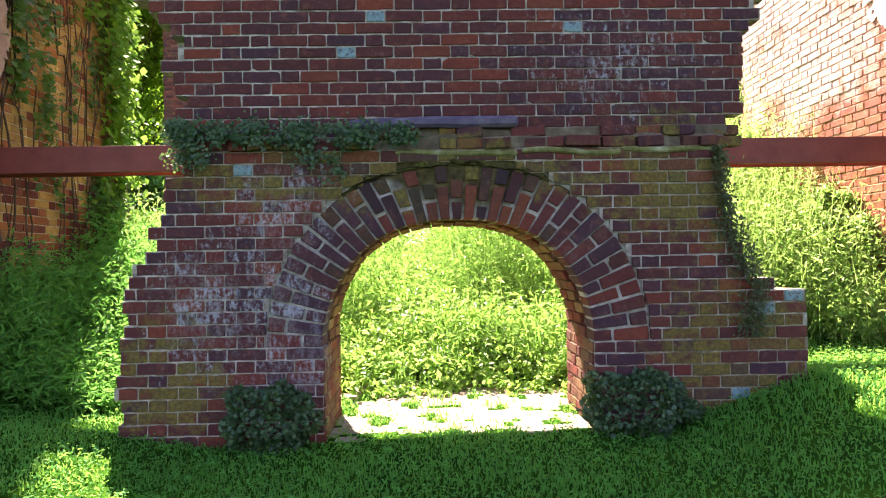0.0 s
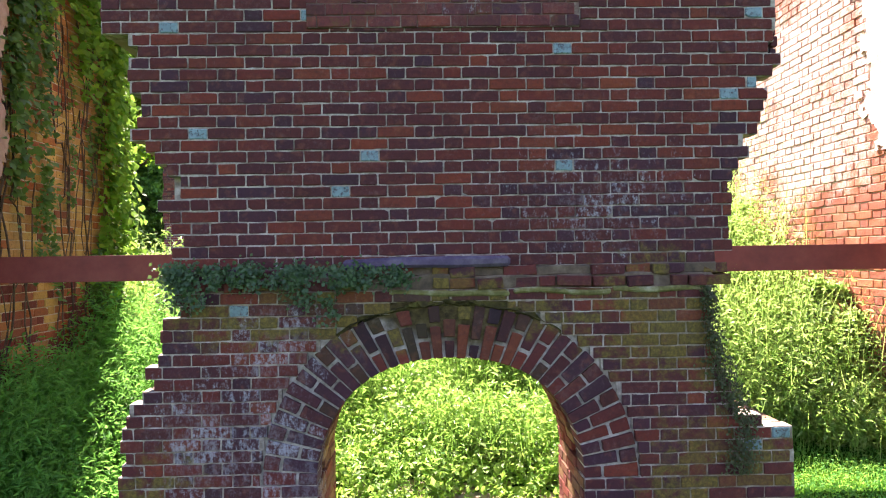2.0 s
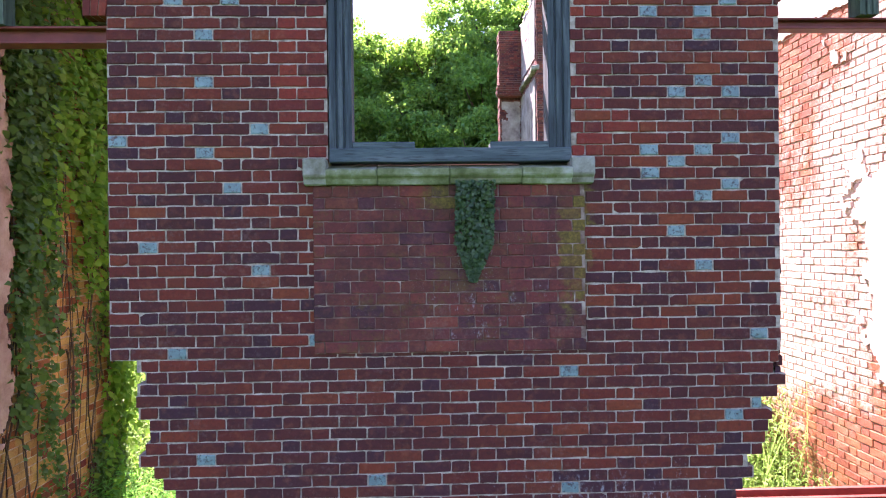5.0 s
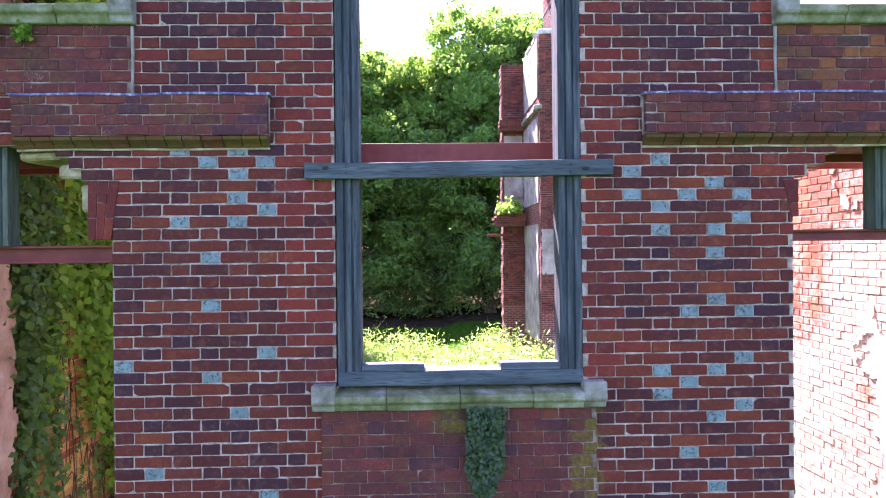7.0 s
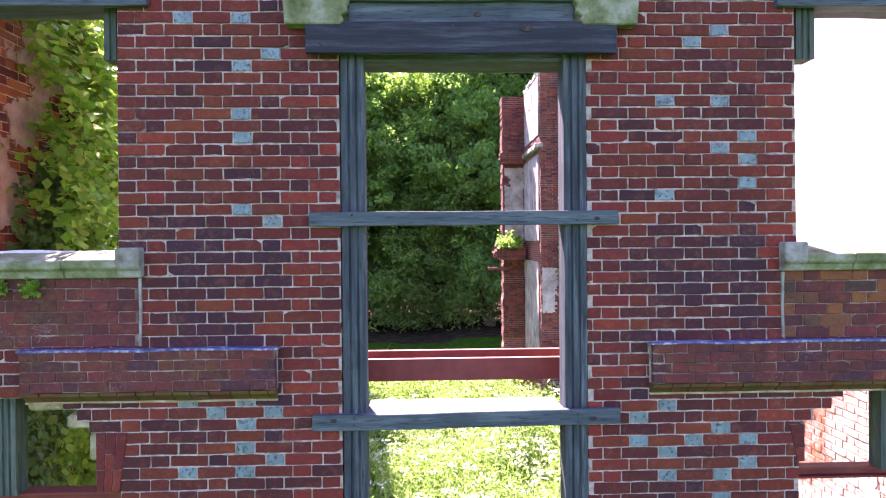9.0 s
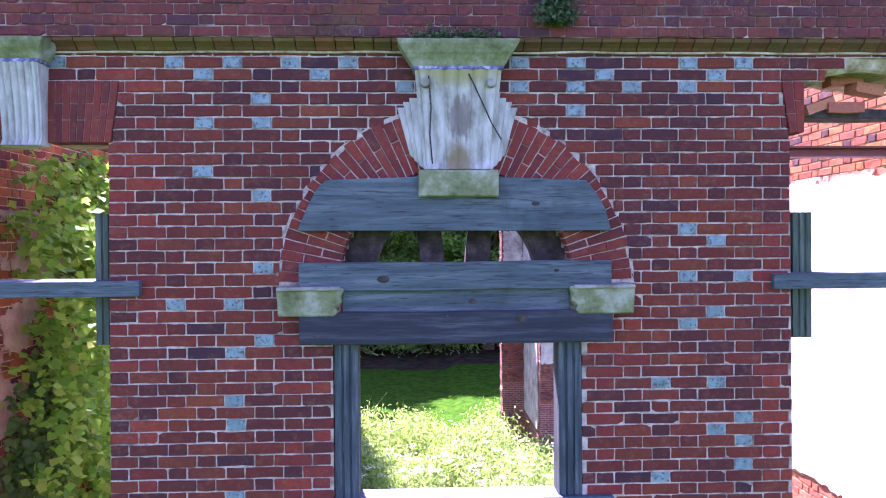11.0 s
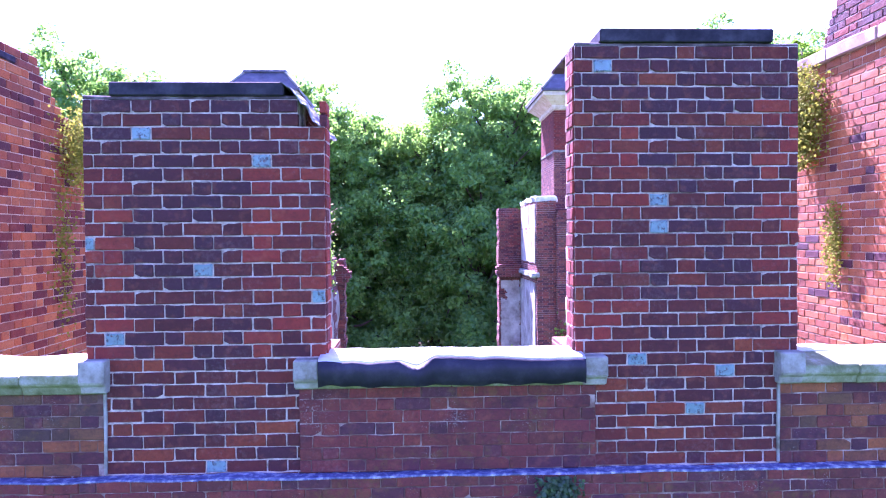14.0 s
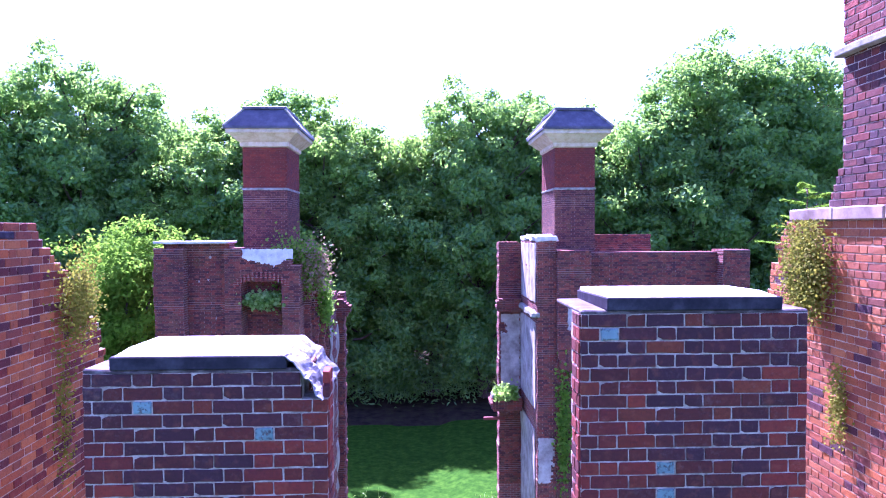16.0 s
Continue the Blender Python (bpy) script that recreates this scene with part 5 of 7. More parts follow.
def key_stone():
    """Pale carved stone, green at its head and brown with damp at its foot."""
    k = Mat("carved_stone", 0.85, 0.25)
    col = k.ramp(k.noise(1.0, 5, 0.65, k.scaled(k.pos, (16.0, 16.0, 5.0))), [(0.3, (0.20, 0.20, 0.17)), (0.5, (0.36, 0.37, 0.335)), (0.7, (0.50, 0.51, 0.48))])
    rough = k.noise(14.0, 5, 0.7)
    head = k.step(k.math("ADD", k.lobe((0.27, -0.1, 9.40), (0.6, 0.5, 0.24)), k.math("MULTIPLY", rough, 0.5)), 0.55, 1.0)
    foot = k.step(k.math("ADD", k.lobe((0.27, -0.1, 8.82), (0.16, 0.5, 0.30)), k.math("MULTIPLY", rough, 0.5)), 0.6, 1.0)
    # darker upright streaks down the middle of the fluted face
    mid_streaks = k.step(k.math("ADD", k.lobe((0.28, -0.1, 9.10), (0.13, 0.5, 0.22)), k.math("MULTIPLY", k.noise(1.0, 4, 0.7, k.scaled(k.pos, (50.0, 50.0, 9.0))), 0.9)), 0.75, 1.05)
    col = k.mix(k.math("MULTIPLY", head, 0.75), col, (0.26, 0.25, 0.06))
    col = k.mix(k.math("MULTIPLY", mid_streaks, 0.7), col, (0.12, 0.09, 0.08))
    col = k.mix(k.math("MULTIPLY", foot, 0.8), col, (0.17, 0.12, 0.04))
    k.bump(k.mix(0.5, rough, k.noise(70.0, 4)), 0.6, 0.006)
    return k.colour(col)


KEY_STONE = key_stone()


def keystone(name, label, cx, top, bottom, w_top, w_bot, cap_w, cap_h, block=True, wings=True):
    """A fluted, tapered keystone under a moulded cap."""
    w = root(name, label, "keystone")
    z1 = top - cap_h
    prof = [(0.0, z1), (-0.13, z1), (-0.145, z1 + 0.25 * cap_h), (-0.17, z1 + 0.5 * cap_h), (-0.185, z1 + 0.8 * cap_h), (-0.185, top), (0.0, top)]
    bm = prism(prof, cx - cap_w / 2, cx + cap_w / 2, "x")
    for v in bm.verts:
        k = (v.co.z - z1) / cap_h
        v.co.x = cx + (v.co.x - cx) * (0.74 + 0.26 * min(1.0, max(0.0, k) * 1.2))
    bmesh.ops.bevel(bm, geom=[e for e in bm.edges if e.calc_face_angle(0) > 0.8], offset=0.006, segments=1, affect="EDGES")
    part("cap", bm, STONE, w, "moss-green moulded cap")
    part("lead_strip", slab(cx - w_top / 2 - 0.01, cx + w_top / 2 + 0.01, -0.135, 0.0, z1 - 0.014, z1 + 0.006, 0.003), LEAD, w, "purple-grey lead strip")
    n, cols = 6, 96
    v, f = [], []
    zs = [bottom + (z1 - 0.014 - bottom) * k / 12 for k in range(13)]
    for z in zs:
        t = (z - bottom) / (z1 - bottom)
        half = (w_bot + (w_top - w_bot) * t) / 2
        for i in range(cols + 1):
            s = -1 + 2 * i / cols
            flute = 0.016 * abs(math.sin(math.pi * n * (s + 1) / 2)) if abs(s) < 0.9 else 0.0
            y = -0.07 - 0.055 * t**2 - (0.02 if t < 0.08 else 0) - flute
            v.append((cx + s * half, y, z))
    w1 = cols + 1
    f = [(j * w1 + i, j * w1 + i + 1, (j + 1) * w1 + i + 1, (j + 1) * w1 + i) for j in range(12) for i in range(cols)]
    b = len(v)
    for j in (0, 12):
        for i in (0, cols):
            p = v[j * w1 + i]
            v.append((p[0], 0.02, p[2]))
    f += [tuple(j * w1 for j in range(13)) + (b + 2, b), tuple(j * w1 + cols for j in range(12, -1, -1)) + (b + 1, b + 3), tuple(range(cols, -1, -1)) + (b, b + 1), tuple(12 * w1 + i for i in range(cols + 1)) + (b + 3, b + 2)]
    ob = new("fluted_block", mesh_of("fluted_block", v, f, [KEY_STONE]))
    ob.parent = w
    if wings:
        for sgn in (-1, 1):
            for k, (d0, d1, top_z, y) in enumerate(((0.0, 0.045, 9.22, -0.055), (0.04, 0.08, 9.20, -0.035), (0.075, 0.115, 9.17, -0.02))):
                pts = [(cx + sgn * (w_bot / 2 + d0 * 0.7), bottom + 0.01 + 0.03 * k), (cx + sgn * (w_bot / 2 + d1 * 0.7), bottom + 0.03 + 0.03 * k),
                       (cx + sgn * (w_top / 2 - 0.01 + d1), top_z), (cx + sgn * (w_top / 2 - 0.02 + d0), top_z)]
                part("wing", prism(pts, y, 0.03, "y", 0.004), KEY_STONE, w, "stepped side of pale stone")
            for r, zz in ((0.032, 9.29),):
                bm = bmesh.new()
                bmesh.ops.create_cone(bm, cap_ends=True, segments=16, radius1=r, radius2=r * 0.75, depth=0.03)
                bmesh.ops.rotate(bm, verts=bm.verts, matrix=Matrix.Rotation(radians(90), 3, "X"))
                bmesh.ops.translate(bm, verts=bm.verts, vec=(cx + sgn * 0.19, -0.13, zz))
                part("scroll", bm, PALE_STONE, w)
        for pts in ([(0.10, 9.33), (0.113, 9.15), (0.105, 9.0), (0.12, 8.83)], [(0.33, 9.34), (0.40, 9.2), (0.46, 9.07), (0.52, 8.97)]):
            cu = bpy.data.curves.new("crack", "CURVE")
            cu.dimensions, cu.bevel_depth = "3D", 0.004
            sp = cu.splines.new("POLY")
            sp.points.add(len(pts) - 1)
            for k, (x, z) in enumerate(pts):
                t = (z - bottom) / (z1 - bottom)
                sp.points[k].co = (x, -0.086 - 0.055 * t**2, z, 1)
            ob = new("crack", cu)
            cu.materials.append(BURNT)
            ob.parent = w
    if block:
        part("lower_block", slab(cx - 0.232, cx + 0.232, -0.115, 0.0, bottom - 0.16, bottom - 0.005, 0.008, 0.004, 6), STONE, w, "plain mossy lower block")
    return w


keystone("keystone", "cracked fluted stone keystone with mossy cap over the round head", 0.27, 9.53, 8.80, 0.50, 0.40, 0.70, 0.15)


# ---- flanking bays ----
def jack_arch(cx_in, side, z0, z1, count, label, missing=0.0, span=0.36):
    """Upright splayed rubbed bricks over a side window, from its jamb inwards."""
    w = root("jack_arch", label, "flat arch")
    for k in range(count):
        if rng.random() < missing:
            continue
        for p in range(2):
            cut = 0.5 + (0.13 if k % 2 else -0.13)
            za, zb = (z0, z0 + (z1 - z0) * cut) if p == 0 else (z0 + (z1 - z0) * cut, z1)
            lean = lambda z: 0.05 * (z - z0) / (z1 - z0)  # noqa: E731
            step = span / count
            pts = []
            for z, end in ((za + 0.002, 0), (za + 0.002, 1), (zb - 0.002, 1), (zb - 0.002, 0)):
                pts.append((cx_in + side * ((k + end) * step - lean(z) * (1 - (k + end) / count)) + side * (0.002 if end == 0 else -0.002), z))
            part("brick", prism(pts, -0.012, 0.11, "y", 0.002), CLASSES[True][4], w)
    part("bedding", prism([(cx_in + side * 0.002, z0 + 0.004), (cx_in + side * span, z0 + 0.004), (cx_in + side * span, z1), (cx_in - side * 0.045, z1)], -0.006, 0.3, "y"), MORTAR, w)
    return w


jack_arch(-1.745, -1, 8.968, 9.328, 9, "flat arch of splayed red rubbed bricks over a side window")
jack_arch(-2.335, -1, 8.968, 9.328, 12, "flat arch of splayed red rubbed bricks over a side window", span=0.5)
keystone("keystone", "fluted stone keystone with mossy cap over a side window", -2.215, 9.535, 8.945, 0.24, 0.22, 0.36, 0.115, False, False)
for x, side, z0, z1, n in ((-1.785, -1, 5.23, 5.58, 3), (2.285, 1, 5.33, 5.56, 1), (2.265, 1, 9.02, 9.33, 2)):
    jack_arch(x, side, z0, z1, n, "broken remnant of a splayed brick flat arch", span=0.045 * n)


def loose_bricks():
    for x, y, z, rz, ry in ((2.50, 0.12, 9.20, 0.2, -0.35), (2.66, 0.10, 9.185, -0.1, 0.0), (2.86, 0.2, 9.32, 0.2, 0.1), (2.72, 0.2, 9.38, 0.0, -0.1)):
        v = brick_shape(-0.105, 0.105, -0.031, 0.031, 0.05, 0.05, rng)
        ob = tagged(new("brick", mesh_of("brick", v, OCT + [tuple(range(29, 19, -1))], [ORANGE_P])), "loose orange brick resting in the broken arch", "brick", "loose bricks")
        ob.matrix_world = Matrix.Translation((x, y, z)) @ Euler((0, ry, rz)).to_matrix().to_4x4()
    for name, x0, x1, z0, z1 in (("mortar_lump", -2.34, -2.10, 5.70, 5.755), ("mortar_lump", -2.12, -1.93, 5.60, 5.68), ("mortar_lump", -1.99, -1.83, 5.42, 5.56), ("mortar_lump", 2.29, 2.37, 5.40, 5.58), ("mortar_lump", 2.5, 3.4, 9.38, 9.49)):
        tagged(part(name, slab(x0, x1, 0.03, 0.45, z0, z1, 0.015, 0.05, 10, int(x1 * 10)), OLD_LIME, None), "mossy lump of old lime mortar in the broken edge", "mortar")


loose_bricks()
board("charred_lintel", "charred timber lintel over a side window", 2.30, XR, 9.125, 9.185, 0.1, 0.25, BURNT, "lintel", seed=8)


def steel_bar(x0, x1, z0, z1, y0, y1, label):
    """A rolled steel joist: web and two flanges."""
    w = root("steel_beam", label, "steel beam", "steel beams")
    part("web", slab(x0, x1, (y0 + y1) / 2 - 0.006, (y0 + y1) / 2 + 0.006, z0 + 0.01, z1 - 0.01, 0.0), STEEL, w)
    for z in (z0, z1 - 0.014):
        part("flange", slab(x0, x1, y0, y1, z, z + 0.014, 0.003), STEEL, w)
    return w


def box_beam(x0, x1, z0, z1, y0, y1, label):
    """A channel seen from its flat side, with a second one behind it."""
    w = root("steel_beam", label, "steel beam", "steel beams")
    for ya, yb in ((y0, y0 + 0.05), (y1 - 0.05, y1)):
        prof = [(ya, z0), (yb, z0), (yb, z0 + 0.012), (ya + 0.01, z0 + 0.012), (ya + 0.01, z1 - 0.012), (yb, z1 - 0.012), (yb, z1), (ya, z1)]
        part("channel", prism(prof, x0, x1, "x", 0.002), STEEL, w)
    part("plate", slab(X0 - 0.25, X0 - 0.12, y0 - 0.006, y0 - 0.001, z0 + 0.01, z1 - 0.01, 0.001), STEEL, w)
    return w


box_beam(LX, RX, 1.668, 1.862, 1.05, 1.30, "red-oxide steel channel beam propping the side walls low down")
box_beam(LX, RX, 5.735, 5.885, 0.60, 1.02, "red-oxide steel channel beam behind the tall window")
steel_bar(XL, -1.735, 5.095, 5.20, 0.08, 0.2, "reddish steel bar set across a side window")
steel_bar(2.26, XR, 5.185, 5.255, 0.10, 0.2, "reddish steel bar set across a side window")
steel_bar(2.28, XR, 8.89, 8.955, 0.09, 0.19, "reddish steel bar set across a side window")

for x0, x1, z0, z1, y0, y1 in ((-2.52, -2.41, 5.20, 6.035, 0.04, 0.16), (2.84, 2.96, 5.255, 6.035, 0.04, 0.16), (-1.868, -1.748, 7.785, 8.56, 0.05, 0.17), (2.30, 2.415, 7.785, 8.545, 0.02, 0.16)):
    tagged(part("window_post", post_profile(x0, x1, y0, y1, z0, z1), WOOD_MOSSY, None), "weathered grey-green wooden post of a lost side window", "post", "window posts")
board("cross_rail", "weathered wooden rail across a side window", XL, -1.575, 8.075, 8.165, -0.05, -0.006, seed=11)
board("cross_rail", "weathered wooden rail across a side window", 2.15, XR, 8.085, 8.18, -0.05, -0.006, seed=12)
for x0, x1, z in ((XL, -1.62, 8.165), (2.25, XR, 8.18)):
    board("transom_board", "deep wooden transom of a side window", x0, x1, z - 0.06, z, 0.0, 0.3, seed=13)


# ---- the side walls' tops ----
def stacks():
    w = root("wall_coping", "worn stone coping on the side wall", "coping", kind="structure")
    y = -0.3
    while y < 3.0:
        n = min(rng.uniform(0.5, 0.8), 3.15 - y)
        part("coping_stone", slab(RX - 0.05, RX + 0.62, y, y + n - 0.008, 12.74, 12.86, 0.012, 0.012, 4, int(y * 9)), COPING, w)
        y += n
    w = root("wall_coping", "dark grey coping on the side wall", "coping", kind="structure")
    part("coping_stone", slab(LX - 0.62, LX + 0.02, -0.3, 2.05, 12.60, 12.66, 0.012, 0.012, 10, 5), SLATE_CAP, w)
    for name, x, sgn, y1, ax in (("chimney_stack", RX, -1, 2.4, 1), ("chimney_stack", LX, 1, 1.55, 1)):
        w = root(name, "tall red brick stack rising from the side wall", "chimney")
        zb = 12.86 if sgn < 0 else 12.66
        face = wall_frame((x + (0.03 if sgn < 0 else -0.1) * 1, 0, 0), (0, 1, 0), (sgn, 0, 0))
        spans = lambda z, y1=y1: [(-0.3, y1 + (0.22 - 0.5 * (z - zb) if z < zb + 0.35 else ragged(z, 31, 0.02)))]  # noqa: E731
        bed(w, face, spans, zb, zb + 4.0, CH, 0.8)
        masonry(w, face, lay(spans, zb, zb + 4.0 * 0.994, CH, PER), lambda u, v, h: (4 if rng.random() < 0.7 else 0) if v > zb + 1.4 else rng.choice((1, 2, 2, 0)), CLASSES[False], CLASSES[True], 200)
        part("lime_band", slab(x - 0.06 if sgn < 0 else x - 0.5, x + 0.5 if sgn < 0 else x - 0.07, -0.3, y1 + 0.02, zb + 1.36, zb + 1.43, 0.01, 0.01, 8), PALE_STONE, w)


COPING = blotched("brown_coping", (0.16, 0.11, 0.09), (0.26, 0.19, 0.15), (0.36, 0.30, 0.26), 4.0)
stacks()


# ---- the far wing: two blocks with chimneys either side of a passage ----
def far_wall(w, name, x0, x1, y0, y1, z0, z1, mat=None, label="", wear=0.5, end=0.05, bricks=True):
    """A ruined wall course by course: a broken top, uneven ends, and its bricks on the face that shows."""
    ch, salt = 0.0752, x0 * 3.1 + y0
    drop = lambda x: max(0.0, wear * (0.25 + noise.noise(Vector((x * 1.3, salt, 0))) + 0.5 * noise.noise(Vector((x * 4.1, salt, 3)))))  # noqa: E731
    verts, faces, rows = [], [], int((z1 - z0) / ch)
    m = wall_frame((0, y0, 0), (1, 0, 0), (0, -1, 0))

    def spans(z):
        a, b = x0 + end * noise.noise(Vector((salt, z * 3.3, 1))) + end * 0.5 * noise.noise(Vector((salt, z * 13, 1))), x1 + end * noise.noise(Vector((salt, z * 3.7, 5))) + end * 0.5 * noise.noise(Vector((salt, z * 13, 7)))
        if z < z1 - wear * 1.6:
            return [(a, b)]
        out, n = [], max(1, int((b - a) / 0.22))
        for k in range(n):
            p, q = a + (b - a) * k / n, a + (b - a) * (k + 1) / n
            if z < z1 - drop((p + q) / 2):
                if out and abs(out[-1][1] - p) < 1e-6:
                    out[-1] = (out[-1][0], q)
                else:
                    out.append((p, q))
        return out

    for k in range(rows):
        z = z0 + k * ch
        back = y1 + 0.04 * noise.noise(Vector((salt, z * 5, 9)))
        for a, b in spans(z + ch / 2):
            n = len(verts)
            verts += [(x, y, zz) for y in (y0, back) for x, zz in ((a, z), (b, z), (b, z + ch), (a, z + ch))]
            faces += [tuple(n + i for i in q) for q in BOX]
    wall = new(name, mesh_of(name, verts, faces, [mat or FAR_BRICK]))
    wall.parent = w
    tagged(wall, label, kind="stuff")
    if bricks:
        verts, faces, index = [], [], []
        for u0, u1, v0, v1, header, whole in lay(spans, max(z0, 3.0), z0 + rows * ch, ch, 0.33, 0.04, 0.014):
            n, p = len(verts), rng.uniform(0.006, 0.022)
            verts += [m @ Vector((u, ww, v)) for ww in (-0.01, p) for u, v in ((u0, v0), (u1, v0), (u1, v1), (u0, v1))]
            faces += [tuple(n + i for i in q) for q in BOX[1:]]
            index += [rng.choice((0, 0, 1, 1, 2))] * 5
        ob = tagged(new("brickwork", mesh_of("brickwork", verts, faces, FAR_FACE, index)), kind="stuff")
        ob.parent = wall
    return wall


FAR_FACE = [brick_mat("far_red", ((0.297, 0.070, 0.043), (0.230, 0.054, 0.041), (0.365, 0.115, 0.068)), stained=False, grime=True), brick_mat("far_brown", ((0.162, 0.061, 0.046), (0.216, 0.095, 0.061), (0.121, 0.046, 0.043)), stained=False, grime=True),
            brick_mat("far_dark", ((0.081, 0.035, 0.038), (0.115, 0.041, 0.038)), stained=False)]


def chimney(w, x0, x1, y0, y1, zb):
    """A square stack with a shallow pilaster on its face, rebuilt in its upper part."""
    part("shaft", slab(x0, x1, y0, y1, zb, 14.05, 0.02), FAR_BRICK, w)
    part("lime_band", slab(x0 - 0.03, x1 + 0.03, y0 - 0.03, y1 + 0.03, 14.03, 14.11, 0.02), PALE_STONE, w, "pale lime band")
    upper = part("upper_shaft", slab(x0 + 0.02, x1 - 0.02, y0 + 0.02, y1 - 0.02, 14.05, 15.55, 0.02), CHIMNEY_RED, w, "rebuilt bright red brickwork")
    inner = x0 if x0 > 0 else x1
    for za, zb1, mats, on in ((zb, 14.02, FAR_FACE[1:], w), (14.12, 15.5, STACK_FACE, upper)):
        for axis in ("front", "side"):
            if axis == "front":
                m, sp = wall_frame((0, y0, 0), (1, 0, 0), (0, -1, 0)), [(x0, x1)]
            else:
                sg = -1 if x0 > 0 else 1
                m, sp = wall_frame((inner, 0, 0), (0, 1, 0), (sg, 0, 0)), [(y0, y1)]
            verts, faces, index = [], [], []
            for u0, u1, v0, v1, header, whole in lay(lambda z, sp=sp: sp, za, zb1, 0.0752, 0.33, 0.04, 0.013):
                n, p = len(verts), rng.uniform(0.004, 0.014)
                verts += [m @ Vector((u, ww, v)) for ww in (-0.01, p) for u, v in ((u0, v0), (u1, v0), (u1, v1), (u0, v1))]
                faces += [tuple(n + i for i in q) for q in BOX[1:]]
                index += [rng.randrange(len(mats))] * 5
            tagged(new("brickwork", mesh_of("brickwork", verts, faces, mats, index)), kind="stuff").parent = on
    bm = bmesh.new()
    rings = []
    for d, z in ((0.02, 15.48), (0.07, 15.52), (0.07, 15.64), (0.16, 15.70), (0.34, 15.86), (0.44, 15.92), (0.44, 16.05)):
        rings.append([bm.verts.new(p) for p in ((x0 - d, y0 - d, z), (x1 + d, y0 - d, z), (x1 + d, y1 + d, z), (x0 - d, y1 + d, z))])
    for a, b in zip(rings, rings[1:]):
        for k in range(4):
            bm.faces.new((a[k], a[(k + 1) % 4], b[(k + 1) % 4], b[k]))
    bm.faces.new(rings[0][::-1]), bm.faces.new(rings[-1])
    part("cornice", bm, CREAM, upper, "cream rendered cornice")
    bm = bmesh.new()
    low = [bm.verts.new(p) for p in ((x0 - 0.5, y0 - 0.5, 16.05), (x1 + 0.5, y0 - 0.5, 16.05), (x1 + 0.5, y1 + 0.5, 16.05), (x0 - 0.5, y1 + 0.5, 16.05))]
    rim = [bm.verts.new(v.co + Vector((0, 0, 0.08))) for v in low]
    top = [bm.verts.new(p) for p in ((x0 + 0.05, y0 + 0.05, 16.76), (x1 - 0.05, y0 + 0.05, 16.76), (x1 - 0.05, y1 - 0.05, 16.76), (x0 + 0.05, y1 - 0.05, 16.76))]
    bm.faces.new(low[::-1]), bm.faces.new(top)
    for a, b in ((low, rim), (rim, top)):
        for k in range(4):
            bm.faces.new((a[k], a[(k + 1) % 4], b[(k + 1) % 4], b[k]))
    part("hood", bm, HOOD, upper, "grey sheet-metal hood")
    for sx, sy in ((0, 0), (1, 0), (1, 1), (0, 1)):
        a = Vector(((x0 - 0.5, x1 + 0.5)[sx], (y0 - 0.5, y1 + 0.5)[sy], 16.13))
        b = Vector(((x0 + 0.05, x1 - 0.05)[sx], (y0 + 0.05, y1 - 0.05)[sy], 16.77))
        v, f = tube([tuple(a), tuple(a.lerp(b, 0.5)), tuple(b)], 0.045, 0.045, 6)
        hip = new("hip_roll", mesh_of("hip_roll", v, f, [PALE_STONE], None, True))
        hip.parent = upper
    part("cap_plate", slab(x0, x1, y0, y1, 16.75, 16.86, 0.02), HOOD, upper)


STACK_FACE = [brick_mat("stack_red", ((0.27, 0.050, 0.030), (0.22, 0.042, 0.030), (0.30, 0.062, 0.034)), stained=False), brick_mat("stack_red_dull", ((0.18, 0.04, 0.03), (0.22, 0.05, 0.035)), stained=False)]
CREAM = blotched("cream_render", (0.42, 0.33, 0.20), (0.55, 0.46, 0.31), (0.62, 0.55, 0.42), 4.0)
HOOD = blotched("sheet_metal", (0.045, 0.045, 0.065), (0.075, 0.075, 0.10), (0.12, 0.12, 0.15), 3.0, 0.5, 0.3, 0.1)


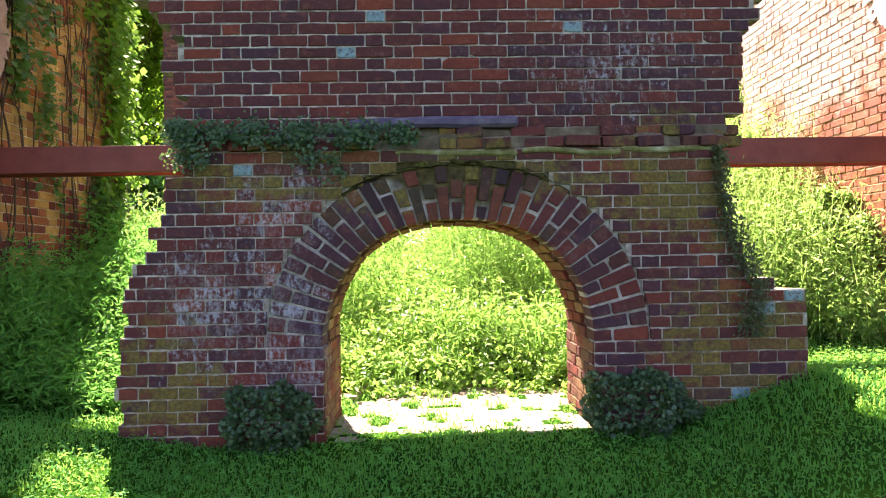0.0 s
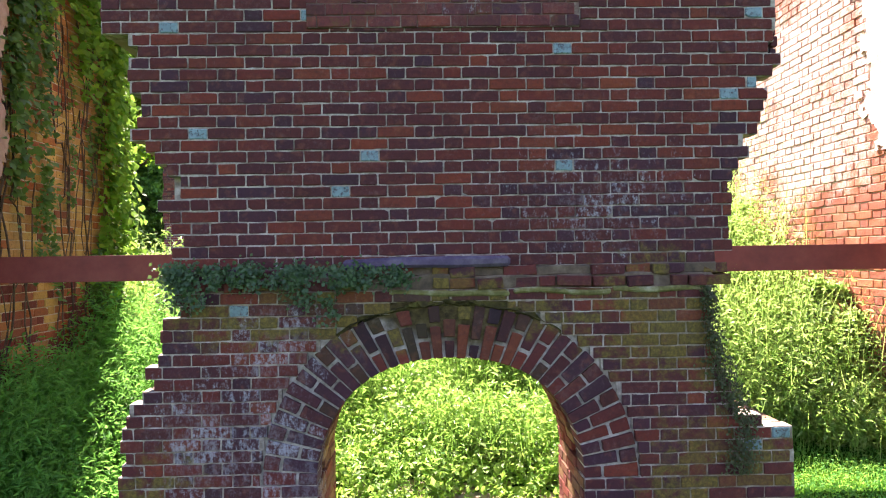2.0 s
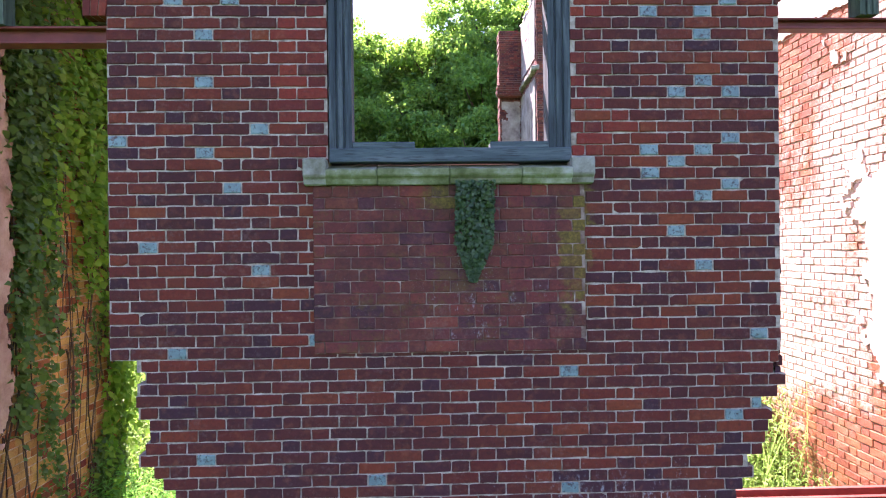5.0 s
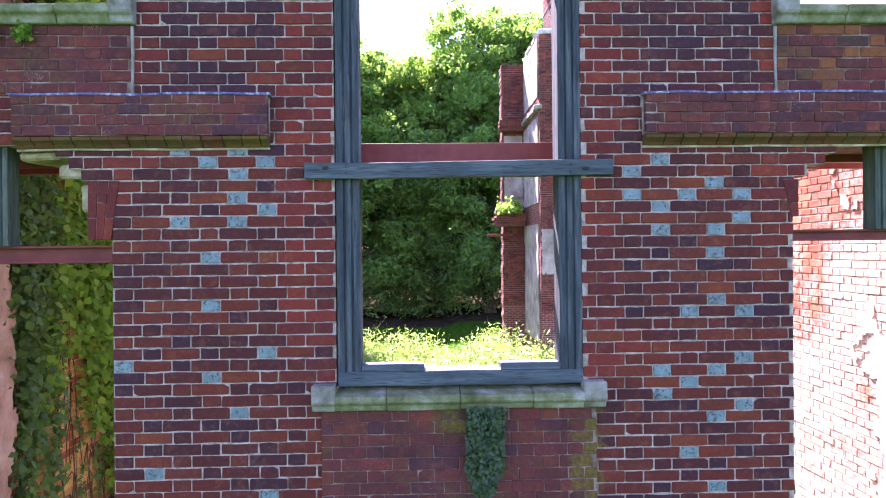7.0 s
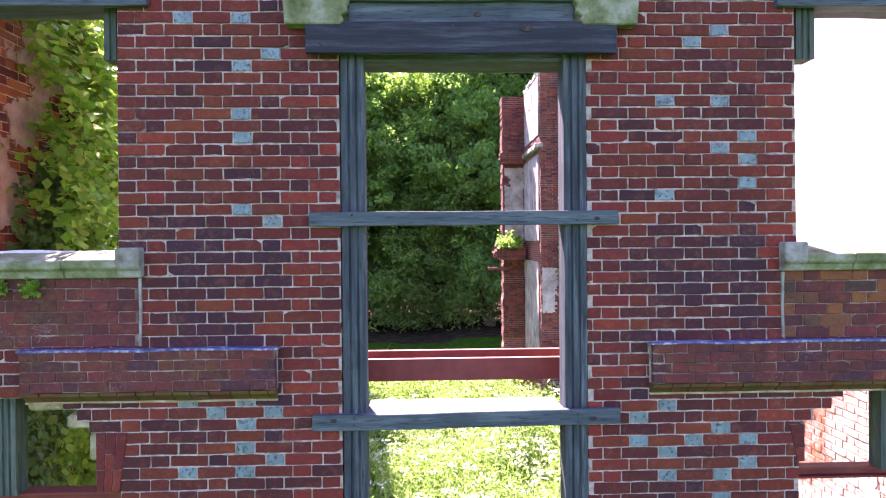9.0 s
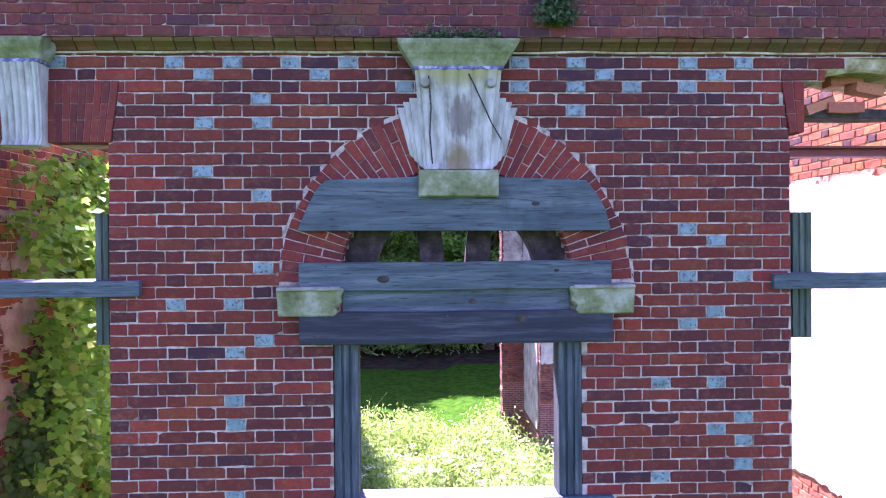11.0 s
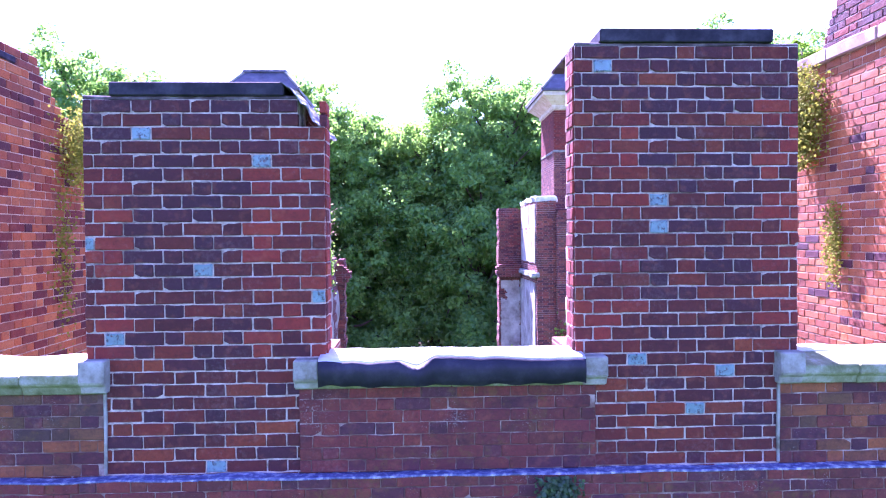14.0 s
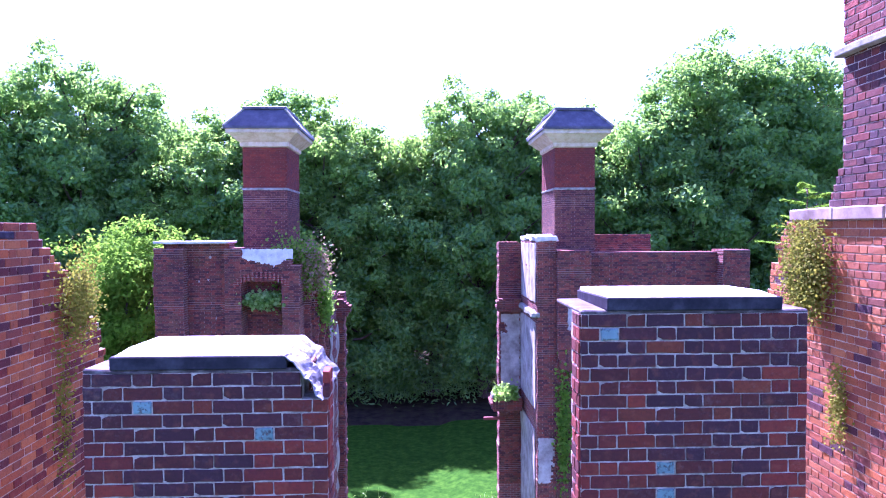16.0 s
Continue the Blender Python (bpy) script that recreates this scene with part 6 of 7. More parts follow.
def far_right():
    w = root("ruined_wing", "ruined brick wing with plaster patches and a capped chimney", "ruin")
    far_wall(w, "wall", 3.99, 4.62, 18.45, 22.0, -0.2, 12.42, wear=0.15, end=0.03)
    far_wall(w, "far_jamb", 3.15, 4.6, 21.95, 22.6, -0.2, 12.22, wear=0.12, end=0.05)
    far_wall(w, "breast", 4.62, 5.72, 18.25, 19.3, 8.75, 12.05, wear=0.05, end=0.03)
    for k in range(9):
        far_wall(w, "corbel", 4.58 + 0.02 * k, 5.72 - 0.06 * k, 18.28, 18.9, 8.68 - 0.0752 * k, 8.76 - 0.0752 * k, wear=0.0, end=0.06)
    far_wall(w, "column", 4.62, 5.05, 18.4, 19.2, -0.2, 8.6, wear=0.0, end=0.05)
    far_wall(w, "wall", 4.62, 10.9, 19.0, 19.5, -0.2, 11.95, wear=0.1)
    far_wall(w, "parapet", 6.3, 8.7, 21.2, 21.6, 10.0, 12.55, wear=0.06)
    far_wall(w, "end_pier", 10.2, 11.1, 18.5, 19.4, -0.2, 12.05, wear=0.2)
    part("render_cap", slab(3.97, 4.64, 18.42, 21.9, 12.28, 12.45, 0.04, 0.09, 16), CAP_TOP, w, "pale lime capping")
    for x0, x1, y0, y1, z0, z1, seed in ((3.96, 3.985, 18.6, 21.7, 10.25, 12.2, 2), (3.955, 3.985, 18.7, 21.9, 6.7, 9.6, 5), (3.955, 3.985, 18.8, 21.8, 2.0, 6.0, 6)):
        bm = slab(x0, x1, y0, y1, z0, z1, 0.004, 0.035, 14, seed)
        part("plaster", bm, GREY_PLASTER, w, "weathered grey plaster on the inner face")
    far_m = wall_frame((0, 21.93, 0), (1, 0, 0), (0, -1, 0))
    plaster(w, "plaster", far_m, 3.22, 3.98, 6.6, 9.5, lambda u, v: fuzz(u, v, 1.4, 3) > -0.45, "weathered grey plaster on the far jamb", 0.06).data.materials[0] = GREY_PLASTER
    near_m = wall_frame((0, 18.43, 0), (1, 0, 0), (0, -1, 0))
    plaster(w, "plaster", near_m, 4.02, 4.6, 4.3, 5.8, lambda u, v: fuzz(u, v, 1.6, 7) > -0.35, "faded plaster patch", 0.06).data.materials[0] = GREY_PLASTER
    breast_m = wall_frame((0, 18.23, 0), (1, 0, 0), (0, -1, 0))
    plaster(w, "plaster", breast_m, 4.95, 5.45, 9.4, 10.4, lambda u, v: fuzz(u, v, 2.2, 5) > -0.2, "faded plaster patch", 0.05).data.materials[0] = GREY_PLASTER
    part("string_ledge", slab(3.82, 4.05, 18.4, 21.9, 9.78, 9.95, 0.03, 0.06, 14, 3), PALE_STONE, w, "pale broken ledge")
    for k, (x, z) in enumerate(((3.10, 9.62), (3.02, 9.70), (2.98, 9.78), (3.06, 9.86), (3.0, 9.94), (3.12, 10.02), (2.85, 6.0), (2.78, 6.08), (2.80, 6.16), (2.74, 6.24), (2.80, 6.32), (2.95, 6.40))):
        far_wall(w, "ledge", x, 3.9, 21.55 - (0.5 if z < 7 else 0.05), 22.0, z, z + 0.077, wear=0.0, end=0.07)
    part("ledge_stone", slab(2.78, 3.2, 21.0, 21.6, 6.47, 6.60, 0.03, 0.05, 5, 9), PALE_STONE, w, "pale stone left on the ledge")
    part("beam_stub", slab(2.5, 3.3, 21.3, 21.4, 5.62, 5.72, 0.01, 0.01, 4, 2), STEEL, w, "rusty beam end")
    chimney(w, 4.80, 6.19, 19.6, 22.0, 11.5)


GREY_PLASTER = blotched("grey_plaster", (0.20, 0.17, 0.15), (0.36, 0.33, 0.30), (0.52, 0.49, 0.45), 2.2, bump=0.5)


def far_left():
    w = root("ruined_wing", "ruined brick wing with an arched recess and a capped chimney", "ruin")
    far_wall(w, "wall", -7.75, -5.75, 17.7, 18.3, -0.2, 12.3, wear=0.05)
    far_wall(w, "return_wall", -7.95, -7.05, 17.3, 18.0, -0.2, 12.2, wear=0.1)
    far_wall(w, "breast", -5.85, -5.35, 17.4, 18.6, -0.2, 12.2, wear=0.05, end=0.02)
    far_wall(w, "breast", -4.1, -3.55, 17.4, 18.6, -0.2, 12.0, wear=0.5, end=0.05)
    far_wall(w, "breast_head", -5.37, -4.08, 17.42, 18.6, 11.1, 12.15, wear=0.0, end=0.0)
    far_wall(w, "recess_back", -5.4, -4.05, 18.2, 18.6, -0.2, 11.1, wear=0.0, end=0.0)
    for k, (x, top) in enumerate(((-3.35, 11.85), (-3.15, 11.5), (-2.98, 11.0), (-2.86, 10.55))):
        far_wall(w, "broken_end", x - 0.45, x, 18.2 + 0.25 * k, 19.6 + 0.4 * k, -0.2, top, wear=0.35, end=0.07)
    far_wall(w, "wall", -3.5, -2.95, 19.6, 22.0, -0.2, 10.6, wear=0.8, end=0.06)
    far_wall(w, "far_jamb", -3.9, -2.68, 21.95, 22.6, -0.2, 10.4, wear=0.5, end=0.06)
    for x, z in ((-2.66, 9.40), (-2.56, 9.48), (-2.50, 9.56), (-2.42, 9.64), (-2.46, 9.72), (-2.44, 9.80), (-2.52, 9.88), (-2.60, 9.96), (-2.7, 10.04)):
        far_wall(w, "ledge", -3.3, x, 21.5, 22.0, z, z + 0.077, wear=0.0, end=0.08)
    for k in range(15):
        a = math.pi * (0.2 + 0.6 * k / 14)
        part("brick", slab(-4.72 + 1.0 * math.cos(a) - 0.035, -4.72 + 1.0 * math.cos(a) + 0.035, 17.36, 17.5, 10.55 + 0.75 * math.sin(a) - 0.11, 10.55 + 0.75 * math.sin(a) + 0.11, 0.0), CHIMNEY_RED, w)
    breast_m = wall_frame((0, 17.385, 0), (1, 0, 0), (0, -1, 0))
    plaster(w, "render_fillet", breast_m, -5.3, -3.7, 11.3, 12.15, lambda u, v: v > 11.70 + 0.22 * abs(u + 4.3) + 0.35 * fuzz(u, v, 1.3, 3), "pale lime fillet at the chimney foot", 0.05).data.materials[0] = CAP_TOP
    part("coping", slab(-7.95, -5.7, 17.25, 18.4, 12.27, 12.35, 0.02, 0.02, 10), CAP_TOP, w, "pale coping")
    face = wall_frame((0, 17.685, 0), (1, 0, 0), (0, -1, 0))
    plaster(w, "plaster", face, -7.0, -5.9, 9.0, 11.9, lambda u, v: fuzz(u, v, 2.4, 6) > 0.62, "faded plaster patches", 0.04).data.materials[0] = GREY_PLASTER
    for k, (x, y0, y1, z0, z1) in enumerate(((-2.93, 19.7, 21.8, 3.0, 9.2), (-2.84, 19.0, 19.6, 5.5, 9.4))):
        part("plaster", slab(x, x + 0.02, y0, y1, z0, z1, 0.004, 0.08, 12, k + 2), GREY_PLASTER, w, "weathered grey plaster on the inner face")
    chimney(w, -5.81, -4.33, 19.6, 22.0, 11.5)


far_right()
far_left()


tagged(part("foot_stone", slab(-1.93, -1.68, 0.02, 0.26, -0.14, 0.0, 0.03, 0.05, 6, 4), PALE_STONE, None), "flat pale stone at the foot of the wall", "stone")

# ---- plants ----
nr = np.random.default_rng(11)


def tri_mesh(name, verts, tris, mats, index=None):
    me = bpy.data.meshes.new(name)
    nv, nt = len(verts), len(tris)
    me.vertices.add(nv)
    me.vertices.foreach_set("co", np.asarray(verts, dtype=np.float32).ravel())
    me.loops.add(nt * 3)
    me.loops.foreach_set("vertex_index", np.asarray(tris, dtype=np.int32).ravel())
    me.polygons.add(nt)
    me.polygons.foreach_set("loop_start", np.arange(0, nt * 3, 3, dtype=np.int32))
    for m in mats:
        me.materials.append(m)
    if index is not None:
        me.polygons.foreach_set("material_index", np.asarray(index, dtype=np.int32))
    me.update(calc_edges=True)
    me.validate()
    return me


def unit(v):
    return v / np.maximum(np.linalg.norm(v, axis=1, keepdims=True), 1e-6)


def leaf_cloud(pos, normal, size, wide=0.6, droop=0.0, spread=0.6, fold=0.18):
    """Folded leaf blades at the given places. Returns corners and triangles."""
    n = len(pos)
    nm = unit(np.asarray(normal) + nr.normal(0, spread, (n, 3)))
    ax = nr.normal(0, 1, (n, 3)) + np.array([0, 0, -droop])
    ax = unit(ax - nm * (ax * nm).sum(1, keepdims=True))
    sd = np.cross(nm, ax)
    L = (np.asarray(size) * nr.uniform(0.6, 1.3, n))[:, None]
    W = L * wide * 0.5
    v = np.stack([pos - ax * L * 0.5, pos + sd * W + nm * L * fold - ax * L * 0.08, pos + ax * L * 0.5, pos - sd * W + nm * L * fold - ax * L * 0.08], 1).reshape(-1, 3)
    k = np.arange(n)[:, None] * 4
    return v, np.concatenate([k + [0, 1, 2], k + [0, 2, 3]], 1).reshape(-1, 3)


def blades(pos, height, width, lean=0.35):
    """Bent grass blades. Returns corners and triangles."""
    n = len(pos)
    a = nr.uniform(0, 2 * np.pi, n)
    side = np.stack([np.cos(a), np.sin(a), 0 * a], 1)
    go = np.stack([-np.sin(a), np.cos(a), 0 * a], 1) * nr.uniform(-lean, lean, n)[:, None]
    h = np.asarray(height)[:, None] * nr.uniform(0.6, 1.3, (n, 1))
    up = np.array([[0, 0, 1.0]])
    w = np.asarray(width)[:, None] if np.ndim(width) else width
    v = np.stack([pos - side * w, pos + side * w, pos + go * h * 0.35 + up * h * 0.6 + side * w * 0.8, pos + go * h * 0.35 + up * h * 0.6 - side * w * 0.8, pos + go * h * 1.1 + up * h], 1).reshape(-1, 3)
    k = np.arange(n)[:, None] * 5
    return v, np.concatenate([k + [0, 1, 2], k + [0, 2, 3], k + [3, 2, 4]], 1).reshape(-1, 3)


def heights(x, y):
    return np.array([ground_height(a, b) for a, b in zip(x, y)])


def merged(chunks):
    vs, ts, n = [], [], 0
    for v, t in chunks:
        vs.append(v), ts.append(t + n)
        n += len(v)
    return np.concatenate(vs), np.concatenate(ts)


def lawn():
    x, y = nr.uniform(-4.5, 5.0, 150000), nr.uniform(-2.6, 3.5, 150000)
    ok = (~np.array([bare(a, b) for a, b in zip(x, y)]) | (nr.uniform(0, 1, len(x)) < 0.05)) & ~((x > -1.66) & (x < X0 - AR) & (y > -0.06) & (y < 0.7)) & ~((x > X0 + AR) & (x < 2.32) & (y > -0.06) & (y < 0.7))
    x, y = x[ok], y[ok]
    tall = 0.032 + 0.025 * np.array([noise.noise(Vector((a * 1.5, b * 1.5, 0))) for a, b in zip(x, y)])
    v, t = blades(np.stack([x, y, heights(x, y) - 0.005], 1), np.clip(tall, 0.015, 0.08), 0.0042, 0.9)
    pick = nr.uniform(0, 1, len(x)) < 0.45
    lx, ly = x[pick] + nr.normal(0, 0.02, pick.sum()), y[pick] + nr.normal(0, 0.02, pick.sum())
    v, t = merged([(v, t), leaf_cloud(np.stack([lx, ly, heights(lx, ly) + nr.uniform(0.012, 0.045, len(lx))], 1), np.array([[0, 0, 1.0]]), np.full(len(lx), 0.026), 0.5, 0.0, 0.4)])
    tagged(new("grass", tri_mesh("grass", v, t, [GRASS])), "short green lawn grass in the shade of the wall", "grass", kind="stuff")


lawn()


def weeds(name, label, n, region, top, leaf, mat, blade_share=0.35, cat="weeds", blade_w=0.006, low=0.0, spread=0.9, wide=0.26):
    """A rank growth: upright blades and leafy stems filled up to a height field."""
    sx, sy = region(max(20, n // 26))
    sh = np.maximum(top(sx, sy), 0.05) * nr.uniform(0.5, 1.25, len(sx))
    pick = nr.integers(0, len(sx), int(n * 0.9))
    reach = 0.8 * leaf + 0.10 * sh[pick]
    x, y = sx[pick] + nr.normal(0, 1, len(pick)) * reach, sy[pick] + nr.normal(0, 1, len(pick)) * reach
    g, h = heights(x, y), sh[pick]
    nb = int(len(x) * blade_share)
    chunks = []
    if nb:
        chunks.append(blades(np.stack([x[:nb], y[:nb], g[:nb]], 1), h[:nb], np.full(nb, blade_w), 0.55))
    z = g[nb:] + h[nb:] * (low + (1 - low) * nr.uniform(0, 1, len(x) - nb) ** 0.55)
    chunks.append(leaf_cloud(np.stack([x[nb:], y[nb:], z], 1), np.array([[0, -0.2, 0.8]]), np.full(len(z), leaf), wide, 0.3, spread))
    v, t = merged(chunks)
    return tagged(new(name, tri_mesh(name, v, t, [mat])), label, cat, kind="stuff")


def box_region(x0, x1, y0, y1, keep=None):
    def go(n):
        x, y = nr.uniform(x0, x1, n), nr.uniform(y0, y1, n)
        if keep is not None:
            ok = keep(x, y)
            x, y = x[ok], y[ok]
        return x, y
    return go


def lumps(s, a, b, salt=0.0):
    """A height field with mounds between a and b."""
    return lambda x, y: a + (b - a) * np.clip(np.array([0.5 + 0.9 * noise.noise(Vector((p * s, q * s, salt))) for p, q in zip(x, y)]), 0, 1.2)


ARCH_WEED = leaf_mat("arch_weeds", ((0.025, 0.11, 0.018), (0.075, 0.23, 0.03), (0.16, 0.36, 0.06), (0.30, 0.50, 0.13), (0.10, 0.28, 0.04)), 0.4, 0.5, 0.35, (0.30, 0.55, 0.09))


def arch_top(x, y):
    rise = np.clip(0.10 + 0.30 * (y - 1.1), 0.1, 1.7)
    mounds = np.array([noise.noise(Vector((a * 1.1 + 0.6, b * 0.9, 1.0))) for a, b in zip(x, y)])
    return rise * np.clip(0.75 + 1.3 * mounds, 0.12, 1.6) + lumps(5.0, 0.0, 0.2, 4)(x, y)


weeds("weeds", "sunlit weeds in uneven mounds behind the arch", 125000, box_region(-2.3, 2.6, 1.15, 6.8, lambda x, y: nr.uniform(0, 1, len(x)) < 0.25 + (y - 1.0) * 0.6), arch_top, 0.075, ARCH_WEED, 0.10, blade_w=0.003, spread=0.85, wide=0.22)
weeds("weeds", "broad-leaved sunlit herbs at the edge of the bare earth", 9000, box_region(-0.9, 1.6, 1.0, 2.3), lambda x, y: lumps(2.6, 0.05, 0.45, 31)(x, y) * np.clip((y - 0.8) * 1.2, 0.3, 1.2), 0.06, WEED, 0.0, spread=0.5, wide=0.6)
weeds("weeds", "sunlit rank weeds filling the roofless hall", 100000, box_region(-6.5, 7.5, 6.5, 17.0), lambda x, y: lumps(0.55, 0.1, 1.7, 2)(x, y) + lumps(2.5, 0.0, 0.4, 5)(x, y), 0.16, MEADOW, 0.06, blade_w=0.010)
weeds("weeds", "sunlit weeds in the passage between the far walls", 40000, box_region(-3.0, 4.4, 17.0, 24.0, lambda x, y: (nr.uniform(0, 1, len(x)) > (y - 21) / 3) & ((x < 2.9) | (y < 18.2))), lambda x, y: lumps(0.45, 0.5, 1.5, 6)(x, y) + lumps(1.9, 0.0, 0.5, 5)(x, y), 0.19, MEADOW, 0.08, blade_w=0.010)
def wild_flowers():
    """White flower heads standing over the weeds of the roofless hall."""
    n = 420
    x, y = nr.uniform(-3.0, 4.5, n), nr.uniform(6.8, 19.0, n)
    c = np.stack([x, y, heights(x, y) + nr.uniform(0.7, 1.6, n)], 1)
    p = np.repeat(c, 16, 0) + nr.normal(0, 1, (n * 16, 3)) * np.array([[0.085, 0.085, 0.02]])
    v, t = leaf_cloud(p, np.array([[0, -0.2, 1.0]]), np.full(len(p), 0.06), 0.9, 0.0, 0.4)
    tagged(new("wild_flowers", tri_mesh("wild_flowers", v, t, [FLOWER])), "white flower heads over sunlit weeds", "flowers", kind="stuff")


FLOWER = leaf_mat("white_flowers", ((0.62, 0.64, 0.56), (0.74, 0.75, 0.68), (0.58, 0.62, 0.48)), 0.6, 0.35, 0.2, (0.7, 0.72, 0.6))
wild_flowers()
weeds("tall_grass", "tall shaded green grass along the foot of the vine-clad wall", 80000, box_region(-4.3, -1.75, 0.35, 3.4, lambda x, y: (x < -1.9 - 0.1 * y)), lambda x, y: lumps(1.2, 0.45, 0.95, 3)(x, y) * np.clip(0.5 + (-1.7 - x) * 0.6, 0.4, 1.15) * np.clip(0.30 + y * 0.42, 0.25, 1.3), 0.07, STILT, 0.0, "grass", 0.003, 0.25, 0.65, 0.18)
weeds("weeds", "tall sunlit weeds before the brick side wall", 120000, box_region(2.1, 3.87, 0.95, 5.0, lambda x, y: y > 0.95 + 0.25 * np.sin(x * 5)), lambda x, y: lumps(2.2, 0.05, 0.55, 19)(x, y) * np.clip(y - 0.8, 0.2, 1) + np.clip(0.05 + (y - 0.9) * 0.5, 0.05, 1.4) + lumps(6.0, 0.0, 0.22, 23)(x, y), 0.06, SHRUB, 0.10, blade_w=0.003, spread=0.8, wide=0.26)
weeds("weeds", "bright weeds beyond the side walls", 50000, box_region(-9.0, -2.2, 3.75, 9.0), lambda x, y: lumps(1.4, 0.05, 0.45, 12)(x, y) + np.clip(0.28 * (y - 3.7), 0, 1.4), 0.08, MEADOW, 0.05, spread=0.6)
weeds("shrubs", "dark shrubs at the edge of the wood", 60000, box_region(-45, 48, 43.5, 48.5), lumps(0.22, 1.2, 6.0, 14), 0.40, TREE_LEAF, 0.0)
weeds("shrubs", "sunlit shrubs beyond the side wall", 30000, box_region(4.5, 12.0, 4.0, 12.0), lumps(0.6, 0.6, 1.9, 15), 0.1, SHRUB, 0.1)


def shrub(label, x, y, r, h, n, leaf, mat, seed):
    """A bush: stems from one root and leaf clumps with gaps at their ends."""
    rr = random.Random(seed)
    w = root("shrub", label, "shrub", "shrubs at the side wall")
    g = ground_height(x, y)
    V, F, P, N = [], [], [], []
    for k in range(26):
        a, t = rr.uniform(0, 6.28), rr.random() ** 0.6
        z = h * rr.uniform(0.25, 1.0)
        reach = r * t * math.sqrt(max(0.1, 1.15 - (z / h) ** 2))
        end = Vector((x + math.cos(a) * reach, y + math.sin(a) * reach, g + z))
        v, f = tube([(x, y, g), tuple(Vector((x, y, g)).lerp(end, 0.5) + Vector((0, 0, 0.1 * h))), tuple(end)], 0.014, 0.004, 5)
        F += [tuple(i + len(V) for i in q) for q in f]
        V += v
        m = n // 26
        d = unit(nr.normal(0, 1, (m, 3)))
        P.append(np.array([tuple(end)]) + d * nr.uniform(0.2, 1, (m, 1)) * 0.30 * min(r, h))
        N.append(d * 0.7 + np.array([[0, 0, 0.5]]))
    ob = new("stem_cluster", mesh_of("stem_cluster", V, F, [BARK]))
    ob.parent = w
    P, N = np.concatenate(P), np.concatenate(N)
    ok = P[:, 2] > g
    v, t = leaf_cloud(P[ok], N[ok], np.full(ok.sum(), leaf), 0.55, 0.3, 0.6)
    ob = new("foliage", tri_mesh("foliage", v, t, [mat]))
    ob.parent = w
    return w


def ivy(name, label, n, place, size, normal=(0, -1, 0.25), mat=None, droop=0.5, spread=0.45, cat="ivy", kind=""):
    p = place(n)
    v, t = leaf_cloud(p, np.array([normal]), np.full(len(p), size), 0.85, droop, spread, 0.1)
    return tagged(new(name, tri_mesh(name, v, t, [mat or IVY])), label, cat, kind=kind)


def ledge_ivy(n):
    """Bunches along the ledge, a few of them trailing down."""
    r = random.Random(5)
    bunch = []
    for _ in range(105):
        x = -1.36 + 1.42 * r.random() ** 1.35
        trail = 0.30 if abs(x + 0.50) < 0.11 else 0.22 if x < -1.0 and r.random() < 0.6 else 0.10
        bunch.append((x, 1.755 - trail * r.random() ** 1.4, r.uniform(0.018, 0.045), -0.10 - r.uniform(0, 0.05)))
    b = np.array(bunch)[nr.integers(0, len(bunch), n)]
    return np.stack([b[:, 0] + nr.normal(0, 1, n) * b[:, 2], b[:, 3] - np.abs(nr.normal(0, 0.6, n)) * b[:, 2], b[:, 1] + nr.normal(0, 0.8, n) * b[:, 2]], 1)


ivy("ledge_ivy", "small-leaved dark ivy creeping along the ledge", 3300, ledge_ivy, 0.024, kind="stuff")


def mound(cx, cz, rx, ry, rz, y=-0.1):
    def go(n):
        d = unit(nr.normal(0, 1, (n, 3)))
        r = nr.uniform(0.75, 1.0, (n, 1)) * (1 + 0.12 * np.sin(d[:, :1] * 7) + 0.1 * np.sin(d[:, 2:] * 9 + 2))
        p = np.array([[cx, y, cz]]) + d * r * np.array([[rx, ry, rz]])
        return p[(p[:, 2] > -0.1) & (p[:, 1] < 0.05)]
    return go


ivy("ivy_bush", "dense dark green ivy mound at the arch foot", 4600, mound(-0.82, 0.08, 0.28, 0.22, 0.23), 0.031, (0, -0.5, 0.6), None, 0.2, 0.8)
ivy("ivy_bush", "dense dark green ivy mound at the arch foot", 5400, mound(1.28, 0.10, 0.33, 0.24, 0.25), 0.031, (0, -0.5, 0.6), None, 0.2, 0.8)
ivy("ivy_bush", "small ivy growing inside the arch", 500, mound(-0.38, 0.1, 0.12, 0.16, 0.2, 0.6), 0.05, (0.5, -0.5, 0.4), None, 0.2, 0.8)


EDGE_IVY = leaf_mat("dry_ivy", ((0.035, 0.05, 0.02), (0.06, 0.06, 0.028), (0.05, 0.085, 0.03), (0.085, 0.06, 0.035)), 0.55, 0.2)


def edge_ivy(n):
    z = nr.uniform(0.5, 1.62, n)
    x = np.interp(z, [0.5, 0.8, 0.9, 1.15, 1.4, 1.62], [1.96, 2.0, 1.96, 1.86, 1.81, 1.80]) + nr.normal(0, 0.035, n) * np.where(z < 1.2, 1.3, 0.7)
    return np.stack([x, -0.085 - nr.uniform(0, 0.05, n), z], 1)


ivy("edge_ivy", "thin dry ivy hanging down the broken wall edge", 2400, edge_ivy, 0.018, (0.3, -1, 0.2), EDGE_IVY, kind="stuff")


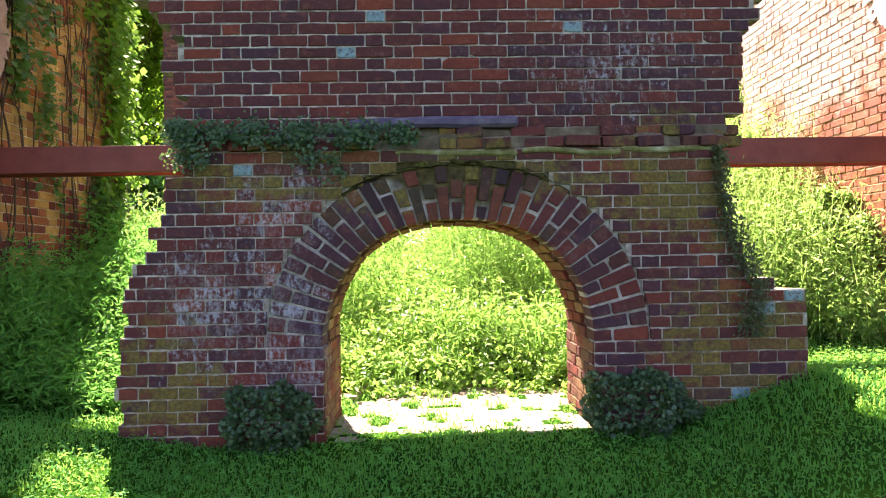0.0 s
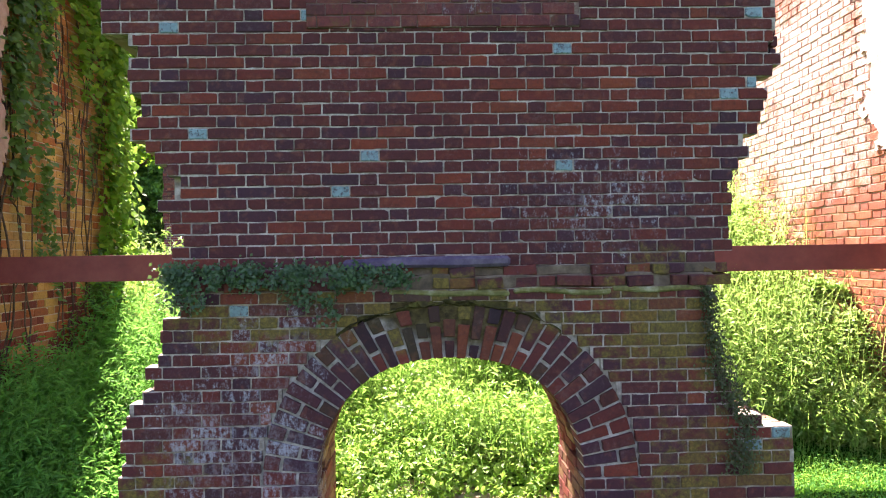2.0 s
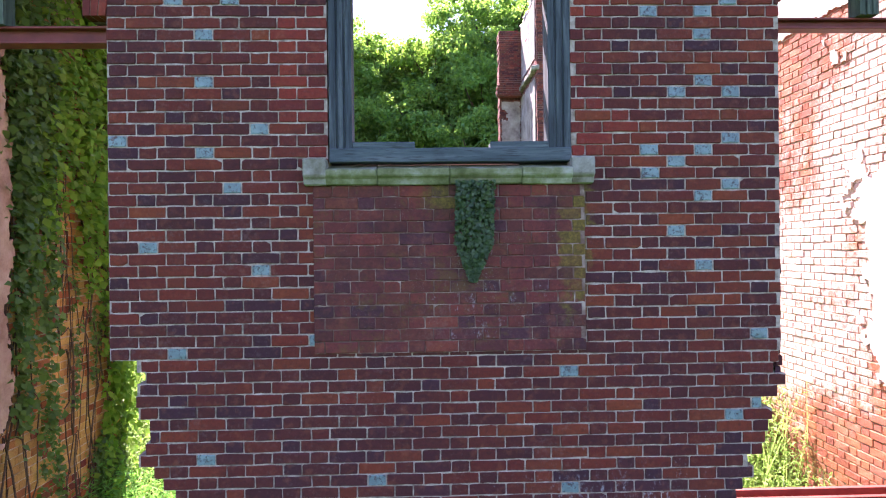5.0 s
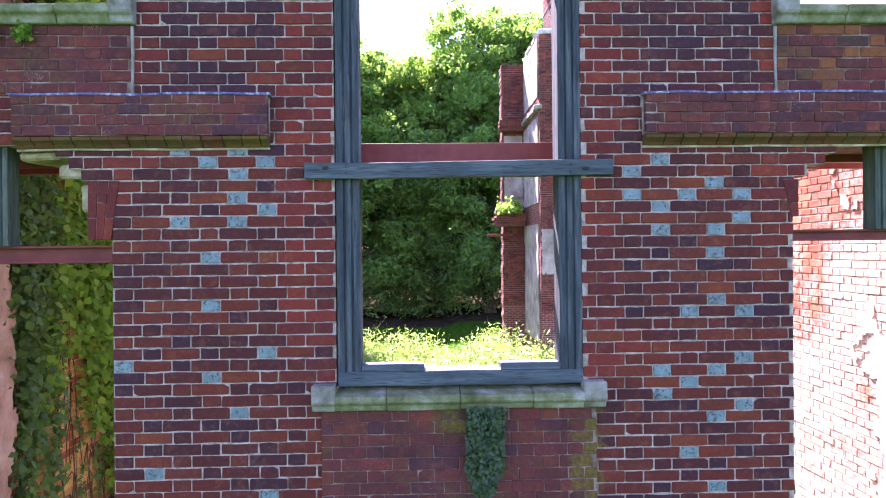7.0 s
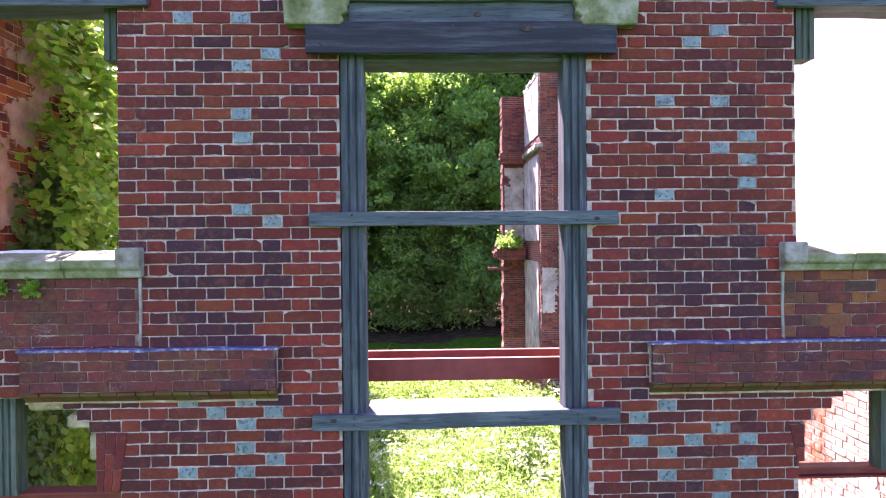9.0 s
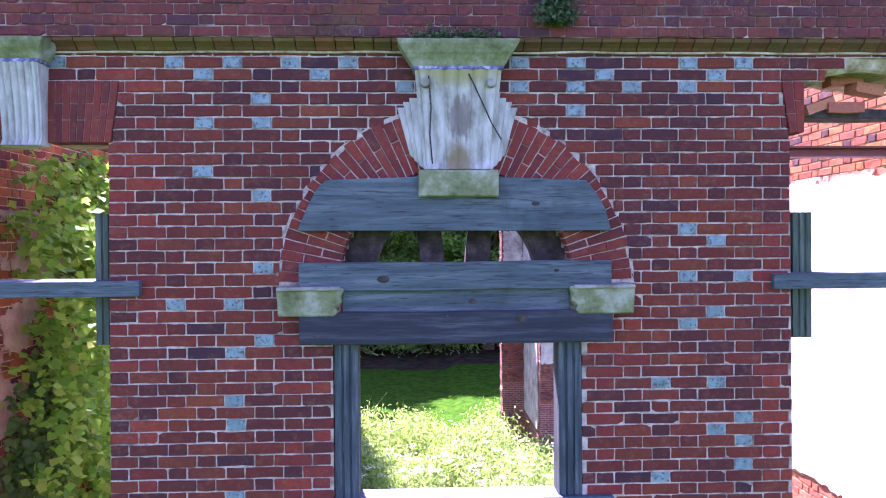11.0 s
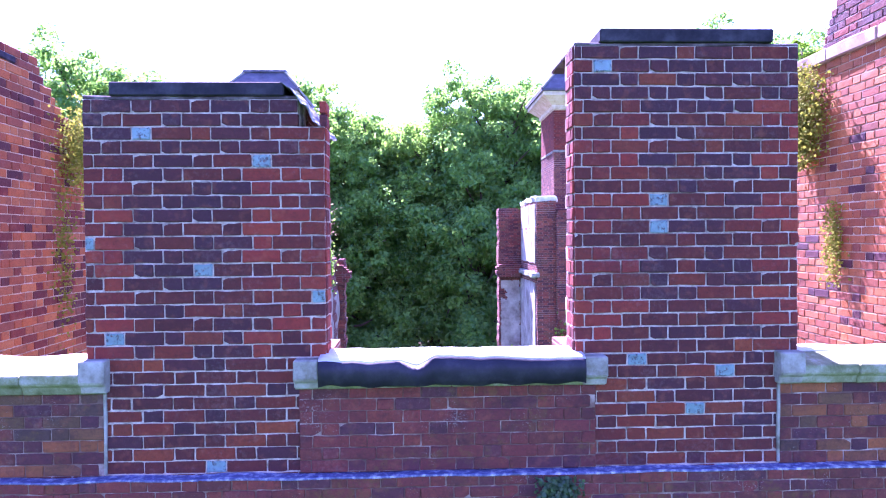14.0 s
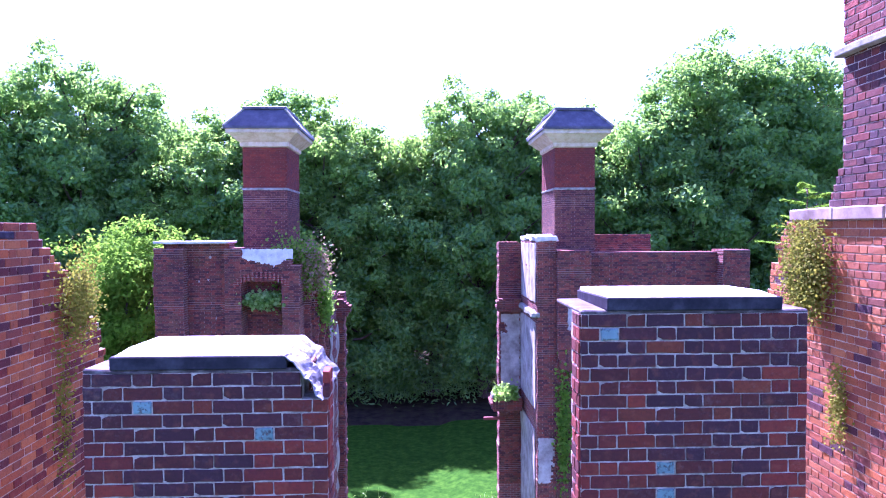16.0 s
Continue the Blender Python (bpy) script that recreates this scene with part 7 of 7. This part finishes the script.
def sill_ivy(n):
    z = 4.22 - 0.60 * nr.uniform(0, 1, n)
    half = np.where(z > 3.85, 0.115, 0.115 * (z - 3.58) / 0.27)
    return np.stack([0.41 + nr.uniform(-1, 1, n) * np.maximum(half, 0.01) - (4.2 - z) * 0.03, -0.03 - nr.uniform(0, 0.09, n) * np.clip((z - 3.5) * 1.6, 0.2, 1), z], 1)


ivy("sill_ivy", "tuft of dark green ivy hanging below the window sill", 2600, sill_ivy, 0.025, (0, -1, 0.3), droop=0.9, kind="stuff")
ivy("band_fern", "small green fern growing on the string course", 900, lambda n: np.stack([0.84 + nr.normal(0, 0.055, n), -0.09 - nr.uniform(0, 0.09, n), 9.80 - nr.uniform(0, 0.17, n)], 1), 0.026, (0, -0.8, 0.6), IVY, 0.7, 0.7, "fern")
ivy("keystone_moss", "low green tufts growing on the keystone cap", 700, lambda n: np.stack([0.26 + nr.uniform(-0.27, 0.25, n), -0.08 - nr.uniform(0, 0.1, n), 9.53 + np.abs(nr.normal(0, 0.03, n))], 1), 0.022, (0, -0.4, 0.9), IVY, 0.0, 0.9, "moss", "stuff")
for fx in (-2.26, -2.45):
    ivy("panel_fern", "small fern under a side window sill", 150, lambda n, fx=fx: np.stack([fx + nr.normal(0, 0.025, n), -0.04 - nr.uniform(0, 0.03, n), 6.44 + nr.normal(0, 0.022, n)], 1), 0.025, (0, -1, 0.3), VINE, 0.5, 0.5, "fern", "stuff")


def strands(count, y0, y1, z0, z1, drop, seed):
    """Hanging runners of a climber: polylines on the side wall."""
    r = random.Random(seed)
    out = []
    for _ in range(count):
        y, z = r.uniform(y0, y1), r.uniform(z0, z1)
        run, n = [], int(r.uniform(0.5, 1.0) * drop / 0.09)
        for k in range(max(4, n)):
            y += r.uniform(-0.045, 0.045)
            z -= 0.09
            if z < 1.15:
                break
            run.append((y, z, r.random()))
        if run:
            out.append(run)
    return out


def climber(n, runs, out, scatter, seed):
    """Leaves in small bunches along the runners, standing off the wall."""
    r = np.random.default_rng(seed)
    pts = np.array([p for run in runs for p in run])
    pick = pts[r.integers(0, len(pts), n)]
    off = out * (0.25 + 0.75 * pick[:, 2]) * r.uniform(0.25, 1.0, n)
    return np.stack([LX + 0.03 + off, pick[:, 0] + r.normal(0, scatter, n), pick[:, 1] + r.normal(0, scatter, n)], 1)


# darker copy of the vine leaves, with the side wall's shade in its colour
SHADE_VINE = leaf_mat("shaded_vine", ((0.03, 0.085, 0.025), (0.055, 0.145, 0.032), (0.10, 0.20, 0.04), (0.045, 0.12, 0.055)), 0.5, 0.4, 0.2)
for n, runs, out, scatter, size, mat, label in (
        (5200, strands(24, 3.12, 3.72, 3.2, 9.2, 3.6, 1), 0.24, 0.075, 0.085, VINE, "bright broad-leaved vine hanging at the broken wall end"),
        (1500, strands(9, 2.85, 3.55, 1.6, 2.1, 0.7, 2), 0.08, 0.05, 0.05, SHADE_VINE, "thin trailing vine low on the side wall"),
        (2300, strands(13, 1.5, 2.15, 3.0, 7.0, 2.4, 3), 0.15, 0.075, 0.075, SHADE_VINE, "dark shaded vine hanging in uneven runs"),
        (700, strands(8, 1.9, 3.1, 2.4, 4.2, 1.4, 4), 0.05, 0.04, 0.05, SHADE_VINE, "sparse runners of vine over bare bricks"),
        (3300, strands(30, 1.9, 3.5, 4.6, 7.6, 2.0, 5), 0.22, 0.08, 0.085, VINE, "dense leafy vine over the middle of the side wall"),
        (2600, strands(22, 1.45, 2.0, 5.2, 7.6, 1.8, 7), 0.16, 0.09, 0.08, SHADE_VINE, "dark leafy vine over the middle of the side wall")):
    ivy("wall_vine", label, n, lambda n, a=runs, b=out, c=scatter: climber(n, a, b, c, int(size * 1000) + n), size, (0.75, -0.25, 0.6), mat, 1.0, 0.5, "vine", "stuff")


def upper_vine(n):
    """Sprays of the climber that stand out from the wall into the sun."""
    s = nr.integers(0, 60, n)
    cy, cz = nr.uniform(1.5, 3.6, 60), nr.uniform(6.5, 9.2, 60)
    out = (3.75 - cy) * nr.uniform(0.14, 0.42, 60) + 0.03
    t = nr.uniform(0, 1, n)
    return np.stack([LX + 0.06 + out[s] * t**0.7 + nr.normal(0, 0.05, n), cy[s] + nr.normal(0, 0.08, n) - 0.15 * t, cz[s] - 0.55 * t**2 + nr.normal(0, 0.06, n)], 1)


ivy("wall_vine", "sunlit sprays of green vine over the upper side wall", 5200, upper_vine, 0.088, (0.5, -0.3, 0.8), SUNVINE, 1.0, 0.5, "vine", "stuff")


def vine_stems():
    w = root("vine_stem", "brown woody vine stems on the side wall", "vine stems", kind="stuff")
    for k in range(22):
        y0 = rng.choice((1.2, 1.5, 1.9, 2.3, 2.6, 2.9, 3.2)) + rng.uniform(-0.2, 0.2)
        cu = bpy.data.curves.new("stem", "CURVE")
        cu.dimensions, cu.bevel_depth = "3D", rng.uniform(0.003, 0.009)
        sp = cu.splines.new("POLY")
        sp.points.add(30)
        for i in range(31):
            z = 0.5 + i * rng.uniform(0.17, 0.21)
            y0 += rng.uniform(-0.09, 0.09) - 0.006
            sp.points[i].co = (LX + 0.03 + 0.02 * rng.random(), y0, z, 1)
        cu.materials.append(BARK)
        ob = new("stem", cu)
        ob.parent = w


vine_stems()


def clinging(cy, cz, ry, rz, out):
    def go(n):
        y, z = cy + nr.normal(0, ry * 0.5, n), cz + nr.normal(0, rz * 0.5, n)
        z = np.where(np.abs(z - cz) > rz, cz, z)
        return np.stack([RX - out * nr.uniform(0.1, 1, n), y, z], 1)
    return go


DRY_VINE = leaf_mat("dry_vine", ((0.15, 0.17, 0.02), (0.24, 0.27, 0.03), (0.12, 0.16, 0.02), (0.22, 0.17, 0.04)), 0.8, 0.35, 0.05, (0.34, 0.36, 0.03))
ivy("hanging_creeper", "yellow-green creeper hanging from the coping", 6000, clinging(2.72, 12.25, 0.30, 0.5, 0.24), 0.03, (-0.8, -0.4, 0.3), DRY_VINE, 0.6, 0.6, "creeper")
ivy("hanging_creeper", "small dry creeper tuft on the brick side wall", 900, clinging(2.3, 11.05, 0.12, 0.4, 0.10), 0.026, (-0.8, -0.4, 0.3), DRY_VINE, 0.8, 0.5, "creeper")
ivy("hanging_creeper", "yellow-green creeper on the broken wall end", 2200, lambda n: np.stack([LX + 0.02 + nr.uniform(0, 0.16, n), 2.95 + nr.normal(0, 0.16, n), 12.0 + nr.normal(0, 0.2, n)], 1), 0.03, (0.8, -0.4, 0.3), DRY_VINE, 0.6, 0.6, "creeper")
ivy("hanging_creeper", "thin brown creeper on the shaded side wall", 500, lambda n: np.stack([LX + 0.02 + nr.uniform(0, 0.04, n), 2.75 + nr.normal(0, 0.1, n), 11.0 + nr.normal(0, 0.35, n)], 1), 0.03, (0.8, -0.4, 0.3), DRY_VINE, 0.6, 0.6, "creeper")
ivy("ledge_tuft", "grass tuft on a far ledge", 900, lambda n: np.stack([3.25 + nr.uniform(-0.4, 0.5, n), 21.2 + nr.normal(0, 0.2, n), 6.45 + np.abs(nr.normal(0, 0.2, n))], 1), 0.13, (0, -0.5, 0.5), WEED, 0.3, 0.8, "grass tuft", "stuff")
ivy("wing_creeper", "creeper spilling over the broken far wall", 2200, lambda n: np.stack([-3.75 + nr.normal(0, 0.42, n), 18.0 + nr.normal(0, 0.15, n), 11.55 + nr.normal(0, 0.42, n)], 1), 0.10, (0, -0.6, 0.5), VINE, 0.6, 0.7, "creeper")
DEAD_VINE = leaf_mat("dead_vine", ((0.30, 0.18, 0.13), (0.38, 0.27, 0.18), (0.24, 0.20, 0.08), (0.20, 0.24, 0.07)), 0.7, 0.35, 0.1, (0.40, 0.30, 0.16))
ivy("wing_creeper", "withered pinkish creeper on the broken far wall end", 1500, lambda n: np.stack([-3.22 + nr.normal(0, 0.26, n), 18.0 + nr.normal(0, 0.15, n), 11.45 + nr.normal(0, 0.38, n)], 1), 0.09, (0, -0.6, 0.5), DEAD_VINE, 0.6, 0.7, "creeper")
ivy("wing_creeper", "green creeper trailing down the broken far wall end", 1000, lambda n: np.stack([-2.95 + nr.normal(0, 0.13, n), 18.6 + nr.normal(0, 0.2, n), 10.3 + nr.normal(0, 0.4, n)], 1), 0.10, (0, -0.6, 0.5), VINE, 0.8, 0.6, "creeper")
ivy("wing_creeper", "creeper hanging at the far pier", 1200, lambda n: np.stack([4.85 + nr.normal(0, 0.12, n), 18.3 + nr.normal(0, 0.08, n), 6.2 + nr.normal(0, 1.0, n)], 1), 0.12, (0, -0.6, 0.5), VINE, 0.6, 0.7, "creeper")
ivy("wing_creeper", "green growth in the arched recess", 900, lambda n: np.stack([-4.7 + nr.normal(0, 0.3, n), 17.6 + nr.normal(0, 0.15, n), 10.5 + nr.normal(0, 0.12, n)], 1), 0.13, (0, -0.6, 0.5), SHRUB, 0.2, 0.7, "creeper")


for k, (x, y, r, h, mat, leaf) in enumerate(((2.45, 3.5, 0.6, 1.75, WEED, 0.07), (3.45, 3.5, 0.6, 1.95, SHRUB, 0.06), (2.9, 4.3, 0.7, 2.1, WEED, 0.07), 
                                             (2.3, 4.6, 0.7, 2.0, WEED, 0.075), (3.75, 1.9, 0.35, 1.2, SHRUB, 0.05), (3.7, 4.9, 0.8, 2.0, WEED, 0.07))):
    shrub("sunlit leafy green shrub before the brick side wall", x, y, r, h, 5200, leaf, mat, 40 + k)


def tree(h, spread, n_leaf, leaf, label, seed, mat, low=0.05):
    """A broadleaf tree: trunk and limbs, and a crown of leaf clumps with gaps."""
    r = random.Random(seed)
    w = root("tree", label, "tree", "trees of the wood")
    pts = [(0.02 * h * math.sin(k * 0.9 + seed), 0.015 * h * math.cos(k * 0.7 + seed), h * 0.82 * k / 7) for k in range(8)]
    V, F = tube(pts, 0.021 * h, 0.005 * h, 8)
    tips = []
    for k in range(64):
        t = low + (0.97 - low) * ((k + r.random()) / 64) ** 0.85
        base = Vector(pts[min(7, int(t * 7))])
        base.z = h * 0.80 * t
        reach = spread * math.sqrt(max(0.05, 1 - ((t - 0.42) / 0.62) ** 2)) * r.uniform(0.55, 1.0)
        a = k * 2.4 + r.random()
        end = base + Vector((math.cos(a) * reach, math.sin(a) * reach, h * r.uniform(0.05, 0.16)))
        mid = base.lerp(end, 0.5) + Vector((0, 0, -0.02 * h))
        v, f = tube([tuple(base), tuple(mid), tuple(end)], 0.006 * h, 0.0015 * h, 5)
        F += [tuple(i + len(V) for i in q) for q in f]
        V += v
        tips += [(end, r.uniform(0.5, 1.45)), (base.lerp(end, 0.6) + Vector((0, 0, 0.03 * h)), r.uniform(0.6, 1.1))]
    tips.append((Vector((0, 0, h * 0.92)), 1.0))
    ob = new("trunk", mesh_of("trunk", V, F, [BARK], None, True))
    ob.parent = w
    sprays = [(c + Vector((r.gauss(0, 0.036), r.gauss(0, 0.036), r.gauss(0, 0.030))) * h * s, r.uniform(0.022, 0.046) * h) for c, s in tips for _ in range(5)]
    per = max(8, n_leaf // len(sprays))
    P, N = [], []
    for c, rad in sprays:
        d = unit(nr.normal(0, 1, (per, 3)))
        q = d * nr.uniform(0.1, 1.0, (per, 1)) ** 0.55 * rad * np.array([[1.2, 1.2, 0.75]])
        P.append(np.array([tuple(c)]) + q)
        N.append(d * 0.6 + np.array([[0, -0.1, 0.5]]))
    v, t = leaf_cloud(np.concatenate(P), np.concatenate(N), np.full(per * len(sprays), leaf), 0.62, 0.4, 0.7)
    ob = new("crown", tri_mesh("crown", v, t, [mat]))
    ob.parent = w
    return w


kinds = [tree(22.0, 6.0, 72000, 0.30, "tall green broadleaf tree at the edge of the wood", 3, TREE_LEAF), tree(20.0, 5.6, 66000, 0.28, "full green broadleaf tree at the edge of the wood", 8, TREE_LEAF2 := leaf_mat("tree_leaves_light", ((0.081, 0.209, 0.068), (0.155, 0.324, 0.081), (0.257, 0.459, 0.095)), 0.6, 0.52, 0.10, (0.34, 0.56, 0.05))),
         tree(24.0, 6.8, 80000, 0.31, "tall spreading green tree at the edge of the wood", 15, TREE_LEAF)]
base = [22.0, 20.0, 24.0]
spots = [(-24.5, 47, 26.0, 2), (-19.5, 49, 23.5, 0), (-15.0, 46, 21.0, 1), (-11.3, 48, 24.5, 0), (-6.8, 47, 22.5, 1), (-2.4, 49, 22.0, 0), (1.6, 48, 21.8, 1), (5.0, 46, 23.8, 2), (8.7, 47, 24.5, 0), (13.4, 50, 22.0, 1),
         (17.0, 47, 23.0, 0), (21.0, 46, 26.7, 2), (25.6, 47, 27.3, 2), (29.8, 48, 26.0, 0), (-30.0, 48, 25.0, 2), (35.0, 48, 25.5, 1), (-9.0, 55, 21.5, 2), (10.0, 56, 21.5, 2), (-0.5, 56, 21.0, 2), (22.0, 55, 23.5, 0), (-21.0, 56, 22.5, 2), (16.0, 55, 20.5, 2)]
used = set()
for k, (x, y, h, kind) in enumerate(spots):
    m = Matrix.Translation((x, y, -0.1)) @ Matrix.Rotation(k * 1.7, 4, "Z") @ Matrix.Scale(h / base[kind], 4)
    if kind in used:
        o = copy_thing(kinds[kind], Matrix.Translation((x, y, -0.1)) @ Matrix.Rotation(k * 1.7, 4, "Z"))
        o.scale = (h / base[kind],) * 3
    else:
        kinds[kind].matrix_basis = m
        used.add(kind)


def sapling(label, x, y, z0, h, spread, leaf, n, mat, seed):
    o = tree(h, spread, n, leaf, label, seed, mat, 0.45)
    o["group"] = ""
    o.location = (x, y, z0)
    return o


BRIGHT = leaf_mat("bright_leaves", ((0.09, 0.21, 0.015), (0.13, 0.28, 0.02), (0.17, 0.34, 0.03)), 0.8, 0.5, 0.05, (0.22, 0.42, 0.03))
sapling("bright green young tree beyond the broken wall", -10.2, 20.0, -0.1, 13.6, 2.0, 0.17, 34000, BRIGHT, 21)


def sprig():
    """A feathery seedling rooted in the broken top of the side wall."""
    w = root("seedling", "feathery bright green seedling on the wall top", "seedling", at=(4.15, 3.25, 12.3))
    V, F, P, N = [], [], [], []
    v, f = tube([(0, 0, 0), (0.0, 0.05, 0.4), (0.02, 0.06, 0.85)], 0.014, 0.004, 6)
    V, F = V + v, F + f
    for k in range(13):
        a, z = k * 2.4, 0.12 + 0.055 * k
        L = 0.55 * (1 - k / 17)
        end = Vector((math.cos(a) * L, math.sin(a) * L, z + 0.05))
        v, f = tube([(0, 0.03, z), tuple(end * 0.5 + Vector((0, 0.02, z * 0.5 + 0.04))), tuple(end)], 0.005, 0.002, 4)
        F += [tuple(i + len(V) for i in q) for q in f]
        V += v
        for t in np.linspace(0.15, 1.0, 26):
            for sd in (-1, 1):
                c = Vector((0, 0.03, z)).lerp(end, t)
                out = Vector((-math.sin(a), math.cos(a), 0)) * sd * 0.10 * (1.15 - t)
                for q in (0.35, 0.8):
                    P.append(tuple(c + out * q)), N.append((0, -0.2, 0.9))
    for ob in (new("stem", mesh_of("stem", V, F, [BARK])), new("fronds", tri_mesh("fronds", *leaf_cloud(np.array(P), np.array(N), np.full(len(P), 0.06), 0.3, 0.1, 0.35), [BRIGHT]))):
        ob.parent = w


sprig()
